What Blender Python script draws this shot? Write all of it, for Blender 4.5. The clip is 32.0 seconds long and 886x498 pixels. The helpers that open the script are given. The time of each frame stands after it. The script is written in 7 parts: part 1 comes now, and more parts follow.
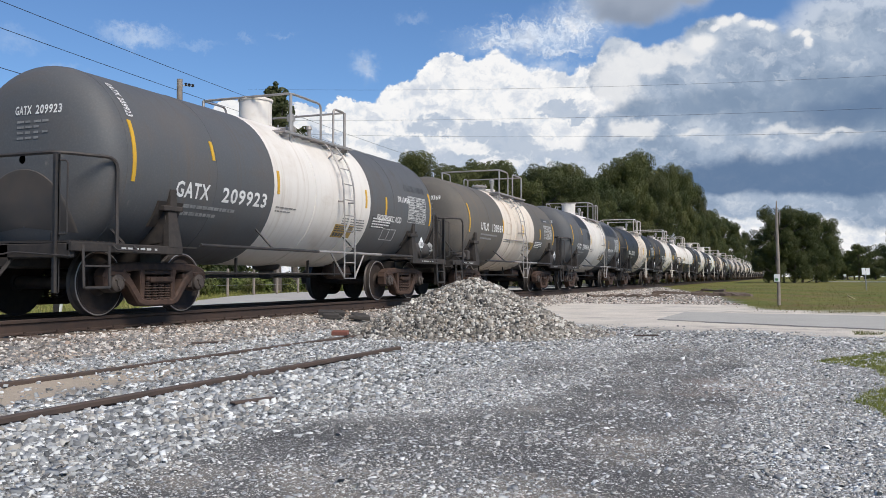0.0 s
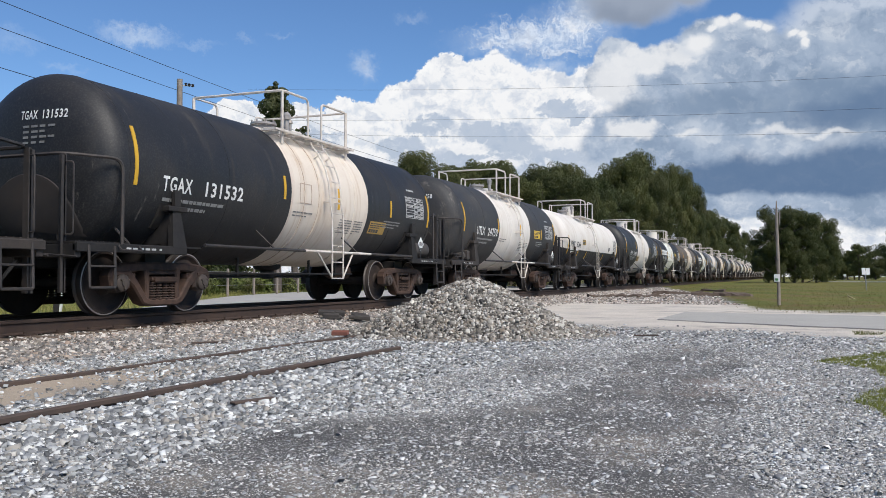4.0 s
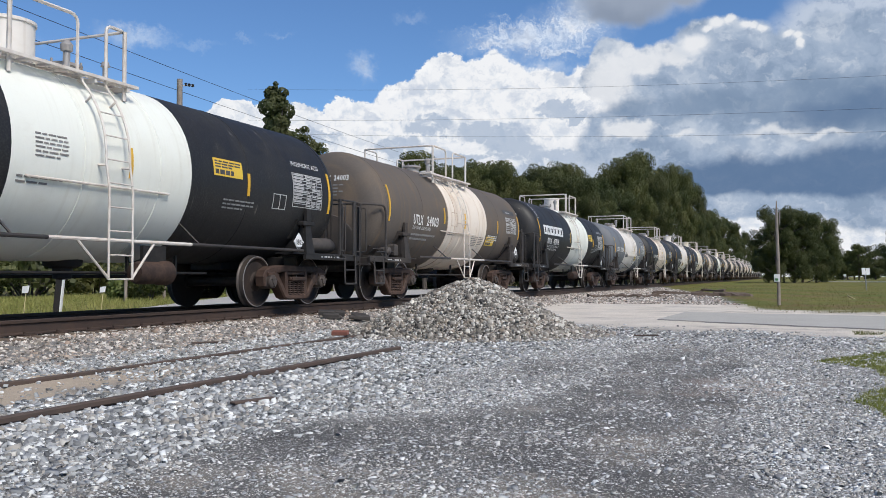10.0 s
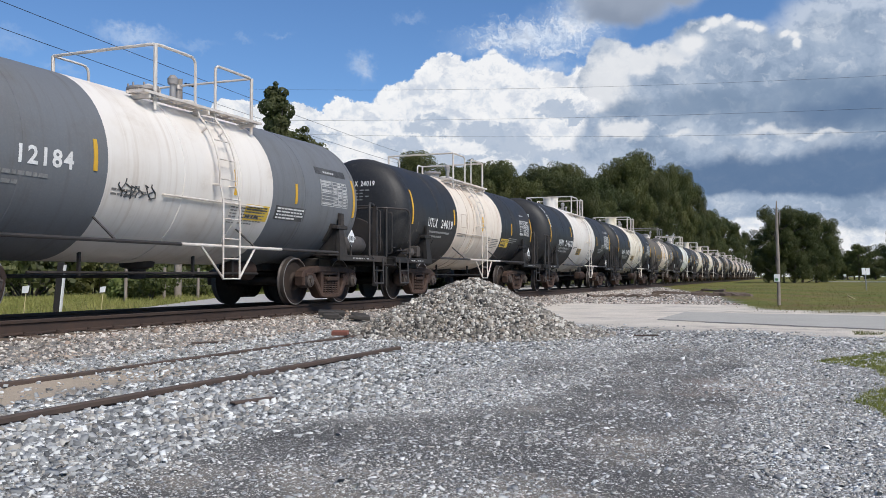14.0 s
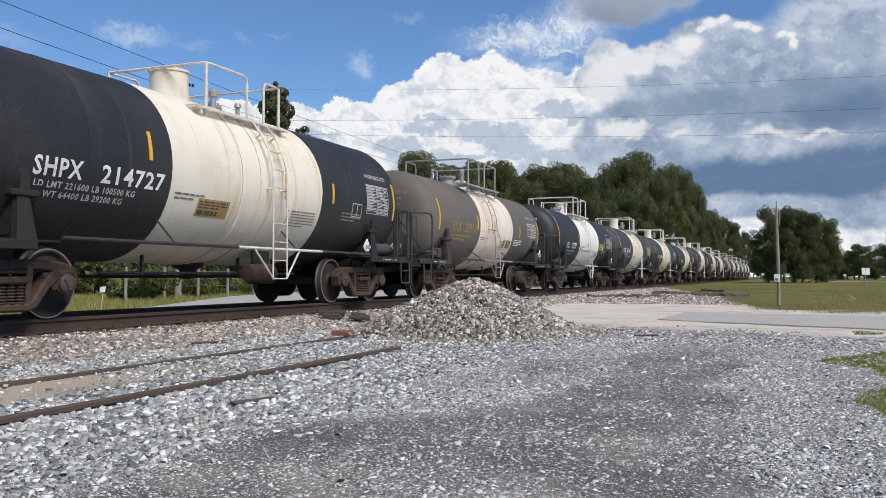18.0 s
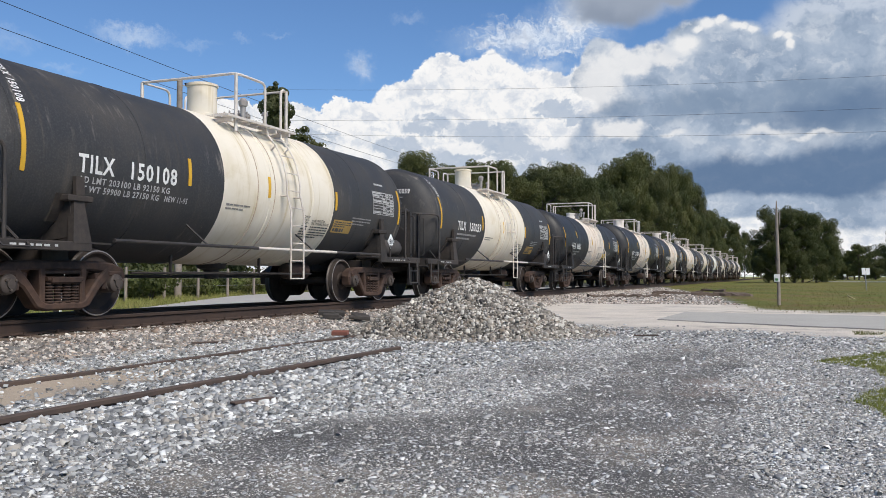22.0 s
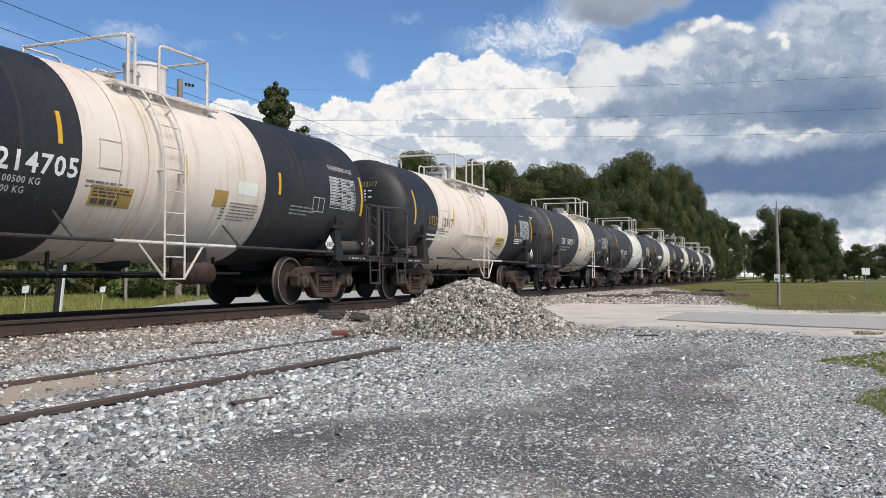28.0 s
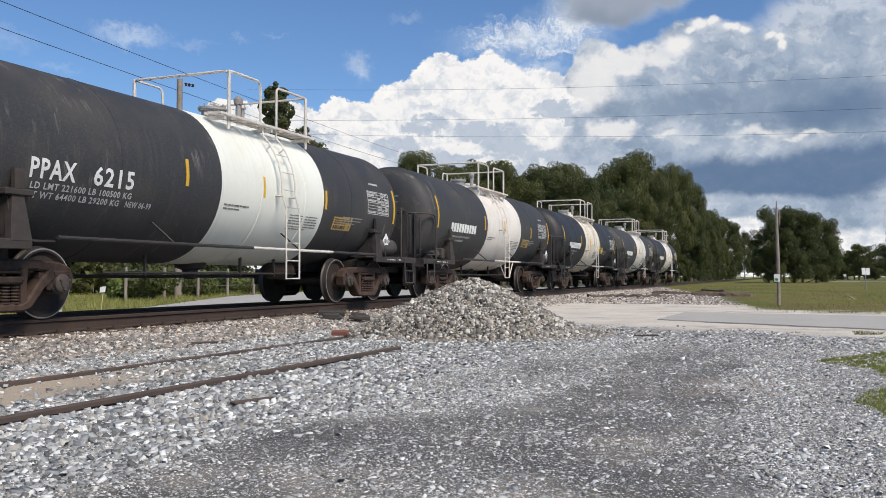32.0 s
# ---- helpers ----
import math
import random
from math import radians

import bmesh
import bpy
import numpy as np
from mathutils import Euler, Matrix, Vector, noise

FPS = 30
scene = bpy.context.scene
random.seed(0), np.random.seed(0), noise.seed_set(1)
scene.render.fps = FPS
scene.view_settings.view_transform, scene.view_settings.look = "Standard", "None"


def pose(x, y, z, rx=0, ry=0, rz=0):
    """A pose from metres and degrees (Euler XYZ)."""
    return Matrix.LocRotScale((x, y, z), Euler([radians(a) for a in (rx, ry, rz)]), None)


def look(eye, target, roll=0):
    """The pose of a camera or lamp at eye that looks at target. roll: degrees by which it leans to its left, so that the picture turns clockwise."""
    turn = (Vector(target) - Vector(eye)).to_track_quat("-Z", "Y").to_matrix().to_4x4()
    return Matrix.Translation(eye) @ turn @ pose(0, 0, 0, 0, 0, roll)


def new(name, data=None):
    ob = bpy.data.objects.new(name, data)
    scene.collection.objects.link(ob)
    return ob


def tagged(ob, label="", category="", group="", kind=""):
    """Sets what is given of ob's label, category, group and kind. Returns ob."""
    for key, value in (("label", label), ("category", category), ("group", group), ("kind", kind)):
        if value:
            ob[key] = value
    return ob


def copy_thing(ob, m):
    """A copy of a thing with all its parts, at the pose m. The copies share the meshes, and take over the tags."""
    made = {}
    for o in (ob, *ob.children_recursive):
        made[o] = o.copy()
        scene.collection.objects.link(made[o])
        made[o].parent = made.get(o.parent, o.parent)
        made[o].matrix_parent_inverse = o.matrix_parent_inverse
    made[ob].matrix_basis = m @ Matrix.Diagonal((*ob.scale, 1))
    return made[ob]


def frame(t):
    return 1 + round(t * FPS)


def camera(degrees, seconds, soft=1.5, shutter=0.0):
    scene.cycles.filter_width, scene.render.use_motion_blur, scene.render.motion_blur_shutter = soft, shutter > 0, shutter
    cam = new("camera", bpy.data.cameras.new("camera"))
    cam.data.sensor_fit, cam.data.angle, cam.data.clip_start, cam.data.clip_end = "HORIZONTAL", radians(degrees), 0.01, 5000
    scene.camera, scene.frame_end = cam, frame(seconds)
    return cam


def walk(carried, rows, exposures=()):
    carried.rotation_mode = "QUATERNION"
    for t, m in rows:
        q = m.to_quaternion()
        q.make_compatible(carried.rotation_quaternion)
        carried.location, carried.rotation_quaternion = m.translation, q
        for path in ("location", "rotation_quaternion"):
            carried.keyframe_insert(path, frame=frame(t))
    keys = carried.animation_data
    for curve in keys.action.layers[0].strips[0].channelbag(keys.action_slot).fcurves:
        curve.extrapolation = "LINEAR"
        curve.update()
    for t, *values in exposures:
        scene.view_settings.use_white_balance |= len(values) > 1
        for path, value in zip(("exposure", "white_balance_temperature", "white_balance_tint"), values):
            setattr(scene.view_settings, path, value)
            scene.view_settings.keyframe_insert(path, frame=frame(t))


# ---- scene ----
# ---- camera, which stands still; the track runs along +y at x = -9.75 ----
DUR = 32.0
EYE = (0.0, 0.0, 0.86)
cam = camera(53.85, DUR, 0.6)
STAND = pose(EYE[0], EYE[1], EYE[2], 91.82, 0, 21.65)
walk(cam, [(0, STAND), (DUR, STAND)], [(0, 0.05, 6400, 10), (3.5, 0.04, 6330, 10), (7, 0.0, 6230, 10), (13, 0.0, 6250, 10), (19, 0.03, 6380, 10), (24, 0.05, 6450, 10), (DUR, 0.05, 6540, 10)])

TX = -9.75        # centre of the main track
ZR = 0.317        # top of its rails
OX = -5.0         # centre of the old siding
SPEED = 9.87      # metres a second, towards -y

# ---- world and sun ----
SUN_EL, SUN_AZ = 46.0, -30.0      # height; bearing of the sun from +x, counter-clockwise
world = bpy.data.worlds.new("sky")
scene.world = world
world.use_nodes = True
wn, wl = world.node_tree.nodes, world.node_tree.links
sky = wn.new("ShaderNodeTexSky")
sky.sky_type, sky.sun_disc = "NISHITA", False
sky.sun_elevation, sky.sun_rotation = radians(SUN_EL), radians(90 - SUN_AZ)
sky.air_density, sky.dust_density, sky.ozone_density = 1.0, 0.0, 4.0
tone = wn.new("ShaderNodeMixRGB")
tone.blend_type, tone.inputs[0].default_value, tone.inputs[2].default_value = "MULTIPLY", 1.0, (0.80, 0.95, 1.12, 1.0)
wl.new(sky.outputs[0], tone.inputs[1])
wl.new(tone.outputs[0], wn["Background"].inputs[0])
wn["Background"].inputs[1].default_value = 0.10

sun = new("sun", bpy.data.lights.new("sun", "SUN"))
sun.data.energy, sun.data.angle, sun.data.color = 4.5, radians(26.0), (1.0, 0.925, 0.815)
sun.matrix_world = look((0, 0, 0), (-math.cos(radians(SUN_EL)) * math.cos(radians(SUN_AZ)),
                                    -math.cos(radians(SUN_EL)) * math.sin(radians(SUN_AZ)), -math.sin(radians(SUN_EL))))


# ---- mesh and material helpers ----
class Shape:
    """Gathers vertices and faces of one mesh."""

    def __init__(self):
        self.v, self.f = [], []

    def add(self, verts, faces):
        n = len(self.v)
        self.v.extend(verts)
        self.f.extend([tuple(i + n for i in f) for f in faces])
        return self

    def box(self, x0, x1, y0, y1, z0, z1, bevel=0.0):
        if bevel <= 0:
            v = [(x, y, z) for z in (z0, z1) for y in (y0, y1) for x in (x0, x1)]
            return self.add(v, [(0, 2, 3, 1), (4, 5, 7, 6), (0, 1, 5, 4), (2, 6, 7, 3), (0, 4, 6, 2), (1, 3, 7, 5)])
        b, rings = bevel, []
        for z, i in ((z0, b), (z0 + b, 0), (z1 - b, 0), (z1, b)):
            rings.append([(x0 + i, y0 + i, z), (x1 - i, y0 + i, z), (x1 - i, y1 - i, z), (x0 + i, y1 - i, z)])
        return self.loft(rings)

    def loft(self, rings, caps=True, closed=True):
        k, verts, faces = len(rings[0]), [p for r in rings for p in r], []
        for i in range(len(rings) - 1):
            for j in range(k if closed else k - 1):
                a, b = i * k + j, i * k + (j + 1) % k
                faces.append((a, b, b + k, a + k))
        if caps:
            faces.append(tuple(reversed(range(k))))
            faces.append(tuple(range((len(rings) - 1) * k, len(rings) * k)))
        return self.add(verts, faces)

    def prism(self, poly, x0, x1):
        """A polygon of (y, z), counter-clockwise seen from +x, drawn out along x."""
        return self.loft([[(x0, y, z) for y, z in poly], [(x1, y, z) for y, z in poly]])

    def tube(self, path, r, n=6, caps=True):
        rings, path = [], [Vector(p) for p in path]
        for i, p in enumerate(path):
            d = (path[min(i + 1, len(path) - 1)] - path[max(i - 1, 0)]).normalized()
            a = d.orthogonal().normalized() if i == 0 else (a - d * a.dot(d)).normalized()
            b = d.cross(a)
            rr = r[i] if isinstance(r, (list, tuple)) else r
            rings.append([tuple(p + (a * math.cos(t) + b * math.sin(t)) * rr) for t in (2 * math.pi * j / n for j in range(n))])
        return self.loft(rings, caps)

    def bar(self, path, x0, x1, thick, chamfer=0.02):
        """A cast bar along a path of (y, z), x0 to x1 deep, with chamfered edges; thick: one size, or one for each point."""
        rings, c = [], chamfer
        for i, (y, z) in enumerate(path):
            a, b = path[max(i - 1, 0)], path[min(i + 1, len(path) - 1)]
            dy, dz = b[0] - a[0], b[1] - a[1]
            q = math.hypot(dy, dz)
            ny, nz = -dz / q, dy / q
            h = (thick[i] if isinstance(thick, (list, tuple)) else thick) / 2
            if 0 < i < len(path) - 1:
                ey, ez = b[0] - y, b[1] - z
                h = min(h / max(0.5, abs(dy * ey + dz * ez) / (q * math.hypot(ey, ez))), h * 1.3)
            rings.append([(x, y + ny * o, z + nz * o) for x, o in ((x0 + c, -h), (x1 - c, -h), (x1, -h + c), (x1, h - c), (x1 - c, h), (x0 + c, h), (x0, h - c), (x0, -h + c))])
        return self.loft(rings)

    def lathe(self, profile, n=24, axis="x", at=(0, 0, 0), caps=True):
        """profile: (radius, distance along the axis)."""
        rings = []
        for r, h in profile:
            ring = []
            for j in range(n):
                c, s = r * math.cos(2 * math.pi * j / n), r * math.sin(2 * math.pi * j / n)
                p = {"x": (h, c, s), "y": (s, h, c), "z": (c, s, h)}[axis]
                ring.append((p[0] + at[0], p[1] + at[1], p[2] + at[2]))
            rings.append(ring)
        return self.loft(rings, caps)

    def mesh(self, name, material, smooth=False):
        me = bpy.data.meshes.new(name)
        me.from_pydata(self.v, [], self.f)
        if material:
            me.materials.append(material)
        if smooth:
            me.shade_smooth()
            me.set_sharp_from_angle(angle=radians(38))
        return me


def part(name, shape, material, parent, label="", smooth=False, at=None):
    """One mesh object under a thing or a part; shape may be a ready mesh."""
    me = shape if isinstance(shape, bpy.types.Mesh) else shape.mesh(name, material, smooth)
    ob = new(name, me)
    ob.parent = parent
    if at:
        ob.matrix_parent_inverse = Matrix.Translation(at)
    return tagged(ob, label)


def thing(name, label, category, group="", kind="", m=None, data=None):
    ob = new(name, data)
    if m is not None:
        ob.matrix_basis = m
    return tagged(ob, label, category, group, kind)


class Nodes:
    def __init__(self, name):
        self.mat = bpy.data.materials.new(name)
        self.mat.use_nodes = True
        self.t = self.mat.node_tree
        self.bsdf = self.t.nodes["Principled BSDF"]
        self.out = self.t.nodes["Material Output"]

    def n(self, kind, **kw):
        nd = self.t.nodes.new("ShaderNode" + kind)
        for k, val in kw.items():
            if k == "operation":
                nd.operation = val
            elif k == "blend":
                nd.blend_type = val
        return nd

    def put(self, socket, val):
        if isinstance(val, bpy.types.NodeSocket):
            self.t.links.new(val, socket)
        elif isinstance(val, (tuple, list)) and len(val) == 3 and socket.type == "RGBA":
            socket.default_value = (*val, 1)
        else:
            socket.default_value = val

    def math(self, op, a, b=None, c=None, clamp=False):
        nd = self.n("Math", operation=op)
        nd.use_clamp = clamp
        for s, val in zip(nd.inputs, (a, b, c)):
            if val is not None:
                self.put(s, val)
        return nd.outputs[0]

    def vmath(self, op, a, b=None):
        nd = self.n("VectorMath", operation=op)
        self.put(nd.inputs[0], a)
        if b is not None:
            self.put(nd.inputs[1], b)
        return nd.outputs[0]

    def noise(self, scale, detail=3.0, vec=None, rough=0.55, color=False):
        nd = self.n("TexNoise")
        nd.inputs["Scale"].default_value, nd.inputs["Detail"].default_value = scale, detail
        nd.inputs["Roughness"].default_value = rough
        if vec is not None:
            self.put(nd.inputs["Vector"], vec)
        return nd.outputs["Color" if color else "Fac"]

    def ramp(self, fac, lo, hi):
        nd = self.n("MapRange")
        nd.interpolation_type = "SMOOTHSTEP"
        self.put(nd.inputs[0], fac)
        nd.inputs[1].default_value, nd.inputs[2].default_value = lo, hi
        return nd.outputs[0]

    def mix(self, fac, a, b, blend="MIX"):
        nd = self.n("MixRGB", blend=blend)
        self.put(nd.inputs[0], fac)
        self.put(nd.inputs[1], a)
        self.put(nd.inputs[2], b)
        return nd.outputs[0]

    def coords(self, which="Object"):
        return self.n("TexCoord").outputs[which]

    def world(self):
        return self.n("NewGeometry").outputs["Position"]

    def scaled(self, vec, s):
        nd = self.n("Mapping")
        self.put(nd.inputs[0], vec)
        nd.inputs["Scale"].default_value = s
        return nd.outputs[0]

    def random(self):
        return self.n("ObjectInfo").outputs["Random"]

    def island(self):
        return self.n("NewGeometry").outputs["Random Per Island"]

    def bump(self, height, strength=0.3, distance=0.01):
        nd = self.n("Bump")
        nd.inputs["Strength"].default_value, nd.inputs["Distance"].default_value = strength, distance
        self.put(nd.inputs["Height"], height)
        self.t.links.new(nd.outputs[0], self.bsdf.inputs["Normal"])

    def done(self, color, rough=0.6, metal=0.0, spec=0.5):
        self.put(self.bsdf.inputs["Base Color"], color)
        self.put(self.bsdf.inputs["Roughness"], rough)
        self.put(self.bsdf.inputs["Metallic"], metal)
        self.bsdf.inputs["Specular IOR Level"].default_value = spec
        return self.mat


def paint(name, color, dirt=(0.16, 0.12, 0.09), amount=0.35, rough=0.45, streak=1.0, seed=0.0, rubs=0.5):
    """Rail-car paint with run-down streaks, blotches and road dust."""
    k = Nodes(name)
    co = k.vmath("ADD", k.coords(), (seed, seed * 1.7, seed * 0.6))
    blot = k.noise(0.9, 5, co, 0.62)
    run = k.noise(1.0, 4, k.scaled(co, (0.5, 9.0, 0.45)), 0.6)
    fine = k.noise(38.0, 3, co)
    scuff = k.noise(2.6, 7, k.scaled(co, (1.0, 0.5, 1.0)), 0.7)
    both = k.math("ADD", k.math("ADD", k.math("MULTIPLY", k.ramp(blot, 0.42, 0.75), 0.6), k.math("MULTIPLY", k.ramp(scuff, 0.55, 0.72), 0.35)),
                  k.math("MULTIPLY", k.ramp(run, 0.5, 0.78), 0.8 * streak))
    fac = k.math("MULTIPLY", both, amount, clamp=True)
    col = k.mix(fac, color, dirt)
    col = k.mix(k.math("MULTIPLY", k.ramp(fine, 0.4, 0.8), 0.05), col, (0.45, 0.42, 0.38))
    # pale scuffs and rubbed runs
    rub = k.math("MULTIPLY", k.ramp(k.noise(3.2, 8, k.scaled(co, (0.8, 2.6, 0.5)), 0.72), 0.60 if rubs < 0.6 else 0.54, 0.70), k.ramp(k.noise(0.6, 3, co), 0.48 if rubs < 0.6 else 0.38, 0.66))
    col = k.mix(k.math("MULTIPLY", rub, rubs * min(1.0, amount * 1.6)), col, (0.24, 0.215, 0.185))
    k.bump(k.math("ADD", k.noise(1.4, 3, co), k.math("MULTIPLY", k.noise(0.5, 2, k.scaled(co, (1, 3, 1))), 0.8)), 0.16, 0.03)
    return k.done(col, k.math("ADD", rough + 0.08, k.math("MULTIPLY", both, 0.25)), 0.0, 0.33)


def plain(name, color, rough=0.6, metal=0.0, vary=0.3, scale=14.0, other=None, bump=0.0):
    k = Nodes(name)
    co = k.coords()
    f = k.ramp(k.noise(scale, 5, co, 0.6), 0.35, 0.7)
    g = k.ramp(k.noise(scale * 0.13, 3, co), 0.35, 0.7)
    o = other or tuple(c * 0.55 for c in color)
    col = k.mix(k.math("MULTIPLY", k.math("ADD", f, g), vary * 0.5), color, o)
    if bump:
        k.bump(k.noise(scale * 2, 4, co), bump, 0.01)
    return k.done(col, rough, metal, 0.35)


M = {}
M["black"] = paint("black_tank_paint", (0.016, 0.017, 0.0195), (0.050, 0.045, 0.041), 0.70, 0.42)
M["jet"] = paint("glossy_black_tank_paint", (0.0115, 0.0115, 0.0125), (0.036, 0.034, 0.031), 0.6, 0.42, 1.0, 4.9)
M["char"] = paint("charcoal_tank_paint", (0.031, 0.032, 0.0345), (0.085, 0.075, 0.065), 0.70, 0.5, 1.0, 3.1, 0.85)
M["grey"] = paint("grey_tank_paint", (0.085, 0.088, 0.093), (0.12, 0.10, 0.085), 0.70, 0.5, 1.0, 5.3)
M["pale"] = paint("pale_grey_tank_paint", (0.135, 0.143, 0.155), (0.11, 0.10, 0.09), 0.60, 0.5, 0.9, 8.4)
M["brown"] = paint("dusty_brown_tank_paint", (0.088, 0.074, 0.063), (0.16, 0.12, 0.085), 0.80, 0.6, 1.2, 2.2)
M["dustgrey"] = paint("dusty_grey_tank_paint", (0.098, 0.090, 0.080), (0.17, 0.14, 0.11), 0.75, 0.6, 1.1, 7.7)
M["white"] = paint("white_tank_paint", (0.67, 0.63, 0.58), (0.40, 0.31, 0.23), 0.50, 0.5, 0.9, 1.4)
M["clean"] = paint("clean_white_tank_paint", (0.70, 0.705, 0.64), (0.44, 0.40, 0.30), 0.36, 0.45, 0.7, 4.4)
M["cream"] = paint("stained_cream_tank_paint", (0.69, 0.635, 0.535), (0.46, 0.37, 0.20), 0.65, 0.5, 1.5, 6.1)
M["rosy"] = paint("dusty_white_tank_paint", (0.66, 0.588, 0.505), (0.42, 0.29, 0.19), 0.56, 0.55, 1.3, 9.6)
M["frame"] = plain("black_frame_steel", (0.012, 0.0115, 0.0115), 0.7, 0.0, 0.7, 9.0, (0.034, 0.029, 0.026), 0.2)
M["frame_dusty"] = plain("dusty_frame_steel", (0.024, 0.022, 0.021), 0.75, 0.0, 0.8, 9.0, (0.062, 0.049, 0.041), 0.2)
M["truck"] = plain("rusty_cast_steel", (0.030, 0.0195, 0.0155), 0.8, 0.0, 0.9, 9.0, (0.090, 0.052, 0.036), 0.4)
M["wheel"] = plain("brown_wheel_steel", (0.018, 0.0135, 0.012), 0.75, 0.0, 0.9, 8.0, (0.046, 0.031, 0.024))
M["tread"] = plain("dull_tread_steel", (0.085, 0.072, 0.064), 0.5, 0.3, 0.7, 6.0)
M["rim"] = plain("polished_rim_edge", (0.34, 0.31, 0.29), 0.4, 0.5, 0.6, 6.0)
M["cap"] = plain("bearing_cap_steel", (0.085, 0.068, 0.058), 0.65, 0.1, 0.7, 20.0)
M["pipe_black"] = plain("black_pipe_paint", (0.03, 0.029, 0.029), 0.6, 0.0, 0.6, 12.0, (0.08, 0.062, 0.052))
M["pipe_white"] = plain("white_pipe_paint", (0.64, 0.60, 0.55), 0.5, 0.0, 0.6, 9.0, (0.36, 0.27, 0.20))
M["pipe_grey"] = plain("galvanised_pipe", (0.34, 0.33, 0.32), 0.5, 0.3, 0.6, 9.0, (0.22, 0.16, 0.12))
M["head_brown"] = plain("brown_tank_end", (0.085, 0.070, 0.060), 0.75, 0.0, 0.9, 3.0, (0.055, 0.053, 0.053))
M["head_dark"] = plain("dark_brown_tank_end", (0.045, 0.037, 0.033), 0.75, 0.0, 0.9, 3.0, (0.026, 0.026, 0.028))
M["seam"] = plain("rusty_weld_line", (0.34, 0.26, 0.20), 0.8, 0.0, 0.9, 12.0, (0.55, 0.46, 0.38))
M["ink_white"] = plain("white_lettering", (0.74, 0.74, 0.72), 0.6, 0.0, 0.6, 30.0, (0.42, 0.41, 0.39))
M["ink_faint"] = plain("worn_lettering", (0.26, 0.26, 0.255), 0.7, 0.0, 0.8, 25.0, (0.12, 0.12, 0.12))
M["ink_black"] = plain("black_lettering", (0.03, 0.03, 0.03), 0.6, 0.0, 0.6, 30.0, (0.15, 0.15, 0.15))
M["ink_gold"] = plain("faded_yellow_lettering", (0.34, 0.22, 0.06), 0.7, 0.0, 0.9, 20.0, (0.14, 0.11, 0.06))
M["tape"] = plain("yellow_reflector_tape", (0.62, 0.36, 0.03), 0.5, 0.0, 0.5, 16.0, (0.40, 0.25, 0.04))
M["yellow"] = plain("yellow_sticker", (0.66, 0.45, 0.05), 0.55, 0.0, 0.4, 16.0, (0.45, 0.30, 0.05))
M["ochre"] = plain("weathered_ochre_sticker", (0.40, 0.26, 0.07), 0.65, 0.0, 0.7, 16.0, (0.22, 0.15, 0.06))
M["placard"] = plain("white_placard", (0.75, 0.75, 0.74), 0.5, 0.0, 0.3, 30.0)
M["tank_air"] = plain("dusty_reservoir_steel", (0.042, 0.039, 0.037), 0.6, 0.0, 0.7, 9.0, (0.095, 0.08, 0.072))
M["ink_pale"] = plain("faded_white_lettering", (0.50, 0.50, 0.49), 0.7, 0.0, 0.8, 25.0, (0.24, 0.24, 0.235))
M["ink_worn"] = plain("worn_black_lettering", (0.12, 0.115, 0.11), 0.7, 0.0, 0.8, 30.0, (0.32, 0.30, 0.28))


# ---- ground ----
def smooth(a, b, x):
    t = np.clip((x - a) / (b - a), 0, 1)
    return t * t * (3 - 2 * t)


def lumps(x, y, s, seed=0.0):
    """A cheap rolling unevenness."""
    return (np.sin(x * 1.7 * s + seed) * np.cos(y * 1.3 * s + 1.9 * seed) + 0.6 * np.sin(x * 3.1 * s - y * 2.3 * s + seed * 3)
            + 0.4 * np.sin(y * 5.3 * s + x * 1.1 * s)) / 2.0


PILE = (-4.55, 12.75)


def height(x, y):
    """Height of the ground sheet."""
    x, y = np.asarray(x, float), np.asarray(y, float)
    d = np.abs(x - TX)
    z = 0.012 * lumps(x, y, 0.9)
    bed = smooth(3.1, 1.45, d)                       # ballast bed of the main track
    z = z * (1 - bed) + (ZR - 0.215) * bed
    left = smooth(-11.5, -16.5, x)                   # falls away to the field beyond
    z = z - 0.10 * left
    z = z + 0.12 * smooth(26, 33, y) * smooth(-9.0, -4.5, x) * smooth(3.0, -2.0, x) * smooth(90, 60, y)
    return z


def axis_steps(lo, hi, fine0, fine1, step, grow=1.25):
    out, p, st = [fine0], fine0, step
    while p < fine1:
        p += step
        out.append(p)
    while p < hi:
        st *= grow
        p += st
        out.append(min(p, hi))
    p, st = fine0, step
    while p > lo:
        st *= grow
        p -= st
        out.insert(0, max(p, lo))
    return np.array(out)


gx, gy = axis_steps(-2400, 2400, -17, 6, 0.22), axis_steps(-600, 2600, -2, 42, 0.3)
GX, GY = np.meshgrid(gx, gy)
GZ = height(GX, GY)
nx, ny = len(gx), len(gy)
idx = np.arange(nx * ny).reshape(ny, nx)
quads = np.stack([idx[:-1, :-1], idx[:-1, 1:], idx[1:, 1:], idx[1:, :-1]], -1).reshape(-1, 4)
gm = bpy.data.meshes.new("ground")
gm.from_pydata(np.stack([GX, GY, GZ], -1).reshape(-1, 3).tolist(), [], quads.tolist())


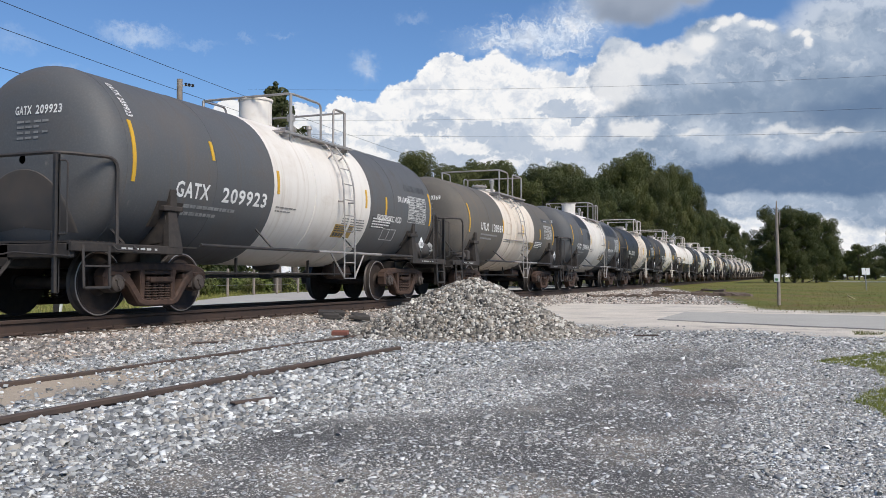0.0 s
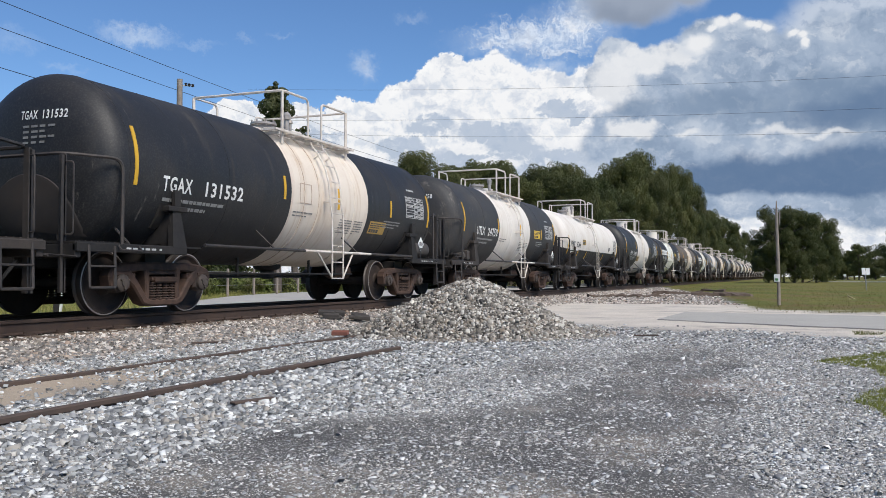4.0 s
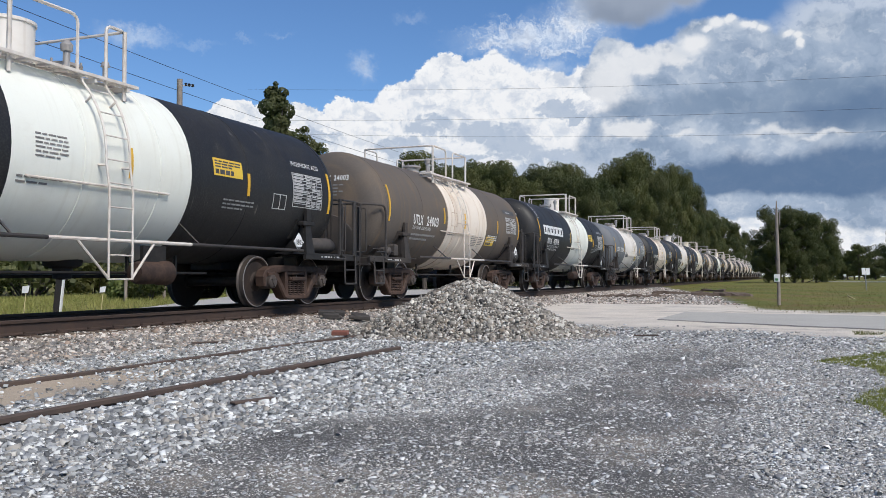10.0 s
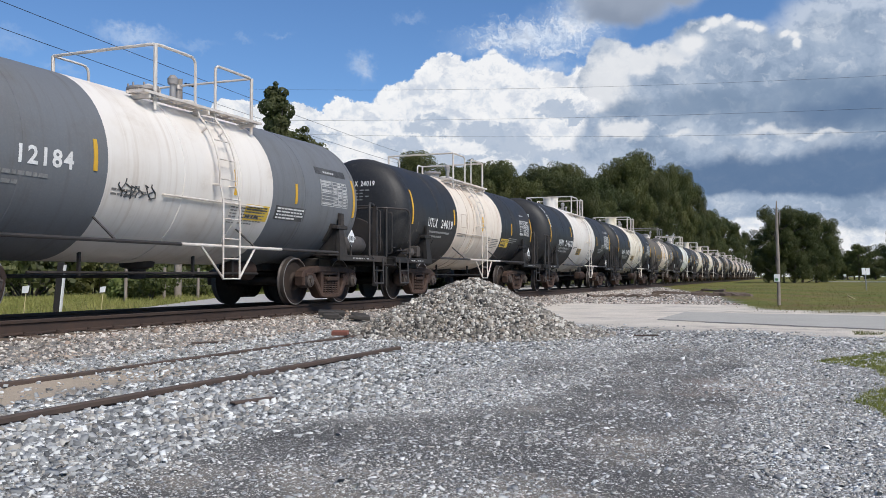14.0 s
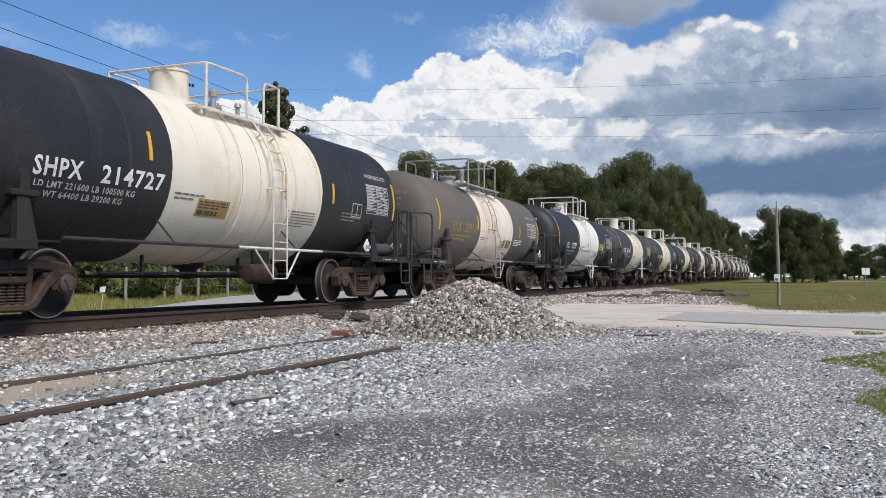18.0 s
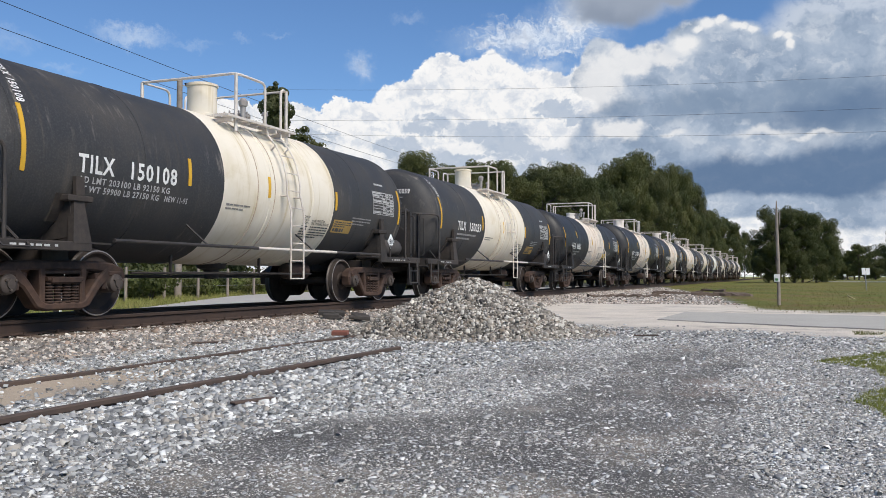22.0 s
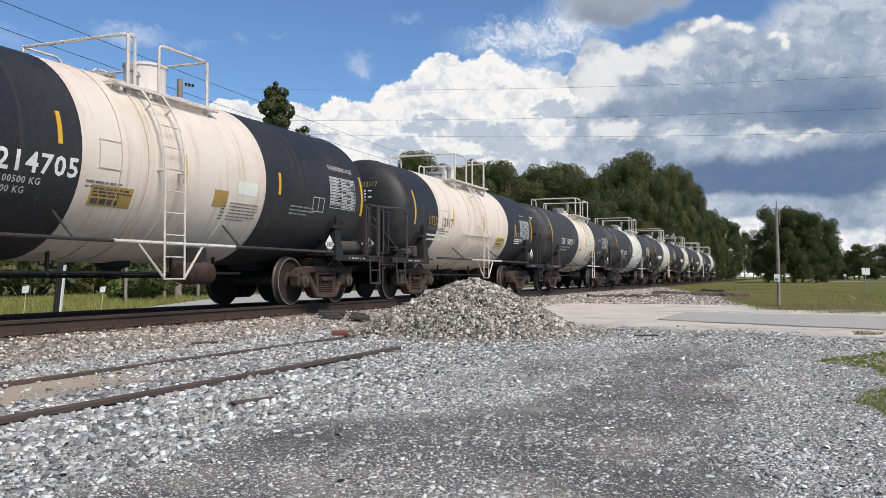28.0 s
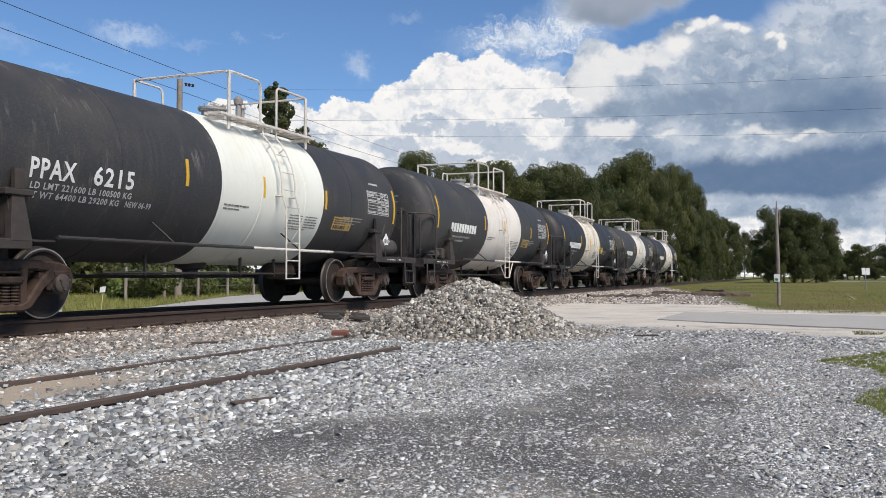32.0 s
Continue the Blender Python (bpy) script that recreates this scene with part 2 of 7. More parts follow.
def ground_material():
    k = Nodes("gravel_sand_and_grass")
    pos = k.world()
    sep = k.n("SeparateXYZ")
    k.put(sep.inputs[0], pos)
    x, y = sep.outputs[0], sep.outputs[1]
    wob = k.math("MULTIPLY", k.math("SUBTRACT", k.noise(0.35, 5, pos, 0.65), 0.5), 6.0)
    wob2 = k.math("MULTIPLY", k.math("SUBTRACT", k.noise(1.3, 4, pos, 0.6), 0.5), 1.6)
    xw, yw = k.math("ADD", x, wob), k.math("ADD", y, wob)
    xs, ys = k.math("ADD", x, wob2), k.math("ADD", y, wob2)
    # crushed stone: grey fines with specks and pale chips of two sizes
    chips = []
    for scale in (62.0, 125.0):
        vo = k.n("TexVoronoi")
        k.put(vo.inputs["Vector"], k.vmath("ADD", pos, k.vmath("MULTIPLY", k.noise(30, 2, pos, 0.5, True), (0.02, 0.02, 0.0))))
        vo.inputs["Scale"].default_value = scale
        sc = k.n("SeparateColor")
        k.put(sc.inputs[0], vo.outputs["Color"])
        chips.append(k.math("MULTIPLY", k.ramp(sc.outputs[0], 0.52, 0.88), k.ramp(vo.outputs["Distance"], 0.55, 0.25)))
    dens = k.noise(0.7, 5, pos, 0.65)
    speck = k.ramp(k.noise(220, 2, pos), 0.42, 0.68)
    grit = k.mix(k.ramp(k.noise(5.0, 5, pos, 0.7), 0.3, 0.7), (0.085, 0.084, 0.081), (0.19, 0.186, 0.178))
    stone = k.mix(k.math("MULTIPLY", speck, 0.45), grit, (0.36, 0.35, 0.325))
    stone = k.mix(k.math("MULTIPLY", chips[0], k.ramp(dens, 0.25, 0.65)), stone, (0.55, 0.54, 0.51))
    # packed dark fines where wheels ran: one broad lane, and thin patches beside it
    left = k.n("MapRange")
    left.interpolation_type = "SMOOTHSTEP"
    k.put(left.inputs[0], ys)
    for q, val in zip(left.inputs[1:5], (4.1, 5.6, -2.75, -1.62)):
        q.default_value = val
    l1 = k.math("MULTIPLY", k.ramp(k.math("SUBTRACT", xs, left.outputs[0]), -0.22, 0.25), k.ramp(k.math("ADD", xs, k.math("MULTIPLY", y, 0.045)), 0.12, -0.22))
    l1 = k.math("MULTIPLY", l1, k.math("ADD", 0.25, k.math("MULTIPLY", k.ramp(y, 13.0, 8.5), 0.75)))
    l2 = k.math("MULTIPLY", k.math("MULTIPLY", k.ramp(k.math("ABSOLUTE", k.math("ADD", xs, 2.2)), 0.6, 0.15), k.ramp(k.math("ABSOLUTE", k.math("SUBTRACT", ys, 8.2)), 1.5, 0.4)), 0.75)
    lane = k.math("MULTIPLY", k.math("MAXIMUM", l1, l2), k.math("ADD", 0.6, k.math("MULTIPLY", k.ramp(k.noise(1.6, 4, k.scaled(pos, (1.0, 0.5, 1.0)), 0.6), 0.35, 0.6), 0.4)))
    fines = k.mix(k.math("MULTIPLY", speck, 0.22), (0.066, 0.065, 0.063), (0.27, 0.265, 0.255))
    fines = k.mix(k.math("MULTIPLY", chips[1], 0.85), fines, (0.52, 0.51, 0.485))
    stone = k.mix(k.math("MULTIPLY", chips[1], 0.6), stone, (0.56, 0.55, 0.525))
    stone = k.mix(lane, stone, fines)
    wash = k.math("MULTIPLY", k.ramp(k.noise(0.9, 5, k.vmath("ADD", pos, (7, 3, 0)), 0.65), 0.50, 0.68), 0.45)
    stone = k.mix(wash, stone, (0.36, 0.315, 0.255))
    tan = k.math("MULTIPLY", k.ramp(k.math("ABSOLUTE", k.math("ADD", xs, 0.25)), 0.7, 0.1), k.ramp(k.math("ABSOLUTE", k.math("SUBTRACT", ys, 7.1)), 0.9, 0.2))
    stone = k.mix(k.math("MULTIPLY", tan, 0.6), stone, (0.36, 0.29, 0.24))
    # sand
    sand = k.mix(k.noise(1.1, 5, pos, 0.6), (0.56, 0.49, 0.405), (0.80, 0.745, 0.66))
    sand = k.mix(k.math("MULTIPLY", k.ramp(k.noise(60, 3, pos), 0.45, 0.7), 0.3), sand, (0.24, 0.21, 0.18))
    pad = k.math("MULTIPLY", k.math("MULTIPLY", k.ramp(k.math("ADD", ys, k.math("MULTIPLY", x, 0.36)), 12.6, 15.2), k.ramp(ys, 30.0, 27.5)), k.math("MULTIPLY", k.ramp(xs, -8.2, -7.3), k.ramp(xs, 7.0, 4.0)))
    old = k.math("MULTIPLY", k.math("MULTIPLY", k.ramp(k.math("ABSOLUTE", k.math("SUBTRACT", xs, -5.7)), 1.2, 0.5), k.ramp(y, 14.5, 12.0)), k.math("ADD", 0.25, k.math("MULTIPLY", k.ramp(y, 7.5, 5.5), 0.6)))
    pad = k.math("MULTIPLY", pad, k.math("ADD", 0.78, k.math("MULTIPLY", k.ramp(k.noise(0.8, 5, pos, 0.65), 0.36, 0.55), 0.22)))
    arc = k.math("ADD", y, k.math("MULTIPLY", k.math("MULTIPLY", x, x), 0.05))
    tyre = k.ramp(k.math("ABSOLUTE", k.math("SUBTRACT", k.math("FRACT", k.math("MULTIPLY", k.math("ADD", arc, k.math("MULTIPLY", wob2, 1.3)), 0.29)), 0.5)), 0.10, 0.03)
    sand = k.mix(k.math("MULTIPLY", k.math("MULTIPLY", tyre, k.ramp(k.noise(0.6, 3, pos), 0.47, 0.62)), 0.45), sand, (0.25, 0.22, 0.19))
    c = k.mix(pad, stone, sand)
    c = k.mix(k.math("MULTIPLY", old, 0.9), c, (0.52, 0.42, 0.31))
    # grass: right-hand field, far field, beyond the track
    g1 = k.math("MULTIPLY", k.ramp(yw, 22.5, 25.0), k.ramp(k.math("ADD", xs, k.math("MULTIPLY", k.math("SUBTRACT", y, 25.0), 0.19)), -1.2, -0.5))
    g2 = k.ramp(k.math("ADD", xs, k.math("MULTIPLY", k.math("MINIMUM", k.math("MAXIMUM", k.math("SUBTRACT", y, 16.0), 0.0), 24.0), 0.48)), -15.0, -16.0)
    g3 = k.math("MULTIPLY", k.math("MULTIPLY", k.ramp(x, 0.78, 0.95), k.ramp(ys, 13.5, 12.2)), k.ramp(ys, 4.2, 5.2))
    g4 = k.ramp(x, 6.0, 7.5)
    g = k.math("MAXIMUM", k.math("MAXIMUM", g1, g2), k.math("MAXIMUM", g3, k.math("MULTIPLY", g4, k.ramp(y, 21.5, 23.0))))
    gc = k.mix(k.ramp(k.noise(0.10, 5, pos, 0.65), 0.38, 0.62), (0.108, 0.128, 0.020), (0.19, 0.168, 0.042))
    gc = k.mix(k.math("MULTIPLY", k.ramp(k.noise(0.28, 5, k.vmath("ADD", pos, (40, 9, 0)), 0.65), 0.48, 0.64), 0.85), gc, (0.175, 0.115, 0.052))
    gc = k.mix(k.math("MULTIPLY", k.ramp(k.noise(3.0, 4, pos), 0.4, 0.7), 0.5), gc, (0.085, 0.10, 0.026))
    c = k.mix(g, c, gc)
    k.bump(k.math("ADD", k.math("MULTIPLY", k.math("ADD", chips[0], chips[1]), 0.5), k.noise(60, 4, pos, 0.7)), 0.8, 0.016)
    return k.done(c, 0.9, 0.0, 0.25)


gm.materials.append(ground_material())
gm.shade_smooth()
ground = tagged(new("ground", gm), "grey crushed-stone yard with sand and grass field", "ground", kind="structure")

# asphalt crossing road, a slab with broken edges
k = Nodes("sun_bleached_asphalt")
pos = k.world()
c = k.mix(k.noise(0.8, 5, pos, 0.65), (0.35, 0.335, 0.30), (0.47, 0.45, 0.405))
c = k.mix(k.math("MULTIPLY", k.ramp(k.noise(55, 3, pos), 0.4, 0.7), 0.3), c, (0.18, 0.18, 0.18))
k.bump(k.noise(70, 3, pos), 0.4, 0.01)
M["asphalt"] = k.done(c, 0.9, 0, 0.3)
rr = random.Random(5)
rd = Shape()
near, far = [], []
for i in range(61):
    x = -2.45 + i * 0.9
    t = min(1.0, i / 4.0)
    near.append((x + rr.uniform(-0.05, 0.05), 16.9 - 0.36 * (x + 2.2) + rr.uniform(-0.10, 0.10) + (1 - t) * 0.6))
    far.append((x + 0.1 + rr.uniform(-0.05, 0.05), 21.9 - 0.30 * (x + 2.3) - (1 - t) * 0.5 + rr.uniform(-0.06, 0.06)))
rd.loft([[(a[0], a[1], height(*a) - 0.05), (a[0], a[1], height(*a) + 0.022), (b[0], b[1], height(*b) + 0.022), (b[0], b[1], height(*b) - 0.05)]
         for a, b in zip(near, far)])
tagged(new("road", rd.mesh("road", M["asphalt"])), "sun-bleached grey asphalt road with broken edge", "road", kind="structure")
# far lane across the field, and the pale lane beyond the track
lane = Shape().loft([[(x, 150 - x * 0.2, 0.02), (x, 150 - x * 0.2, 0.12), (x, 158 - x * 0.2, 0.12), (x, 158 - x * 0.2, 0.02)] for x in (4, 30, 80, 200)])
tagged(new("road", lane.mesh("road", M["asphalt"])), "distant pale road across the grass field", "road", kind="structure")
lane = Shape()
lane.loft([[(o, y, float(height(o, y)) - 0.05), (o, y, float(height(o, y)) + 0.05), (-11.9, y, float(height(-11.9, y)) + 0.03), (-11.9, y, float(height(-11.9, y)) - 0.05)]
           for y, o in ((12.0, -13.6), (16.0, -15.6), (18.6, -16.8), (22, -18.4), (28, -21.3), (34, -24.2), (45, -27.5), (60, -24.0), (80, -17.0), (140, -15.5))])
tagged(new("track_side_lane", lane.mesh("track_side_lane", plain("pale_lane_gravel", (0.40, 0.38, 0.35), 0.95, 0, 0.6, 6.0, (0.27, 0.26, 0.24), 0.4))), "pale gravel lane beside the track", "road", kind="structure")


# ---- loose stones ----
def stone_cloud(name, xy, z, size, flat, seed, material):
    """Many broken stones in one mesh: jittered eight-cornered lumps."""
    rng = np.random.default_rng(seed)
    n = len(xy)
    base = np.array([(-1, -1, -1), (1, -1, -1), (1, 1, -1), (-1, 1, -1), (-1, -1, 1), (1, -1, 1), (1, 1, 1), (-1, 1, 1)], float)
    v = base[None] * rng.uniform(0.42, 1.0, (n, 8, 3))
    v *= size[:, None, None] * 0.5
    long = rng.uniform(1.0, 1.7, n)[:, None]
    v[:, :, 0] *= long
    v[:, :, 1] /= long ** 0.5
    v[:, :, 2] *= (flat if np.ndim(flat) == 0 else flat[:, None]) * rng.uniform(0.7, 1.3, n)[:, None]
    a, b = rng.uniform(0, 2 * np.pi, n), rng.normal(0, 0.42, n)
    ca, sa, cb, sb = np.cos(a), np.sin(a), np.cos(b), np.sin(b)
    x1, z1 = v[:, :, 0] * cb[:, None] + v[:, :, 2] * sb[:, None], -v[:, :, 0] * sb[:, None] + v[:, :, 2] * cb[:, None]
    x2, y2 = x1 * ca[:, None] - v[:, :, 1] * sa[:, None], x1 * sa[:, None] + v[:, :, 1] * ca[:, None]
    w = np.stack([x2 + xy[:, 0, None], y2 + xy[:, 1, None], z1 + z[:, None]], -1).reshape(-1, 3)
    f = np.array([(4, 5, 6, 7), (0, 1, 5, 4), (1, 2, 6, 5), (2, 3, 7, 6), (3, 0, 4, 7)])
    faces = (np.arange(n)[:, None, None] * 8 + f[None]).reshape(-1, 4)
    me = bpy.data.meshes.new(name)
    me.vertices.add(len(w))
    me.vertices.foreach_set("co", w.ravel())
    me.loops.add(faces.size)
    me.loops.foreach_set("vertex_index", faces.ravel().astype(np.int32))
    me.polygons.add(len(faces))
    me.polygons.foreach_set("loop_start", np.arange(0, faces.size, 4, dtype=np.int32))
    me.update(calc_edges=True)
    me.materials.append(material)
    return me


def stone_material(name, dark, mid, light, warm):
    k = Nodes(name)
    r = k.island()
    c = k.mix(k.ramp(r, 0.0, 0.45), dark, mid)
    c = k.mix(k.ramp(r, 0.55, 1.0), c, light)
    c = k.mix(k.math("MULTIPLY", k.ramp(k.math("FRACT", k.math("MULTIPLY", r, 17.0)), 0.75, 0.9), 0.6), c, warm)
    patchy = k.ramp(k.noise(0.9, 4, k.world(), 0.6), 0.35, 0.65)
    c = k.mix(k.math("MULTIPLY", patchy, 0.12), c, (0.14, 0.137, 0.134))
    k.bump(k.noise(90, 3, k.coords()), 0.4, 0.004)
    return k.done(c, 0.85, 0, 0.35)


M["stone"] = stone_material("crushed_grey_limestone", (0.085, 0.088, 0.090), (0.29, 0.30, 0.302), (0.72, 0.73, 0.72), (0.38, 0.34, 0.28))
M["pile_stone"] = stone_material("piled_grey_brown_stone", (0.050, 0.045, 0.040), (0.215, 0.198, 0.172), (0.62, 0.595, 0.54), (0.31, 0.25, 0.19))
M["ballast"] = stone_material("track_ballast", (0.07, 0.06, 0.052), (0.32, 0.285, 0.25), (0.70, 0.655, 0.60), (0.42, 0.31, 0.23))
rg = np.random.default_rng(11)


def view_scatter(n, d0, d1, a0, a1, power=1.0):
    """Places on the ground seen from the stand: distance d0..d1, bearing a0..a1 degrees left of +y."""
    d = d0 * (d1 / d0) ** (rg.random(n) ** power)
    a = np.radians(rg.uniform(a0, a1, n))
    return np.stack([-d * np.sin(a), d * np.cos(a)], -1)


# yard stones: dense and coarse by the siding, thin and small over the packed lane
def lane_weight(x, y):
    """How far the yard is packed to dark fines: one broad lane, and thin patches beside it."""
    q, r = x + 0.22 * lumps(x, y, 0.9, 2.0), y + 0.3 * lumps(x, y, 1.1, 4.0)
    left = -2.75 + 1.13 * smooth(4.1, 5.6, r)
    a = smooth(-0.22, 0.25, q - left) * smooth(0.12, -0.22, q + 0.045 * y) * (0.25 + 0.75 * smooth(13.0, 8.5, y))
    b = 0.75 * smooth(0.6, 0.15, np.abs(q + 2.2)) * smooth(1.5, 0.4, np.abs(r - 8.2))
    return np.clip(np.maximum(a, b) * (0.92 + 0.3 * lumps(x, y * 0.6, 1.7, 6.0)), 0, 1)


def yard_edges(x, y):
    """Where loose stone may lie: clear of the heap, the rails, the bare strip and the sand."""
    ok = (x > -6.9) & (np.hypot(x - PILE[0], y - PILE[1]) > 1.2) & (y < 13.6 - 0.36 * x + 1.1 * lumps(x, y, 1.5) + rg.normal(0, 0.5, len(x)))
    bare = 0.95 * smooth(0.72, 0.45, np.abs(x + 5.45)) * smooth(8.5, 5.5, y + 1.2 * lumps(x, y, 1.0, 1.0))
    return ok & (rg.random(len(x)) > bare) & (np.abs(x + 4.247) > 0.05)


xy = view_scatter(175000, 3.2, 17.5, -9, 52, 0.85)
x, y = xy[:, 0], xy[:, 1]
lane_f = lane_weight(x, y)
right_f = smooth(-2.95, -2.35, x + 0.25 * lumps(x, y, 1.1, 3.0)) * smooth(13.5, 9.0, y)
keep = (rg.random(len(x)) < (1 - 0.35 * right_f) * (1 - 0.90 * lane_f) * 0.95) & yard_edges(x, y)
xy, lane_f, right_f = xy[keep], lane_f[keep], right_f[keep]
far_f = 0.60 + 0.10 * np.hypot(xy[:, 0], xy[:, 1])
size = np.minimum(rg.lognormal(-4.35, 0.58, len(xy)) * far_f, 0.05) * (1 - 0.35 * right_f)
size = np.where((rg.random(len(size)) < 0.025) & (right_f > 0.5), np.minimum(size * 1.9, 0.036), np.where(right_f > 0.5, np.minimum(size, 0.017), size))
coarse = (xy[:, 0] < -2.9 - 0.08 * xy[:, 1] + 0.25 * lumps(xy[:, 0], xy[:, 1], 1.6)) & (xy[:, 0] > -4.2) & (xy[:, 1] < 7.0) & (xy[:, 0] < -3.15 - 0.3 * smooth(4.5, 3.0, xy[:, 1]))
size = np.where(coarse, np.minimum(size * 1.3, 0.055), size)
tagged(new("yard_stones", stone_cloud("yard_stones", xy, height(xy[:, 0], xy[:, 1]) + size * 0.10, size, np.where(coarse, 0.8, 0.48), 3, M["stone"])), "loose pale grey crushed stones on the yard", "gravel", kind="stuff")


def chip_cloud(name, xy, z, size, seed, material):
    """Many small chips in one mesh: crooked low pyramids."""
    rng = np.random.default_rng(seed)
    n = len(xy)
    a = rng.uniform(0, 2 * np.pi, n)[:, None] + np.array([0, 1.6, 3.1, 4.6])[None] + rng.uniform(-0.4, 0.4, (n, 4))
    r = size[:, None] * rng.uniform(0.35, 0.95, (n, 4))
    ring = np.stack([r * np.cos(a), r * np.sin(a), np.full((n, 4), -0.15) * size[:, None]], -1)
    tip = np.stack([rng.normal(0, 0.22, n) * size, rng.normal(0, 0.22, n) * size, size * rng.uniform(0.10, 0.26, n)], -1)[:, None]
    v = np.concatenate([ring, tip], 1) + np.concatenate([xy, z[:, None]], 1)[:, None]
    faces = (np.arange(n)[:, None, None] * 5 + np.array([(0, 1, 4), (1, 2, 4), (2, 3, 4), (3, 0, 4)])[None]).reshape(-1, 3)
    me = bpy.data.meshes.new(name)
    me.vertices.add(n * 5)
    me.vertices.foreach_set("co", v.ravel())
    me.loops.add(faces.size)
    me.loops.foreach_set("vertex_index", faces.ravel().astype(np.int32))
    me.polygons.add(len(faces))
    me.polygons.foreach_set("loop_start", np.arange(0, faces.size, 3, dtype=np.int32))
    me.update(calc_edges=True)
    me.materials.append(material)
    return me


M["flake"] = stone_material("pale_flat_flakes", (0.20, 0.203, 0.205), (0.46, 0.465, 0.46), (0.80, 0.80, 0.78), (0.45, 0.41, 0.35))
M["chip"] = stone_material("pale_stone_chips", (0.11, 0.108, 0.104), (0.37, 0.366, 0.35), (0.80, 0.79, 0.76), (0.37, 0.32, 0.26))
xy = view_scatter(330000, 3.0, 14.0, -9, 48, 0.9)
x, y = xy[:, 0], xy[:, 1]
keep = (rg.random(len(x)) < 1 - 0.55 * lane_weight(x, y)) & yard_edges(x, y) & (x > -4.6 + 0.4 * lumps(x, y, 1.3))
xy = xy[keep]
size = np.minimum(rg.lognormal(-4.95, 0.6, len(xy)) * (0.62 + 0.10 * np.hypot(xy[:, 0], xy[:, 1])), 0.028)
tagged(new("stone_chips", chip_cloud("stone_chips", xy, height(xy[:, 0], xy[:, 1]), size, 9, M["chip"])), "small pale stone chips on packed fines", "gravel", kind="stuff")
n = 30000
xy = np.stack([rg.uniform(-4.1, 5.0, n), rg.uniform(-7.0, 3.4, n)], -1)
xy = xy[(rg.random(n) < 1 - 0.74 * lane_weight(xy[:, 0], xy[:, 1]))]
size = np.minimum(rg.lognormal(-4.2, 0.5, len(xy)), 0.03)
tagged(new("stone_chips", chip_cloud("stone_chips", xy, height(xy[:, 0], xy[:, 1]), size, 10, M["chip"])), "thinly scattered pale chips on the yard", "gravel", kind="stuff")
# flat pale flakes over the fines
n = 60000
xy = view_scatter(n, 3.0, 12.5, -9, 42, 0.95)
x, y = xy[:, 0], xy[:, 1]
keep = (rg.random(n) < (0.10 + 0.55 * (1 - lane_weight(x, y))) * smooth(-3.1, -2.5, x) * (0.75 + 0.5 * lumps(x, y, 1.3, 9.0))) & yard_edges(x, y)
xy = xy[keep]
size = np.minimum(rg.lognormal(-4.35, 0.5, len(xy)) * (0.60 + 0.11 * np.hypot(xy[:, 0], xy[:, 1])), 0.055)
tagged(new("stone_flakes", stone_cloud("stone_flakes", xy, height(xy[:, 0], xy[:, 1]) + size * 0.05, size, 0.26, 12, M["flake"])), "flat pale stone flakes on dark fines", "gravel", kind="stuff")
# rough strip of stone between the sand and the field
n = 16000
y = 27.5 + 36 * rg.random(n) ** 1.5
x = rg.uniform(-8.3, 0.5, n)
keep = (x < -1.0 - 0.19 * (y - 25) + 0.5 * lumps(x, y, 0.8)) & (y > 27.5 + 1.0 * lumps(x, y, 0.7) - 0.25 * (x + 6))
x, y = x[keep], y[keep]
size = np.minimum(rg.lognormal(-3.2, 0.45, len(x)), 0.11)
tagged(new("verge_stones", stone_cloud("verge_stones", np.stack([x, y], -1), height(x, y) + size * 0.1, size, 0.7, 8, M["ballast"])), "rough pale stone between the sand and the field", "gravel", kind="stuff")
# ballast of the main track
n = 64000
bx, by = rg.uniform(-11.7, -6.3, n), 4.5 + 45.0 * rg.random(n) ** 1.35
keep = (rg.random(n) < np.where(bx < -10.6, 0.4, 1.0)) & (rg.random(n) < np.where(np.abs(bx - TX) < 1.0, 0.5, 1.0)) & (rg.random(n) < smooth(-6.2, -7.3, bx))
bx, by = bx[keep], by[keep]
size = rg.lognormal(-3.5, 0.33, len(bx)) * (0.85 + 0.01 * by)
tagged(new("track_ballast", stone_cloud("track_ballast", np.stack([bx, by], -1), height(bx, by) + size * 0.12, size, 0.7, 4, M["ballast"])), "grey and rust-stained track ballast stones", "ballast", kind="stuff")


# the heap
def pile_height(x, y):
    u, v = (x - PILE[0]) / 1.82, (y - PILE[1]) / 1.85
    r = np.sqrt(u * u + v * v) * (1 + 0.06 * np.sin(3 * np.arctan2(v, u) + 0.6))
    h = 0.93 * np.clip(1 - r, 0, None)
    h = h / (1 + 0.12 * np.exp(-(r * 6) ** 2)) - 0.05 * np.exp(-((u - 0.35) ** 2 + (v + 0.2) ** 2) * 18)
    return h + 0.02 * lumps(x, y, 3.0) * (r < 1)


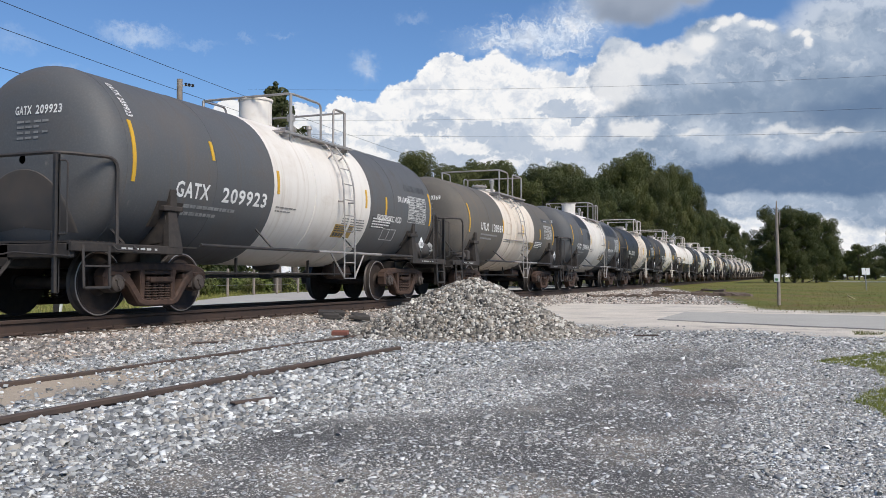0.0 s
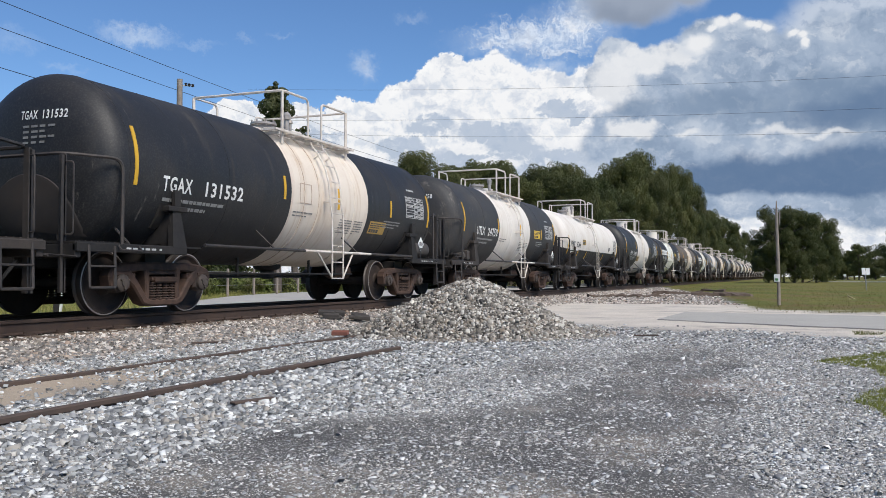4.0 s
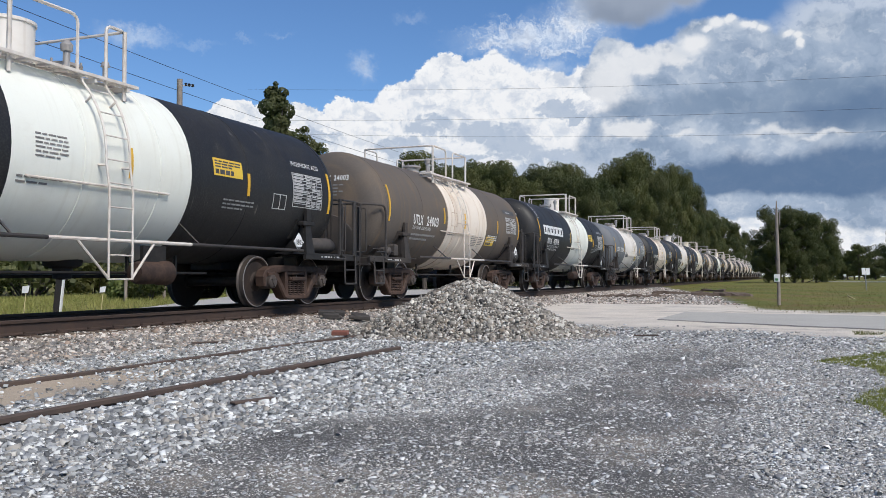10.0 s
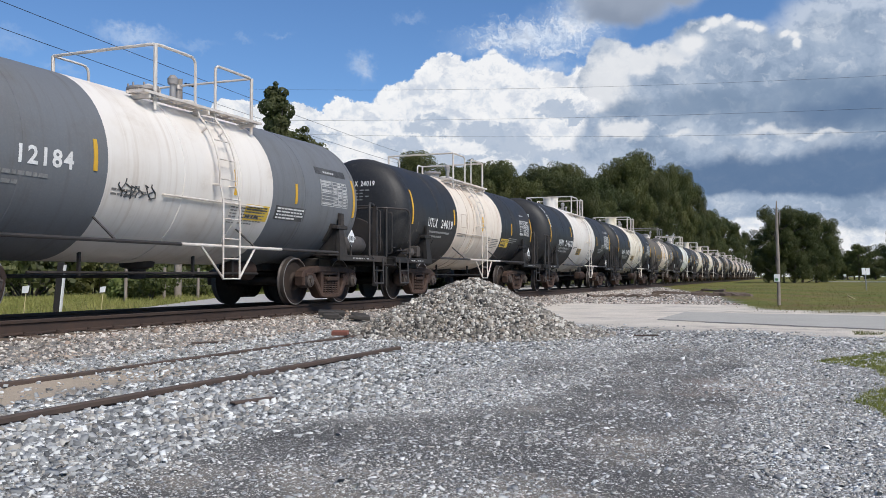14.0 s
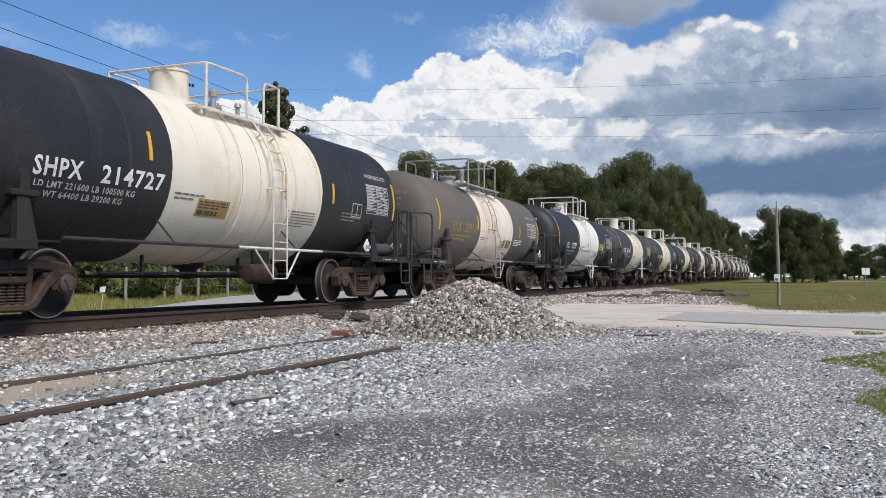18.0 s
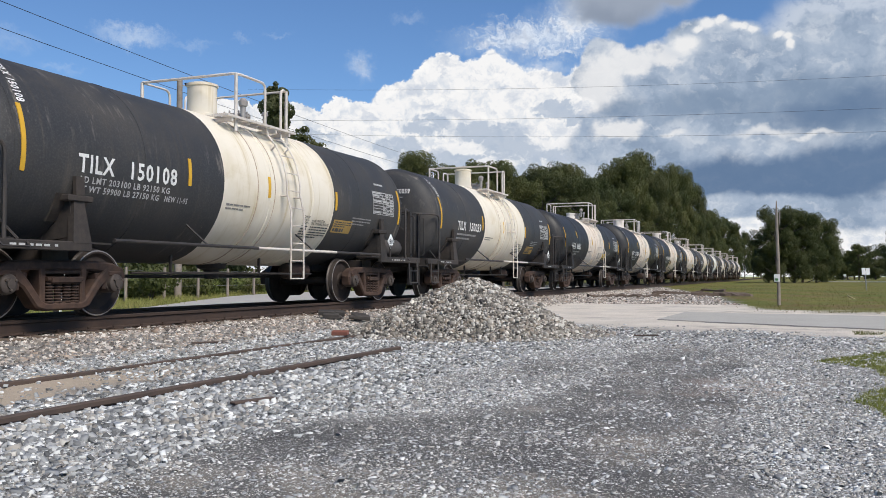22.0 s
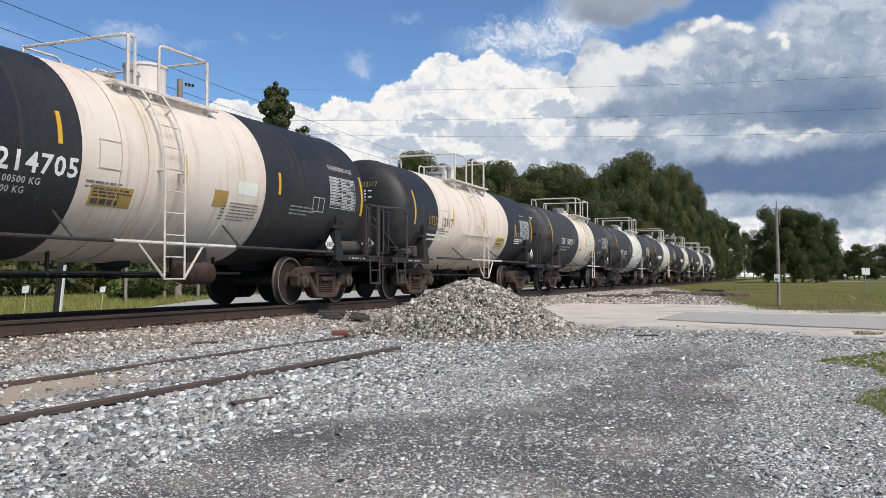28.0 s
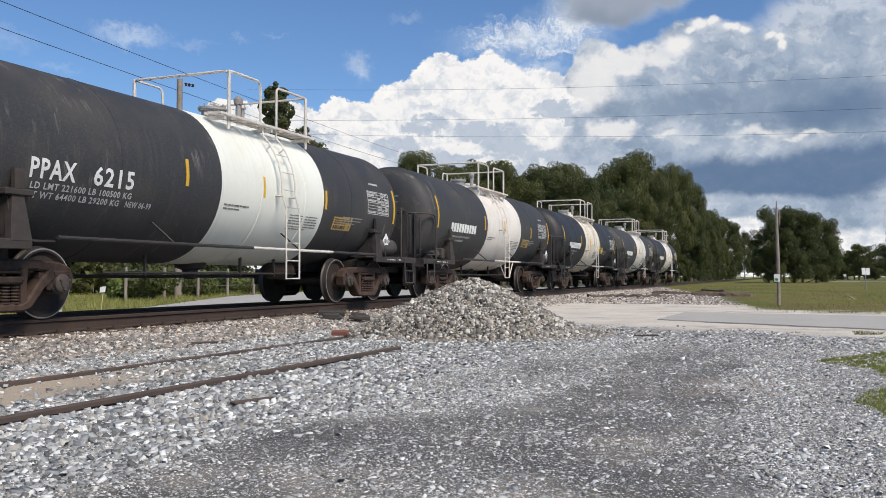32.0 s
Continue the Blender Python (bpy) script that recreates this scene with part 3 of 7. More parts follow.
px, py = np.meshgrid(np.linspace(PILE[0] - 2.2, PILE[0] + 2.2, 45), np.linspace(PILE[1] - 2.2, PILE[1] + 2.2, 45))
pz = height(px, py) + pile_height(px, py) - 0.03
pi_ = np.arange(45 * 45).reshape(45, 45)
pq = np.stack([pi_[:-1, :-1], pi_[:-1, 1:], pi_[1:, 1:], pi_[1:, :-1]], -1).reshape(-1, 4)
pm = bpy.data.meshes.new("gravel_heap")
pm.from_pydata(np.stack([px, py, pz], -1).reshape(-1, 3).tolist(), [], pq.tolist())
pm.materials.append(M["pile_stone"])
heap = thing("gravel_heap", "heap of grey and brown crushed stone on the old siding", "gravel heap", data=pm)
n = 52000
ra, rd_ = rg.uniform(0, 2 * np.pi, n), np.sqrt(rg.random(n)) * 2.15
hx, hy = PILE[0] + rd_ * np.cos(ra), PILE[1] + rd_ * np.sin(ra)
size = np.minimum(rg.lognormal(-3.8, 0.45, n), 0.075)
part("heap_surface", stone_cloud("heap_surface", np.stack([hx, hy], -1), height(hx, hy) + pile_height(hx, hy) - 0.01 + size * rg.uniform(-0.1, 0.5, n), size, 0.85, 6, M["pile_stone"]), None, heap, "broken grey and tan stones")["kind"] = "stuff"


# ---- rails and ties ----
def rail_shape(y0, y1, zt, scale=1.0):
    s = 1.0 * scale
    prof = [(-0.076, -0.185), (0.076, -0.185), (0.076, -0.172), (0.012, -0.155), (0.010, -0.055), (0.036, -0.042), (0.038, -0.008), (0.026, 0.0), (-0.026, 0.0), (-0.038, -0.008), (-0.036, -0.042), (-0.010, -0.055), (-0.012, -0.155), (-0.076, -0.172)]
    prof = [(x * s, z * s) for x, z in prof]
    n = max(1, int((y1 - y0) / 12))
    return Shape().loft([[(x, y0 + (y1 - y0) * i / n, zt + z) for x, z in prof] for i in range(n + 1)])


M["rail"] = plain("rusty_rail_steel", (0.066, 0.042, 0.031), 0.8, 0.0, 0.8, 7.0, (0.036, 0.027, 0.023), 0.2)
M["rail_top"] = plain("worn_rail_head", (0.22, 0.20, 0.19), 0.4, 0.7, 0.5, 5.0)
M["oldrail"] = plain("old_rust_rail", (0.095, 0.066, 0.052), 0.85, 0.0, 0.8, 6.0, (0.05, 0.042, 0.038), 0.3)
M["tie"] = plain("weathered_tie_wood", (0.085, 0.062, 0.048), 0.9, 0, 0.9, 9.0, (0.17, 0.13, 0.10), 0.6)
track = thing("main_track", "straight railway track with rusty rails on wooden ties", "railway track", kind="structure")
for sx in (-1, 1):
    me = rail_shape(-40, 900, ZR).mesh("rail", M["rail"])
    me.materials.append(M["rail_top"])
    for q in me.polygons:
        if q.normal.z > 0.9 and q.center.z > ZR - 0.01:
            q.material_index = 1
    part("rail", me, None, track, "rust-brown steel rail", at=(TX + sx * 0.753, 0, 0))
tie = Shape().box(-1.3, 1.3, -0.115, 0.115, -0.18, 0, 0.012).mesh("tie", M["tie"])
plate = Shape()
for sx in (-1, 1):
    plate.box(sx * 0.753 - 0.17, sx * 0.753 + 0.17, -0.09, 0.09, 0.0, 0.018)
    for dx in (-0.10, 0.10):
        plate.box(sx * 0.753 + dx - 0.012, sx * 0.753 + dx + 0.012, -0.05, -0.02, 0.0, 0.05)
plate = plate.mesh("tie_plate", M["rail"])
rt = random.Random(8)
for i in range(110):
    y = 1.0 + i * 0.52 + rt.uniform(-0.03, 0.03)
    part("tie", tie, None, track, at=(TX + rt.uniform(-0.04, 0.04), y, ZR - 0.195))
    if i < 70:
        part("tie_plate", plate, None, track, at=(TX, y, ZR - 0.195))
siding = thing("old_siding", "disused rusty rails sunk in gravel", "railway track", kind="structure")
for sx, e, zt in ((-0.753, 11.7, 0.030), (0.753, 9.3, 0.050)):
    part("rail", rail_shape(-12, e, zt, 0.85), M["oldrail"], siding, "dark rusty buried rail", at=(OX + sx, 0, 0))


# ---- sky: two far layers of cloud that drift ----
def sky_angle(px, py):
    """Bearing (degrees, to the right of the view's middle) and height of a place in the view."""
    r, u = (px - 784) / 1544.0, (441 - py) / 1544.0
    t = radians(1.82)
    f, z = math.cos(t) - u * math.sin(t), math.sin(t) + u * math.cos(t)
    return math.degrees(math.atan2(r, f)), math.degrees(math.atan2(z, math.hypot(r, f)))


class Clouds(Nodes):
    """Cloud layers, one painted over the other, on a dome; places are bearings and heights in degrees."""

    def aim(self):
        sep = self.n("SeparateXYZ")
        self.put(sep.inputs[0], self.coords())
        x, y, z = sep.outputs
        az = self.math("MULTIPLY", self.math("ARCTAN2", x, y), 180 / math.pi)
        el = self.math("MULTIPLY", self.math("ARCTAN2", z, self.math("SQRT", self.math("ADD", self.math("MULTIPLY", x, x), self.math("MULTIPLY", y, y)))), 180 / math.pi)
        cb = self.n("CombineXYZ")
        self.put(cb.inputs[0], az)
        self.put(cb.inputs[1], el)
        self.p = cb.outputs[0]
        self.color, self.alpha = None, None
        return self

    def warped(self, scale, amount, seed, detail=6.0, rough=0.6):
        v = self.vmath("ADD", self.p, (seed * 13.1, seed * 7.7, seed))
        nz = self.noise(scale, detail, v, rough, True)
        off = self.vmath("MULTIPLY", self.vmath("SUBTRACT", nz, (0.5, 0.5, 0.5)), (amount * 2, amount * 2, 0))
        return self.vmath("ADD", self.p, off)

    def blobs(self, rows, vec):
        """The highest of many elliptical bumps, 1 in the middle, 0 at the rim; rows: x, y, half width, half height in the view."""
        best = None
        for px, py, rx, ry in rows:
            a, e = sky_angle(px, py)
            d = self.vmath("MULTIPLY", self.vmath("SUBTRACT", vec, (a, e, 0)), (27.0 / rx, 27.0 / ry, 0))
            nd = self.n("VectorMath", operation="LENGTH")
            self.put(nd.inputs[0], d)
            h = self.math("SUBTRACT", 1.0, nd.outputs["Value"])
            best = h if best is None else self.math("SMOOTH_MAX", best, h, 0.15)
        return best

    def layer(self, field, lo, hi, color, strength=1.0):
        a = self.math("MULTIPLY", self.ramp(field, lo, hi), strength)
        if self.color is None:
            self.color, self.alpha = self.mix(0.0, color, color), a
        else:
            self.color = self.mix(a, self.color, color)
            self.alpha = self.math("SUBTRACT", 1.0, self.math("MULTIPLY", self.math("SUBTRACT", 1.0, self.alpha), self.math("SUBTRACT", 1.0, a)))
        return a

    def tint(self, field, lo, hi, color, strength=1.0):
        """Changes the colour of what is there, not its outline."""
        self.color = self.mix(self.math("MULTIPLY", self.ramp(field, lo, hi), strength), self.color, color)

    def relief(self, scale, seed, away=(0.35, 0.75), detail=7.0, rough=0.58, warp=0.9):
        """How far the billows fall off towards the light, above zero where they face it."""
        v = self.vmath("MULTIPLY", self.warped(scale * 1.3, warp, seed, 5, 0.6), (0.8, 1.25, 1.0))
        a, b = self.noise(scale, detail, v, rough), self.noise(scale, detail, self.vmath("ADD", v, (*away, 0.0)), rough)
        return self.math("SUBTRACT", a, b)

    def finish(self, strength=1.0):
        em, tr, mx = self.n("Emission"), self.n("BsdfTransparent"), self.n("MixShader")
        self.put(em.inputs[0], self.color)
        em.inputs[1].default_value = strength
        self.put(mx.inputs[0], self.alpha)
        self.t.links.new(tr.outputs[0], mx.inputs[1])
        self.t.links.new(em.outputs[0], mx.inputs[2])
        self.t.links.new(mx.outputs[0], self.out.inputs[0])
        self.mat.node_tree.nodes.remove(self.bsdf)
        return self.mat


WHITE, CREAM, MIST, SLATE, DEEP = (0.90, 0.89, 0.88), (0.62, 0.67, 0.74), (0.38, 0.46, 0.58), (0.21, 0.29, 0.41), (0.115, 0.19, 0.32)


def far_clouds():
    k = Clouds("far_cumulus").aim()
    wisp = k.warped(0.9, 1.5, 4.0, 8, 0.7)
    puff = k.warped(0.55, 1.1, 2.0, 8, 0.64)
    k.layer(k.blobs([(930, 75, 190, 48), (1020, 45, 120, 70), (940, 122, 150, 26), (640, 118, 34, 38), (235, 62, 85, 26)], wisp), 0.05, 1.1, (0.66, 0.75, 0.86), 0.55)
    ripple = k.math("ADD", k.blobs([(930, 62, 150, 40), (1010, 50, 80, 60), (985, 92, 90, 18), (870, 82, 60, 18)], wisp), k.math("MULTIPLY", k.math("SUBTRACT", k.noise(2.2, 6, k.vmath("MULTIPLY", wisp, (1.0, 2.2, 1.0)), 0.6), 0.5), 2.2))
    k.layer(ripple, 0.25, 1.0, (0.80, 0.84, 0.90), 0.75)
    k.layer(k.blobs([(725, 30, 45, 16), (430, 68, 34, 9), (495, 62, 36, 9), (20, 70, 60, 28), (110, 122, 50, 14), (340, 80, 60, 12)], wisp), 0.1, 1.2, (0.60, 0.72, 0.86), 0.2)
    body = k.blobs([(790, 160, 62, 66), (735, 205, 85, 65), (640, 235, 80, 55), (605, 205, 40, 32), (870, 190, 90, 95), (960, 215, 110, 95), (1050, 220, 90, 110), (900, 285, 260, 80),
                    (720, 290, 160, 70), (470, 215, 110, 34), (415, 205, 50, 26), (540, 225, 60, 34), (830, 350, 420, 90), (1250, 360, 260, 60), (1500, 390, 110, 40), (1490, 370, 60, 40), (1150, 170, 90, 70), (1300, 440, 420, 50), (1560, 440, 160, 50), (300, 450, 500, 60)], puff)
    k.layer(body, 0.02, 0.10, WHITE)
    fold = k.noise(0.75, 8, k.warped(0.5, 1.0, 5.0, 6), 0.62)
    k.tint(k.math("ADD", fold, k.math("MULTIPLY", k.ramp(body, 0.0, 0.5), 0.06)), 0.52, 0.70, CREAM, 0.75)
    k.tint(k.blobs([(760, 222, 60, 22), (700, 262, 60, 30), (870, 238, 90, 30), (985, 196, 50, 20), (1020, 210, 30, 14), (960, 285, 190, 48), (820, 300, 170, 50), (1120, 280, 160, 60), (1290, 345, 190, 40), (1450, 345, 120, 40), (560, 245, 50, 18), (900, 262, 60, 24)],
                   k.warped(0.75, 1.3, 3.0, 8, 0.64)), 0.10, 0.34, MIST, 0.78)
    k.tint(k.relief(0.42, 21.0), -0.02, -0.20, (0.50, 0.56, 0.66), 0.75)
    k.tint(k.relief(1.0, 22.0, (0.2, 0.4)), -0.03, -0.20, (0.60, 0.64, 0.71), 0.6)
    k.tint(k.relief(0.55, 23.0), 0.06, 0.22, (0.96, 0.945, 0.92), 0.8)
    k.tint(k.blobs([(820, 262, 50, 14), (1000, 255, 70, 16), (880, 290, 60, 14), (1090, 240, 50, 22), (1530, 370, 60, 20), (1440, 390, 60, 12)], k.warped(0.9, 0.9, 6.0, 8, 0.64)), 0.1, 0.5, WHITE, 0.8)
    return k.finish(1.0)


def near_clouds():
    k = Clouds("near_grey_cumulus").aim()
    puff = k.warped(0.42, 1.1, 7.0, 7, 0.58)
    soft = k.warped(0.25, 1.5, 8.0, 6, 0.56)
    fine = k.warped(0.8, 0.5, 9.5, 6, 0.6)
    k.layer(k.blobs([(1500, 30, 150, 80), (1430, 60, 80, 60)], soft), 0.0, 0.5, CREAM, 0.85)
    body = k.blobs([(1080, 130, 60, 60), (1170, 160, 110, 85), (1280, 130, 120, 100), (1340, 130, 110, 75), (1400, 170, 190, 100), (1500, 140, 140, 120), (1350, 250, 340, 70), (1330, 315, 260, 70), (1600, 250, 220, 160), (1120, 230, 90, 50)], puff)
    k.layer(body, 0.0, 0.13, MIST)
    fold = k.noise(0.30, 8, k.warped(0.5, 1.4, 12.0, 7, 0.6), 0.6)
    k.tint(fold, 0.47, 0.66, CREAM, 0.8)
    k.tint(fold, 0.49, 0.36, SLATE, 0.6)
    k.tint(k.relief(0.30, 31.0, (0.3, 1.0)), -0.02, -0.22, (0.25, 0.33, 0.46), 0.7)
    k.tint(k.relief(0.7, 32.0, (0.2, 0.5)), 0.03, 0.2, (0.66, 0.70, 0.76), 0.55)
    k.tint(k.relief(0.8, 33.0, (0.2, 0.5)), -0.03, -0.2, (0.30, 0.375, 0.50), 0.5)
    k.tint(k.blobs([(1075, 130, 62, 50), (1062, 172, 50, 45), (1100, 232, 64, 26), (1130, 105, 60, 36), (1190, 100, 50, 30)], k.warped(0.7, 1.4, 9.5, 7, 0.62)), 0.05, 0.6, WHITE, 0.8)
    k.tint(k.blobs([(1470, 175, 180, 56), (1510, 205, 160, 50), (1240, 190, 110, 40), (1330, 185, 100, 36), (1110, 195, 60, 26)], soft), 0.0, 0.7, SLATE, 0.75)
    k.tint(k.blobs([(1480, 205, 140, 30), (1540, 190, 90, 40)], soft), 0.0, 0.8, DEEP, 0.7)
    k.tint(k.blobs([(1350, 305, 260, 42), (1500, 290, 180, 46), (1250, 325, 110, 28), (1420, 320, 200, 34)], soft), 0.0, 0.5, DEEP, 0.92)
    k.tint(k.blobs([(1360, 234, 85, 11), (1450, 238, 60, 7), (1200, 236, 30, 8)], k.warped(0.5, 0.9, 9.0, 6, 0.55)), 0.05, 0.9, WHITE, 0.7)
    rim = k.blobs([(1262, 42, 20, 13), (1284, 36, 13, 12), (1244, 50, 15, 8), (1318, 44, 20, 8), (1340, 50, 14, 8), (1384, 62, 13, 9), (1402, 66, 13, 10), (1408, 78, 8, 10), (1220, 78, 34, 20)], fine)
    k.tint(rim, -0.5, 0.5, CREAM, 0.8)
    k.layer(rim, 0.0, 0.6, WHITE, 0.9)
    k.layer(k.blobs([(1110, 0, 140, 50), (1090, 24, 90, 34), (1190, -10, 60, 34)], k.warped(0.5, 0.9, 8.0, 6, 0.55)), 0.0, 0.6, (0.34, 0.39, 0.48))
    k.tint(k.blobs([(1100, 30, 100, 26)], soft), 0.0, 1.0, (0.24, 0.29, 0.38), 0.7)
    return k.finish(0.95)


def dome(name, radius, material, label):
    rings = []
    for e in range(0, 33, 4):
        a = radians(e - 0.4 if e == 0 else e)
        rings.append([(radius * math.cos(a) * math.sin(t), radius * math.cos(a) * math.cos(t), radius * math.sin(a)) for t in (2 * math.pi * j / 72 for j in range(72))])
    me = Shape().loft(rings, False).mesh(name, material, True)
    return thing(name, label, "sky", kind="structure", m=pose(*EYE, 0, 0, 21.65), data=me)


FAR_CLOUDS = dome("backdrop", 2450, far_clouds(), "towering white cumulus clouds in a blue sky")
NEAR_CLOUDS = dome("backdrop", 2300, near_clouds(), "grey-blue rain cloud bank with bright rims")


# ---- tank cars: each in its own space, x towards the road side, y along the track, z from the rail top ----
RAD, ZC, HEAD, KNEE = 1.387, 2.142, 0.46, 0.50     # tank radius, height of its axis, depth and fullness of its dished ends


def on_shell(y, ang, lift=0.006):
    """A point on the tank's side; ang: degrees above the axis."""
    a = radians(ang)
    return ((RAD + lift) * math.cos(a), y, ZC + (RAD + lift) * math.sin(a))


def on_head(x, z, half, lift=0.008):
    q = min((x * x + (z - ZC) ** 2) / RAD ** 2, 0.999)
    return (x, -(half + (HEAD + lift) * math.sqrt(1 - q ** (1 / KNEE))), z)


GLYPHS = {}


def glyphs(body):
    """Flat letters of the built-in font, one unit high: vertices and triangles, cut in level strips so that they bend."""
    if body not in GLYPHS:
        cu = bpy.data.curves.new("letters", "FONT")
        cu.body, cu.size, cu.resolution_u, cu.space_character, cu.offset = body, 1.4, 2, 1.14, 0.034
        ob = bpy.data.objects.new("letters", cu)
        scene.collection.objects.link(ob)
        me = ob.evaluated_get(bpy.context.evaluated_depsgraph_get()).to_mesh()
        bm = bmesh.new()
        bm.from_mesh(me)
        for h in (0.25, 0.5, 0.75):
            bmesh.ops.bisect_plane(bm, geom=bm.verts[:] + bm.edges[:] + bm.faces[:], plane_co=(0, h, 0), plane_no=(0, 1, 0))
        bm.verts.index_update()
        GLYPHS[body] = ([v.co.copy() for v in bm.verts], [tuple(v.index for v in f.verts) for f in bm.faces])
        bm.free()
        scene.collection.objects.unlink(ob)
        bpy.data.objects.remove(ob)
        bpy.data.curves.remove(cu)
    return GLYPHS[body]


def side_text(body, y, ang, high, wide=None, slant=0.0):
    """Letters round the tank's side; y: where they start, ang: their foot, high: metres, wide: whole width in metres."""
    verts, faces = glyphs(body)
    span = max(v.x for v in verts)
    w = (wide or span * high) / span
    out = Shape()
    deg = math.degrees(high / RAD)
    return out.add([on_shell(y + v.x * w, ang + v.y * deg + slant * v.x) for v in verts], faces)


def down_text(body, y, ang, high, long, edge):
    """Letters that run down round the tank, heads towards +y."""
    verts, faces = glyphs(body)
    span = max(v.x for v in verts)
    deg = math.degrees(long / RAD) / span
    pts = []
    for v in verts:
        p, a = y + v.y * high, radians(ang - v.x * deg)
        q = min(max((edge - p) / HEAD, 0.0), 0.95)
        r = RAD * (1 - q * q) ** (KNEE / 2) + 0.010
        pts.append((r * math.cos(a), p, ZC + r * math.sin(a)))
    return Shape().add(pts, faces)


def head_text(body, x, z, high, half, wide=None):
    verts, faces = glyphs(body)
    span = max(v.x for v in verts)
    w = (wide or span * high) / span
    return Shape().add([on_head(x + v.x * w, z + v.y * high, half) for v in verts], faces)


def patch(y0, y1, a0, a1, lift=0.005, shape=None, tilt=0.0):
    """A thin plate bent to the tank's side between two places along it and two angles."""
    s, rings, n = shape or Shape(), [], max(2, int(abs(a1 - a0) / 4) + 1)
    for i in range(n + 1):
        a = a0 + (a1 - a0) * i / n
        d = tilt * (i / n - 0.5)
        rings.append([on_shell(y0 + d, a, 0.0), on_shell(y1 + d, a, 0.0), on_shell(y1 + d, a, lift), on_shell(y0 + d, a, lift)])
    return s.loft(rings)


def text_bars(y, ang, width, rows, step, thick, rng, shape=None):
    """Small print that cannot be read: broken bars, row under row."""
    s = shape or Shape()
    for r in range(rows):
        a, p, end = ang - r * step, y, y + width * (1.0 if r < rows - 1 else 0.7)
        while p < end - 0.03:
            q = min(p + rng.uniform(0.05, 0.16), end)
            patch(p, q, a, a - thick, 0.006, s)
            p = q + 0.025
    return s


def shell_piece(y0, y1, a0=-180.0, a1=180.0, front=0):
    """A stretch of the tank's shell; front -1 or 1: with the dished end on that side. Angles pick a sector."""
    s, n = Shape(), 56
    full = a1 - a0 > 359
    angs = [a0 + (a1 - a0) * j / n for j in range(n if full else n + 1)]
    prof = []
    if front < 0:
        prof += [(RAD * math.sin(t) ** KNEE, y0 - HEAD * math.cos(t)) for t in (radians(q) for q in (0.1, 4, 10, 18, 28, 38, 48, 58, 67, 75, 82, 87))]
    m = max(2, int((y1 - y0) / 0.5))
    prof += [(RAD, y0 + (y1 - y0) * i / m) for i in range(m + 1)]
    if front > 0:
        prof += [(RAD * math.sin(t) ** KNEE, y1 + HEAD * math.cos(t)) for t in (radians(q) for q in (87, 82, 75, 67, 58, 48, 38, 28, 18, 10, 4, 0.1))]
    rings = [[(r * math.cos(radians(a)), y, ZC + r * math.sin(radians(a))) for a in angs] for r, y in prof]
    return s.loft(rings, False, full)


def ring_band(y, w, lift, a0=-180.0, a1=180.0):
    s, n = Shape(), 48
    rings = []
    for r, d in ((RAD - 0.01, 0), (RAD + lift, 0.006), (RAD + lift, w - 0.006), (RAD - 0.01, w)):
        rings.append([(r * math.cos(radians(a0 + (a1 - a0) * j / n)), y + d, ZC + r * math.sin(radians(a0 + (a1 - a0) * j / n))) for j in range(n + 1)])
    return s.loft(rings, False, False)


def arc(p, q, r, corner, n=4):
    """Points of a rounded corner between two pipes: from p by way of corner to q."""
    p, q, c = Vector(p), Vector(q), Vector(corner)
    a, b = c + (p - c).normalized() * r, c + (q - c).normalized() * r
    return [tuple((a * (1 - t) ** 2 + c * 2 * t * (1 - t) + b * t * t)) for t in (i / n for i in range(n + 1))]


def bent(points, r):
    """A pipe's path with its corners rounded by r."""
    out = [points[0]]
    for i in range(1, len(points) - 1):
        out += arc(points[i - 1], points[i + 1], r, points[i])
    return out + [points[-1]]


# trucks
WR = 0.457


def wheelset_shape():
    s = Shape()
    s.lathe([(0.085, -0.98), (0.085, -0.80), (0.095, -0.60), (0.082, 0.0), (0.095, 0.60), (0.085, 0.80), (0.085, 0.98)], 12)
    for d in (-1, 1):
        prof = [(0.11, 0.665), (0.13, 0.70), (0.36, 0.715), (0.405, 0.69), (WR + 0.022, 0.69), (WR + 0.028, 0.705), (WR + 0.02, 0.722), (WR, 0.735),
                (WR - 0.003, 0.82), (0.437, 0.824), (0.412, 0.822), (0.40, 0.805), (0.36, 0.775), (0.18, 0.785), (0.15, 0.82), (0.11, 0.83)]
        prof = [(r, d * h) for r, h in prof]
        s.lathe(prof if d > 0 else list(reversed(prof)), 40)
    return s


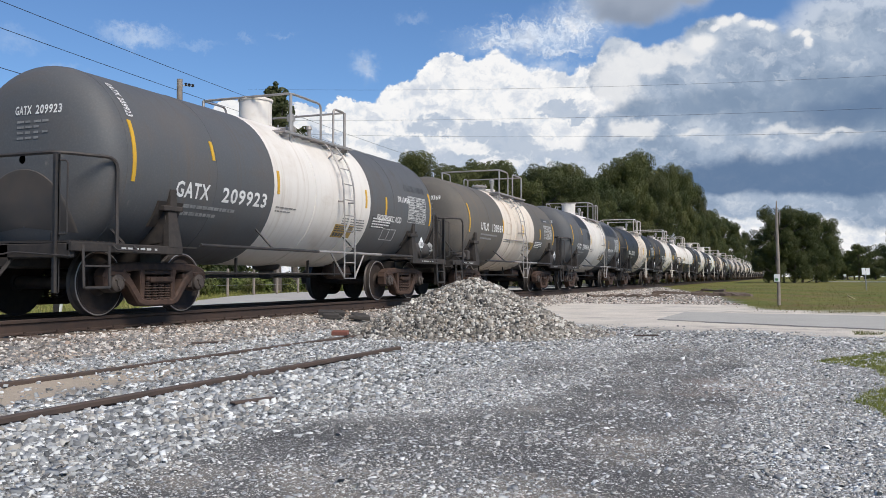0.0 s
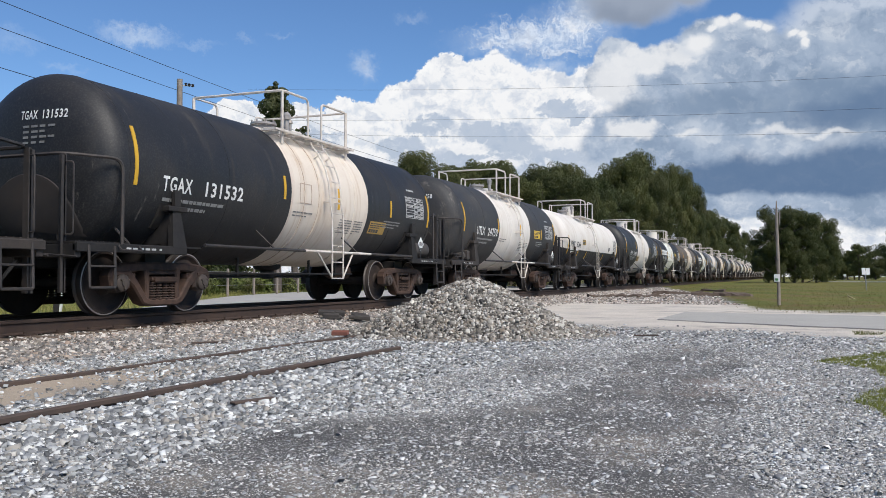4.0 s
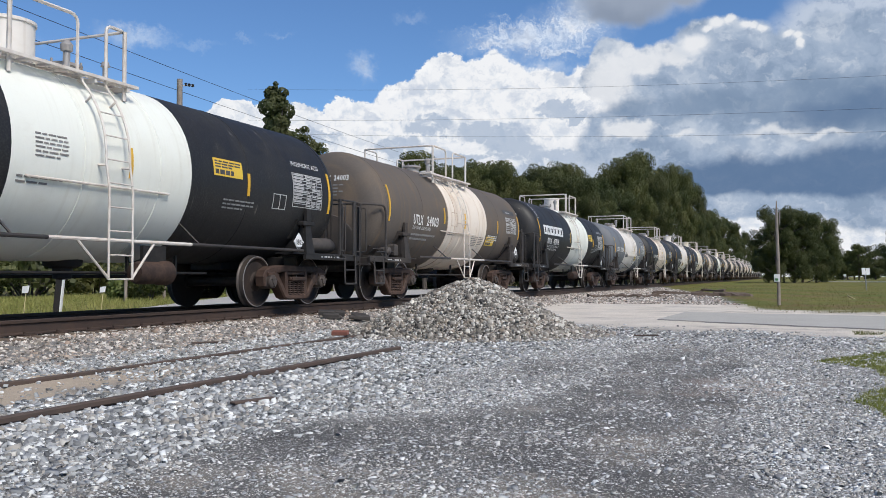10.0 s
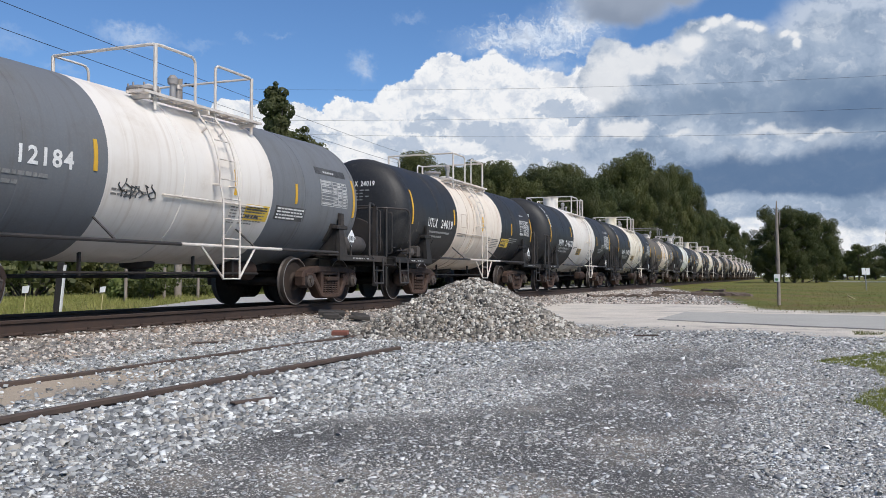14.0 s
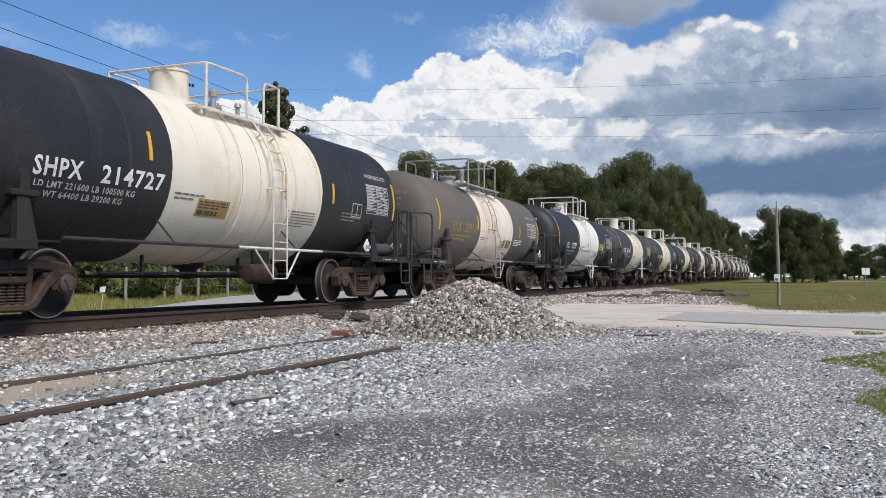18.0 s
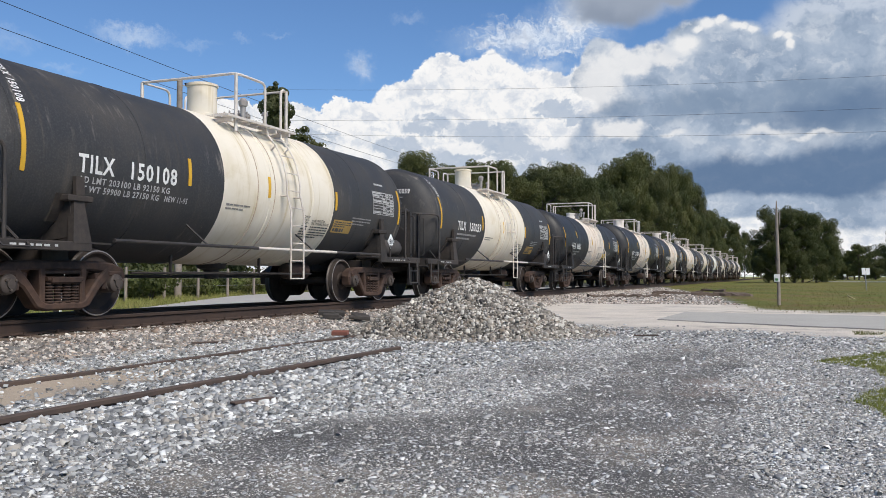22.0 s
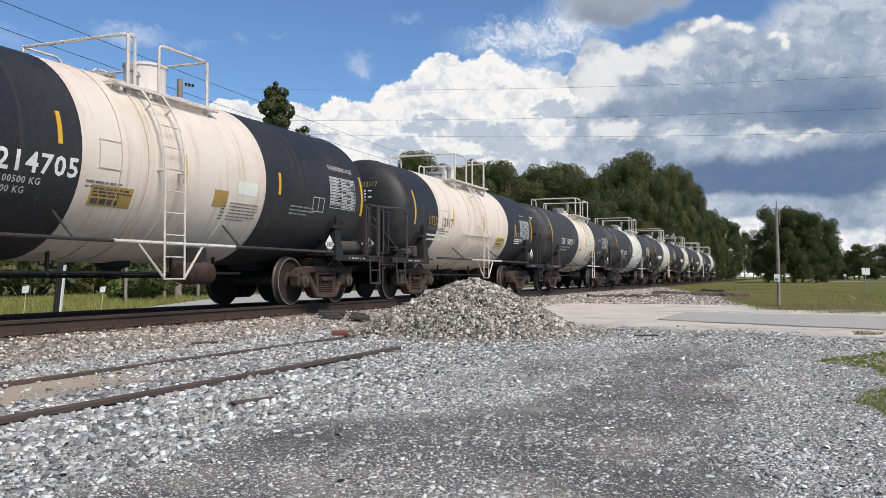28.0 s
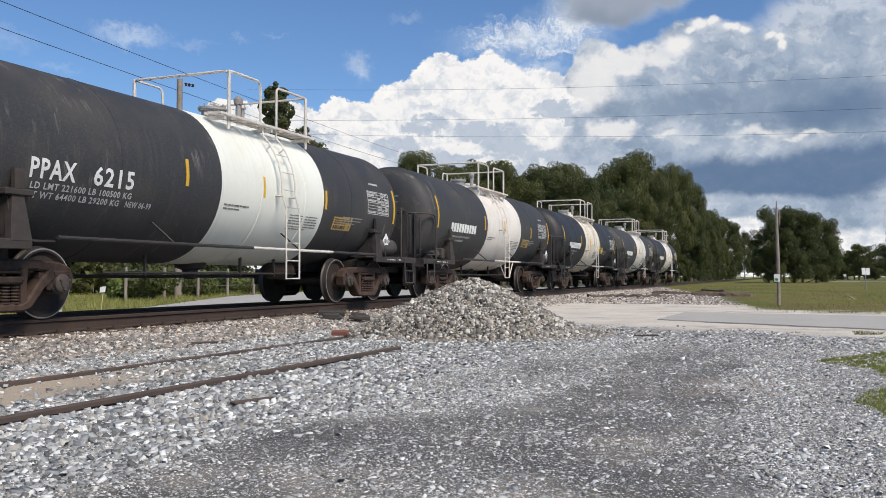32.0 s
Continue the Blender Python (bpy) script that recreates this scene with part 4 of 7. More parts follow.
def side_frame_shape(x0, x1):
    """Cast side frame: arched top member, sloping lower members, columns, pedestals and bottom pan."""
    s, B = Shape(), 0.889
    s.bar([(-1.08, 0.52), (-1.03, 0.60), (-0.86, 0.655), (-0.50, 0.69), (0.50, 0.69), (0.86, 0.655), (1.03, 0.60), (1.08, 0.52)], x0, x1, [0.10, 0.13, 0.15, 0.13, 0.13, 0.15, 0.13, 0.10], 0.025)
    s.bar([(-0.78, 0.60), (-0.60, 0.45), (-0.40, 0.205), (-0.30, 0.165), (0.30, 0.165), (0.40, 0.205), (0.60, 0.45), (0.78, 0.60)], x0 - 0.01, x1 + 0.012, [0.17, 0.13, 0.12, 0.10, 0.10, 0.12, 0.13, 0.17], 0.025)
    for d in (-1, 1):
        s.bar([(d * 0.345, 0.66), (d * 0.33, 0.40), (d * 0.345, 0.20)], x0 + 0.006, x1 - 0.004, [0.11, 0.085, 0.11], 0.018)
        s.bar([(d * 1.065, 0.56), (d * 1.05, 0.38)], x0 + 0.004, x1 - 0.006, [0.10, 0.075], 0.018)
        s.bar([(d * 0.715, 0.56), (d * 0.728, 0.38)], x0 + 0.004, x1 - 0.006, [0.11, 0.07], 0.018)
        s.bar([(d * B - 0.12, 0.585), (d * B + 0.12, 0.585)], x0 + 0.02, x1 + 0.022, 0.07, 0.015)
        s.box(x0 + 0.03, x1 - 0.03, d * 0.62 - 0.05, d * 0.62 + 0.05, 0.47, 0.60, 0.015)
    s.bar([(-0.30, 0.60), (0.30, 0.60)], x0 + 0.02, x1 - 0.02, 0.05, 0.012)
    s.bar([(-0.29, 0.515), (0.29, 0.515)], x0 - 0.01, x1 + 0.03, 0.06, 0.015)
    return s


def spring_shape():
    prof = []
    for i in range(7):
        z = 0.212 + i * 0.038
        prof += [(0.040, z), (0.064, z + 0.004), (0.067, z + 0.013), (0.063, z + 0.022), (0.038, z + 0.026)]
    return Shape().lathe(prof, 12, "z")


TRUCK_MESH = {}
TRUCK_MESH["wheelset"] = wheelset_shape().mesh("wheelset", M["wheel"], True)
TRUCK_MESH["wheelset"].materials.append(M["tread"])
TRUCK_MESH["wheelset"].materials.append(M["rim"])
for poly in TRUCK_MESH["wheelset"].polygons:
    q = poly.center
    r = math.hypot(q.y, q.z)
    if r > 0.448:
        poly.material_index = 1
    elif r > 0.43 and abs(q.x) > 0.80:
        poly.material_index = 2
TRUCK_MESH["frame_a"] = side_frame_shape(0.91, 1.11).mesh("side_frame", M["truck"], True)
TRUCK_MESH["frame_b"] = side_frame_shape(-1.11, -0.91).mesh("side_frame", M["truck"], True)
TRUCK_MESH["spring"] = spring_shape().mesh("coil_spring", M["truck"], True)
cap_shape = Shape().lathe([(0.12, 0.90), (0.135, 0.93), (0.135, 1.09), (0.125, 1.10), (0.122, 1.15), (0.10, 1.17), (0.062, 1.178), (0.058, 1.195), (0.02, 1.20)], 18)
for j in range(3):
    a = 2 * math.pi * j / 3 + 0.5
    cap_shape.lathe([(0.019, 1.16), (0.019, 1.198), (0.009, 1.205)], 6, "x", (0, 0.078 * math.cos(a), 0.078 * math.sin(a)))
TRUCK_MESH["cap"] = cap_shape.mesh("bearing_cap", M["cap"], True)
bol = Shape().box(-1.16, 1.16, -0.24, 0.24, 0.455, 0.545, 0.02)
bol.box(-0.9, 0.9, -0.20, 0.20, 0.5, 0.64, 0.03)
bol.lathe([(0.20, 0.60), (0.20, 0.78)], 16, "z")
for d in (-1, 1):
    bol.box(-0.72, 0.72, d * 0.42 - 0.04, d * 0.42 + 0.04, 0.36, 0.44)
    bol.box(0.64, 0.78, *sorted((d * 0.39, d * 0.46)), 0.34, 0.56)
    bol.box(-0.78, -0.64, *sorted((d * 0.39, d * 0.46)), 0.34, 0.56)
TRUCK_MESH["bolster"] = bol.mesh("truck", M["truck"])

ROLLING = []      # wheelsets, which turn


def truck(car, y):
    tr = part("truck", TRUCK_MESH["bolster"], None, car, "dusty brown cast-steel truck", at=(0, y, 0))
    for key in ("frame_a", "frame_b"):
        part("side_frame", TRUCK_MESH[key], None, tr)
    for sx in (0.94, 1.06, -1.0):
        for sy in (-0.21, -0.07, 0.07, 0.21):
            part("coil_spring", TRUCK_MESH["spring"], None, tr, at=(sx, sy, 0))
    for d in (-0.889, 0.889):
        w = part("wheelset", TRUCK_MESH["wheelset"], None, tr, "brown wheels with polished rims", at=(0, d, WR))
        ROLLING.append(w)
        part("bearing_cap", TRUCK_MESH["cap"], None, tr, at=(0, d, WR))


CACHE = {}


def cached(key, make, material, smooth=False):
    """One mesh for all alike parts."""
    key = (key, material.name)
    if key not in CACHE:
        CACHE[key] = make().mesh(key[0][0] if isinstance(key[0], tuple) else key[0], material, smooth)
    return CACHE[key]


def hand_pipe(name, car, pts, r, mat, bend=0.12, label=""):
    return part(name, Shape().tube(bent(pts, bend) if bend else pts, r, 6), mat, car, label, True)


def end_gear(car, yt, d, spec, rng):
    """Stub sill, platform, saddle, railing, steps and coupler of one end; yt: truck centre, d: -1 or 1 outwards."""
    end = yt + d * 2.0
    FR = M[spec["frame"]]
    part("stub_sill", Shape().box(-0.33, 0.33, *sorted((yt - d * 1.3, end)), 0.66, 0.98, 0.02), FR, car)
    part("end_sill", Shape().box(-1.36, 1.36, *sorted((end - d * 0.10, end)), 0.78, 0.97, 0.015), FR, car)
    part("body_bolster", Shape().box(-0.95, 0.95, *sorted((yt - d * 0.22, yt + d * 0.22)), 0.70, 0.92, 0.02), FR, car)
    for x in (-1.40, 1.33):
        part("side_sill", Shape().box(x, x + 0.07, *sorted((yt - d * 0.16, end)), 0.865, 0.985, 0.01), FR, car)
    ink = Shape()
    for e in range(6):
        q = yt + d * (0.40 + 0.125 * e)
        ink.box(1.401, 1.404, *sorted((q, q + d * (0.09 if e % 3 else 0.05))), 0.912, 0.94)
    part("sill_stencil", ink, M["ink_pale"], car, "small white stencilling")["kind"] = "stuff"
    deck = Shape().box(-1.36, 1.36, *sorted((yt + d * 1.02, end - d * 0.005)), 0.975, 1.0)
    for i in range(9):
        y = yt + d * (1.06 + i * 0.105)
        deck.box(-1.34, 1.34, y - 0.012, y + 0.012, 1.0, 1.012)
    for x0, x1 in ((0.98, 1.36), (-1.36, -0.98)):
        deck.box(x0, x1, *sorted((yt - d * 0.55, yt + d * 1.0)), 0.965, 0.99)
    part("end_platform", deck, FR, car)
    for sx in (-1, 1):
        sad = Shape()
        # tapered web plates up to the tank, with a pad
        for y in (yt - 0.10, yt + 0.10):
            sad.loft([[(sx * x, yy, z) for x, z in ((0.30, 0.92), (1.36, 0.97), (1.37, 1.06), (1.26, 1.60), (1.02, 1.22), (0.55, 0.90))]
                      for yy in (y - 0.012, y + 0.012)])
        sad.loft([[(sx * 1.31, yt - 0.155, 0.97), (sx * 1.405, yt - 0.155, 0.97), (sx * 1.405, yt + 0.155, 0.97), (sx * 1.31, yt + 0.155, 0.97)],
                  [(sx * 1.24, yt - 0.085, 1.52), (sx * 1.335, yt - 0.085, 1.52), (sx * 1.335, yt + 0.085, 1.52), (sx * 1.24, yt + 0.085, 1.52)]])
        sad.box(*sorted((sx * 1.16, sx * 1.365)), yt - 0.21, yt + 0.21, 1.50, 1.58, 0.012)
        sad.loft([[(sx * (1.30 - 0.02 * q), yt - 0.07, 1.58 + q), (sx * (1.36 - 0.02 * q), yt - 0.07, 1.58 + q), (sx * (1.36 - 0.02 * q), yt + 0.07, 1.58 + q), (sx * (1.30 - 0.02 * q), yt + 0.07, 1.58 + q)] for q in (0.0, 0.24)])
        part("saddle", sad, FR, car)
        pad = Shape()
        a0, a1 = -30, -21
        rings = []
        for a in (a0 - 8, a0, a1):
            x, y_, z = on_shell(0, a, 0.03)
            rings.append([(sx * x, yt - 0.27, z), (sx * x, yt + 0.27, z), (sx * x * 0.96, yt + 0.27, z), (sx * x * 0.96, yt - 0.27, z)])
        part("saddle_pad", pad.loft(rings), FR, car)
    # brownish pad low on the dished end, with a raised rim
    if not spec.get("split"):
        pad, n, half = Shape(), 20, spec["tc"] / 2 + 1.02 - spec.get("cut", 0.0)
        rings = []
        for r, lift in ((0.02, 0.006), (0.25, 0.006), (0.5, 0.006), (0.72, 0.007), (0.76, 0.012), (0.79, 0.011), (0.80, 0.002)):
            ring = []
            for q in range(n + 1):
                a = radians(-6 + 192 * q / n)
                x, z = r * math.cos(a), ZC - 0.93 + r * math.sin(a)
                p = on_head(x, z, half, lift)
                ring.append((p[0], -d * p[1], p[2]))
            rings.append(ring)
        part("end_pad", pad.loft(rings, False, False), M["head_brown"] if spec["dark"] not in ("black", "char", "jet") else M["head_dark"], car, "brownish pad with a raised rim", True)
    # coupler
    c = Shape()
    c.box(-0.09, 0.09, *sorted((end, end + d * 0.16)), 0.72, 0.90, 0.03)
    c.box(-0.16, 0.14, *sorted((end + d * 0.14, end + d * 0.27)), 0.70, 0.94, 0.04)
    c.box(-0.17, -0.05, *sorted((end + d * 0.24, end + d * 0.30)), 0.70, 0.92, 0.03)
    part("coupler", c, M["truck"], car)
    c = Shape().tube(bent([(0.32, end - d * 0.1, 0.80), (0.36, end + d * 0.1, 0.62), (0.30, end + d * 0.25, 0.42)], 0.1), 0.028, 6)
    part("air_hose", c, FR, car, "", True)
    # sill steps and railing
    pipe = M["pipe_black"]
    for sx in (-1, 1):
        st = Shape().tube(bent([(sx * 1.40, end - d * 0.20, 0.95), (sx * 1.42, end - d * 0.20, 0.40), (sx * 1.42, end - d * 0.66, 0.40), (sx * 1.40, end - d * 0.66, 0.95)], 0.03), 0.020, 6)
        st.tube([(sx * 1.42, end - d * 0.20, 0.68), (sx * 1.42, end - d * 0.66, 0.68)], 0.015, 5)
        st.tube(bent([(sx * 1.41, end - d * 0.72, 0.96), (sx * 1.47, end - d * 0.72, 0.90), (sx * 1.47, end - d * 1.12, 0.90), (sx * 1.41, end - d * 1.12, 0.96)], 0.03), 0.013, 5)
        part("sill_step", st, pipe, car, "", True)
    yr = yt + d * 1.30
    style = spec["rail"]
    if style == "hoop":
        yr = yt + d * 1.18
        hand_pipe("end_railing", car, [(1.38, yr, 0.98), (1.38, yr, 2.14), (1.12, end - d * 0.03, 2.13), (-1.12, end - d * 0.03, 2.13), (-1.38, yr, 2.14), (-1.38, yr, 0.98)], 0.026, pipe, 0.17, "black pipe hoop rail")
        for x in (1.12, -1.12):
            post = Shape().box(x - 0.045, x + 0.045, end - d * 0.03 - 0.02, end - d * 0.03 + 0.02, 0.34, 2.12)
            post.box(x + 0.03, x + 0.045, *sorted((end - d * 0.03, end + d * 0.035)), 0.34, 2.10)
            part("rail_post", post, pipe, car, "black steel channel post")
        hand_pipe("grab_hoop", car, [(1.17, end - d * 0.03, 1.08), (1.27, end - d * 0.06, 1.08), (1.27, end - d * 0.06, 2.02), (1.17, end - d * 0.03, 2.02)], 0.013, pipe, 0.05)
    else:
        hand_pipe("end_railing", car, [(1.36, yr, 0.98), (1.38, yr, 2.10), (-1.38, yr, 2.10), (-1.36, yr, 0.98)], 0.022, pipe, 0.16, "black pipe railing")
        for x, y, q in ((1.38, yr + d * 0.50, 0.07), (1.38, yr - d * 0.12, 0.04), (0.62, end - d * 0.04, 0.045), (1.0, end - d * 0.12, 0.05)):
            post = Shape().box(x - 0.02, x + 0.02, y - q, y + q, 0.90, 2.10)
            post.box(x - 0.05, x + 0.02, *sorted((y + q, y + q - 0.012)), 0.90, 2.10)
            part("rail_post", post, pipe, car)
            hand_pipe("grab_hoop", car, [(x + 0.03, y, 1.06), (x + 0.09, y + 0.06, 1.06), (x + 0.09, y + 0.06, 2.0), (x + 0.03, y, 2.0)], 0.012, pipe, 0.04)
        hand_pipe("rail_bar", car, [(1.38, yr, 2.09), (1.38, end - d * 0.04, 2.09)], 0.02, pipe, 0)
    hand_pipe("uncoupling_lever", car, [(1.42, end + d * 0.02, 0.80), (0.5, end + d * 0.05, 0.86), (0.15, end + d * 0.16, 0.80)], 0.012, pipe, 0.05)
    if d < 0:
        # brake wheel stand and struts on the leading end
        hand_pipe("brace", car, [(0.62, yr + d * 0.25, 1.95), (1.12, yt + d * 0.75, 1.0)], 0.02, pipe, 0)
        hand_pipe("brace", car, [(0.62, yr + d * 0.25, 1.95), (0.05, yt + d * 0.95, 1.0)], 0.02, pipe, 0)
        if spec["code"] == "UTLX":
            valve = Shape().box(0.72, 1.1, yt - 0.5 - 0.2, yt - 0.5 + 0.16, 1.0, 1.2, 0.03)
            valve.lathe([(0.09, -0.16), (0.10, 0.1), (0.05, 0.14)], 10, "x", (1.1, yt - 0.62, 1.14))
            part("brake_valve", valve, M["tank_air"], car, "", True)
            for q in range(3):
                hand_pipe("brake_pipe", car, [(1.18 - q * 0.1, yt - 1.25, 1.10 + q * 0.07), (1.20 - q * 0.1, yt - 0.3, 1.13 + q * 0.06), (1.15, yt + 0.25, 1.06 + q * 0.03)], 0.016, pipe, 0.06)
            vb = Shape().box(1.02, 1.24, yt - 0.42, yt - 0.22, 1.02, 1.30, 0.03)
            vb.lathe([(0.06, 0), (0.075, 0.03), (0.075, 0.12), (0.05, 0.15)], 10, "z", (1.12, yt - 0.1, 1.02))
            part("valve_box", vb, M["tank_air"], car, "", True)
    else:
        yc = yt + 0.95
        rr = 0.20 if spec["big_air"] else 0.15
        cyl = Shape().lathe([(0.02, -0.52), (rr * 0.7, -0.50), (rr, -0.40), (rr, 0.36), (rr * 0.8, 0.46), (0.02, 0.50)], 18, "y", (1.02, yc, 1.02 + rr))
        part("air_reservoir", cyl, M["tank_air"], car, "dusty dark air reservoir", True)
    # placard of the load
    for sx in (1,):
        y, x, z = ((yt - 0.62, 1.52, 1.17) if style != "hoop" else (yt + 0.22, 1.46, 1.33)) if d > 0 else (yt - 1.36, 0.45, 1.33)
        pl = Shape()
        h = 0.17
        if d > 0:
            pl.loft([[(x + o, y - h, z), (x + o, y, z - h), (x + o, y + h, z), (x + o, y, z + h)] for o in (-0.012, 0.0)])
            lab = Shape().add([(x + 0.003, y - 0.135 + v.x * 0.088, z - 0.05 + v.y * 0.10) for v in glyphs("1805")[0]], glyphs("1805")[1])
        else:
            pl.loft([[(x - h, y + o, z), (x, y + o, z - h), (x + h, y + o, z), (x, y + o, z + h)] for o in (0.012, 0.0)])
            lab = Shape().add([(x - 0.135 + v.x * 0.088, y - 0.003, z - 0.05 + v.y * 0.10) for v in glyphs("1805")[0]], glyphs("1805")[1])
        pc = part("hazard_placard", pl, M["placard"], car, "white diamond placard with black number")
        part("placard_number", lab, M["ink_black"], pc)
        tri = Shape()
        if d > 0:
            tri.loft([[(x + o, y - 0.085, z - 0.085), (x + o, y, z - 0.165), (x + o, y + 0.085, z - 0.085)] for o in (0.0, 0.003)])
        else:
            tri.loft([[(x - 0.085, y - o, z - 0.085), (x, y - o, z - 0.165), (x + 0.085, y - o, z - 0.085)] for o in (0.0, 0.003)])
        part("placard_tip", tri, M["ink_black"], pc)
        part("placard_bracket", Shape().box(x - 0.03, x - 0.012, y - 0.02, y + 0.02, 0.98, z - 0.12), FR, car)


def top_gear(car, c, spec, rng):
    """Platform, railing, ladder, manway and valves on top; c: place of the ladder along the car."""
    pm = M[spec["pipe"]]
    z0, z1 = 3.25, 4.02
    lo, hi = c + spec["top"][0], c + spec["top"][1]
    for x0, x1 in ((0.76, 1.08), (-1.08, -0.76)):
        sx = 1 if x0 > 0 else -1
        w = Shape()
        for e in (x0, x1 - 0.03):
            w.box(e, e + 0.03, lo - 0.35, hi + 0.2, z0 - 0.02, z0 + 0.02)
        for i in range(9):
            e = lo - 0.33 + i * (hi - lo + 0.49) / 8
            w.box(x0 + 0.03, x1 - 0.03, e, e + 0.02, z0 - 0.018, z0 + 0.018)
        deck = part("top_walkway", w, M[spec["pipe"]], car, "steel walkway")
        for i in range(6):
            x = x0 + 0.055 + i * 0.042
            part("tread_bar", cached(("tread_bar", round(hi - lo, 2)), lambda: Shape().box(-0.01, 0.01, lo - 0.33 - c, hi + 0.18 - c, 0.021, 0.034), M[spec["pipe"]]), None, deck, at=(x, c, z0))
        part("toe_board", Shape().box(min(sx * 1.082, sx * 1.092), max(sx * 1.082, sx * 1.092), lo - 0.35, hi + 0.2, z0 - 0.02, z0 + 0.02), M[spec["pipe"]], deck)
    for y in (lo - 0.2, c, hi):
        b = Shape().box(-1.075, 1.075, y - 0.025, y + 0.025, z0 - 0.09, z0 - 0.03)
        part("walkway_bracket", b, pm, car)
    ga, gb = c - 0.26, c + 0.26
    for sx in (-1, 1):
        x = sx * 1.0
        if sx > 0:
            hand_pipe("top_rail", car, [(-1.0, lo, z1), (x, lo, z1), (x, ga, z1), (x, ga, z0)], 0.024, pm, 0.13, "pipe guard rail")
            hand_pipe("top_rail", car, [(x, gb, z0), (x, gb, z1), (x, hi, z1), (-1.0, hi, z1)], 0.024, pm, 0.10)
        else:
            hand_pipe("far_rail", car, [(x, lo, z1), (x, lo + 0.75, z1), (x, lo + 0.75, z0 - 0.1)], 0.022, pm, 0.14)
            hand_pipe("far_rail", car, [(x, hi, z1), (x, hi - 0.40, z1), (x, hi - 0.40, z0 - 0.1)], 0.022, pm, 0.12)
        for y in (lo, hi):
            hand_pipe("guard_post", car, [(x, y, z0 - 0.22), (x, y, z1)], 0.03, pm, 0)
    # ladder over the side
    for y in (c - 0.22, c + 0.22):
        pts = [(1.0, y, z0 + 0.02)] + [(on_shell(y, a, 0.13)[0], y, on_shell(y, a, 0.13)[2]) for a in (44, 36, 28, 20, 12, 4, -2)]
        pts += [(1.53, y, 1.7), (1.53, y, 1.05), (1.53, y, 0.50)]
        hand_pipe("ladder_rail", car, pts, 0.017, pm, 0)
    for i in range(9):
        z = 0.51 + i * 0.315
        a = math.asin(max(-1, min(1, (z - ZC) / (RAD + 0.13))))
        x = 1.53 if z < 2.05 else (RAD + 0.13) * math.cos(a)
        part("rung", cached(("rung", 0), lambda: Shape().tube([(0, -0.22, 0), (0, 0.22, 0)], 0.0115, 6), pm), None, car, at=(x, c, z))
    for y in (c - 0.22, c + 0.22):
        for a in (34, -4):
            q = on_shell(y, a, -0.01)
            e = on_shell(y, a, 0.14)
            part("ladder_bracket", Shape().tube([q, e], 0.018, 5), pm, car)
    if spec["strut"]:
        hand_pipe("ladder_strut", car, [(1.50, c - 0.75, 1.02), (1.53, c - 0.22, 0.52)], 0.018, pm, 0)
        hand_pipe("ladder_strut", car, [(1.50, c + 0.70, 1.02), (1.53, c + 0.22, 0.52)], 0.018, pm, 0)
    # manway housing, valves
    off, dr, dz = spec["top"][2:]
    ym = c + off
    dm = Shape().lathe([(dr + 0.02, 3.36), (dr + 0.02, 3.44), (dr - 0.01, 3.45), (dr - 0.01, dz - 0.07), (dr + 0.012, dz - 0.06), (dr + 0.012, dz - 0.02), (dr - 0.05, dz), (0.02, dz + 0.006)], 28, "z", (0, ym, 0))
    part("manway_housing", dm, M[spec["dome_mat"]], car, "round manway housing", True)
    yn = ym - math.copysign(1.05, off)
    noz = Shape().lathe([(0.20, 3.38), (0.20, 3.56), (0.26, 3.57), (0.26, 3.61), (0.19, 3.63), (0.02, 3.65)], 18, "z", (0, yn, 0))
    for j in range(8):
        a = j * math.pi / 4
        noz.lathe([(0.018, 3.54), (0.018, 3.66), (0.008, 3.67)], 6, "z", (0.23 * math.cos(a), yn + 0.23 * math.sin(a), 0))
    part("fill_hatch", noz, M["pipe_grey"], car, "", True)
    val = Shape().lathe([(0.05, 3.45), (0.05, 3.7), (0.08, 3.71), (0.09, 3.8), (0.04, 3.86)], 10, "z", (0.35, ym - math.copysign(0.75, off), 0))
    part("relief_valve", val, M["pipe_grey"], car, "", True)
    val = Shape().lathe([(0.04, 3.45), (0.04, 3.66), (0.07, 3.67), (0.05, 3.74)], 10, "z", (0.3, yn + 0.5, 0))
    part("vent_valve", val, M["pipe_grey"], car, "", True)


def side_pipe(car, c, L, spec):
    """The running rail along the tank, dark outside and light beside the ladder."""
    a, b = c + spec["lightrail"][0], c + spec["lightrail"][1]
    for y0, y1, m in ((-L, a, "pipe_black"), (a, b, spec["pipe"]), (b, L, "pipe_black")):
        if y1 - y0 > 0.1:
            part("side_rail", Shape().tube([(1.50, y0, 1.02), (1.50, y1, 1.02)], 0.026, 8), M[m], car, "", True)
    part("far_side_rail", Shape().tube([(-1.50, -L, 1.02), (-1.50, L, 1.02)], 0.026, 6), M["pipe_black"], car)
    for y in (-L * 0.5, L * 0.3):
        e = on_shell(y, -34, -0.02)
        part("rail_bracket", Shape().tube([(1.50, y, 1.02), e], 0.016, 5), M["pipe_black"], car)


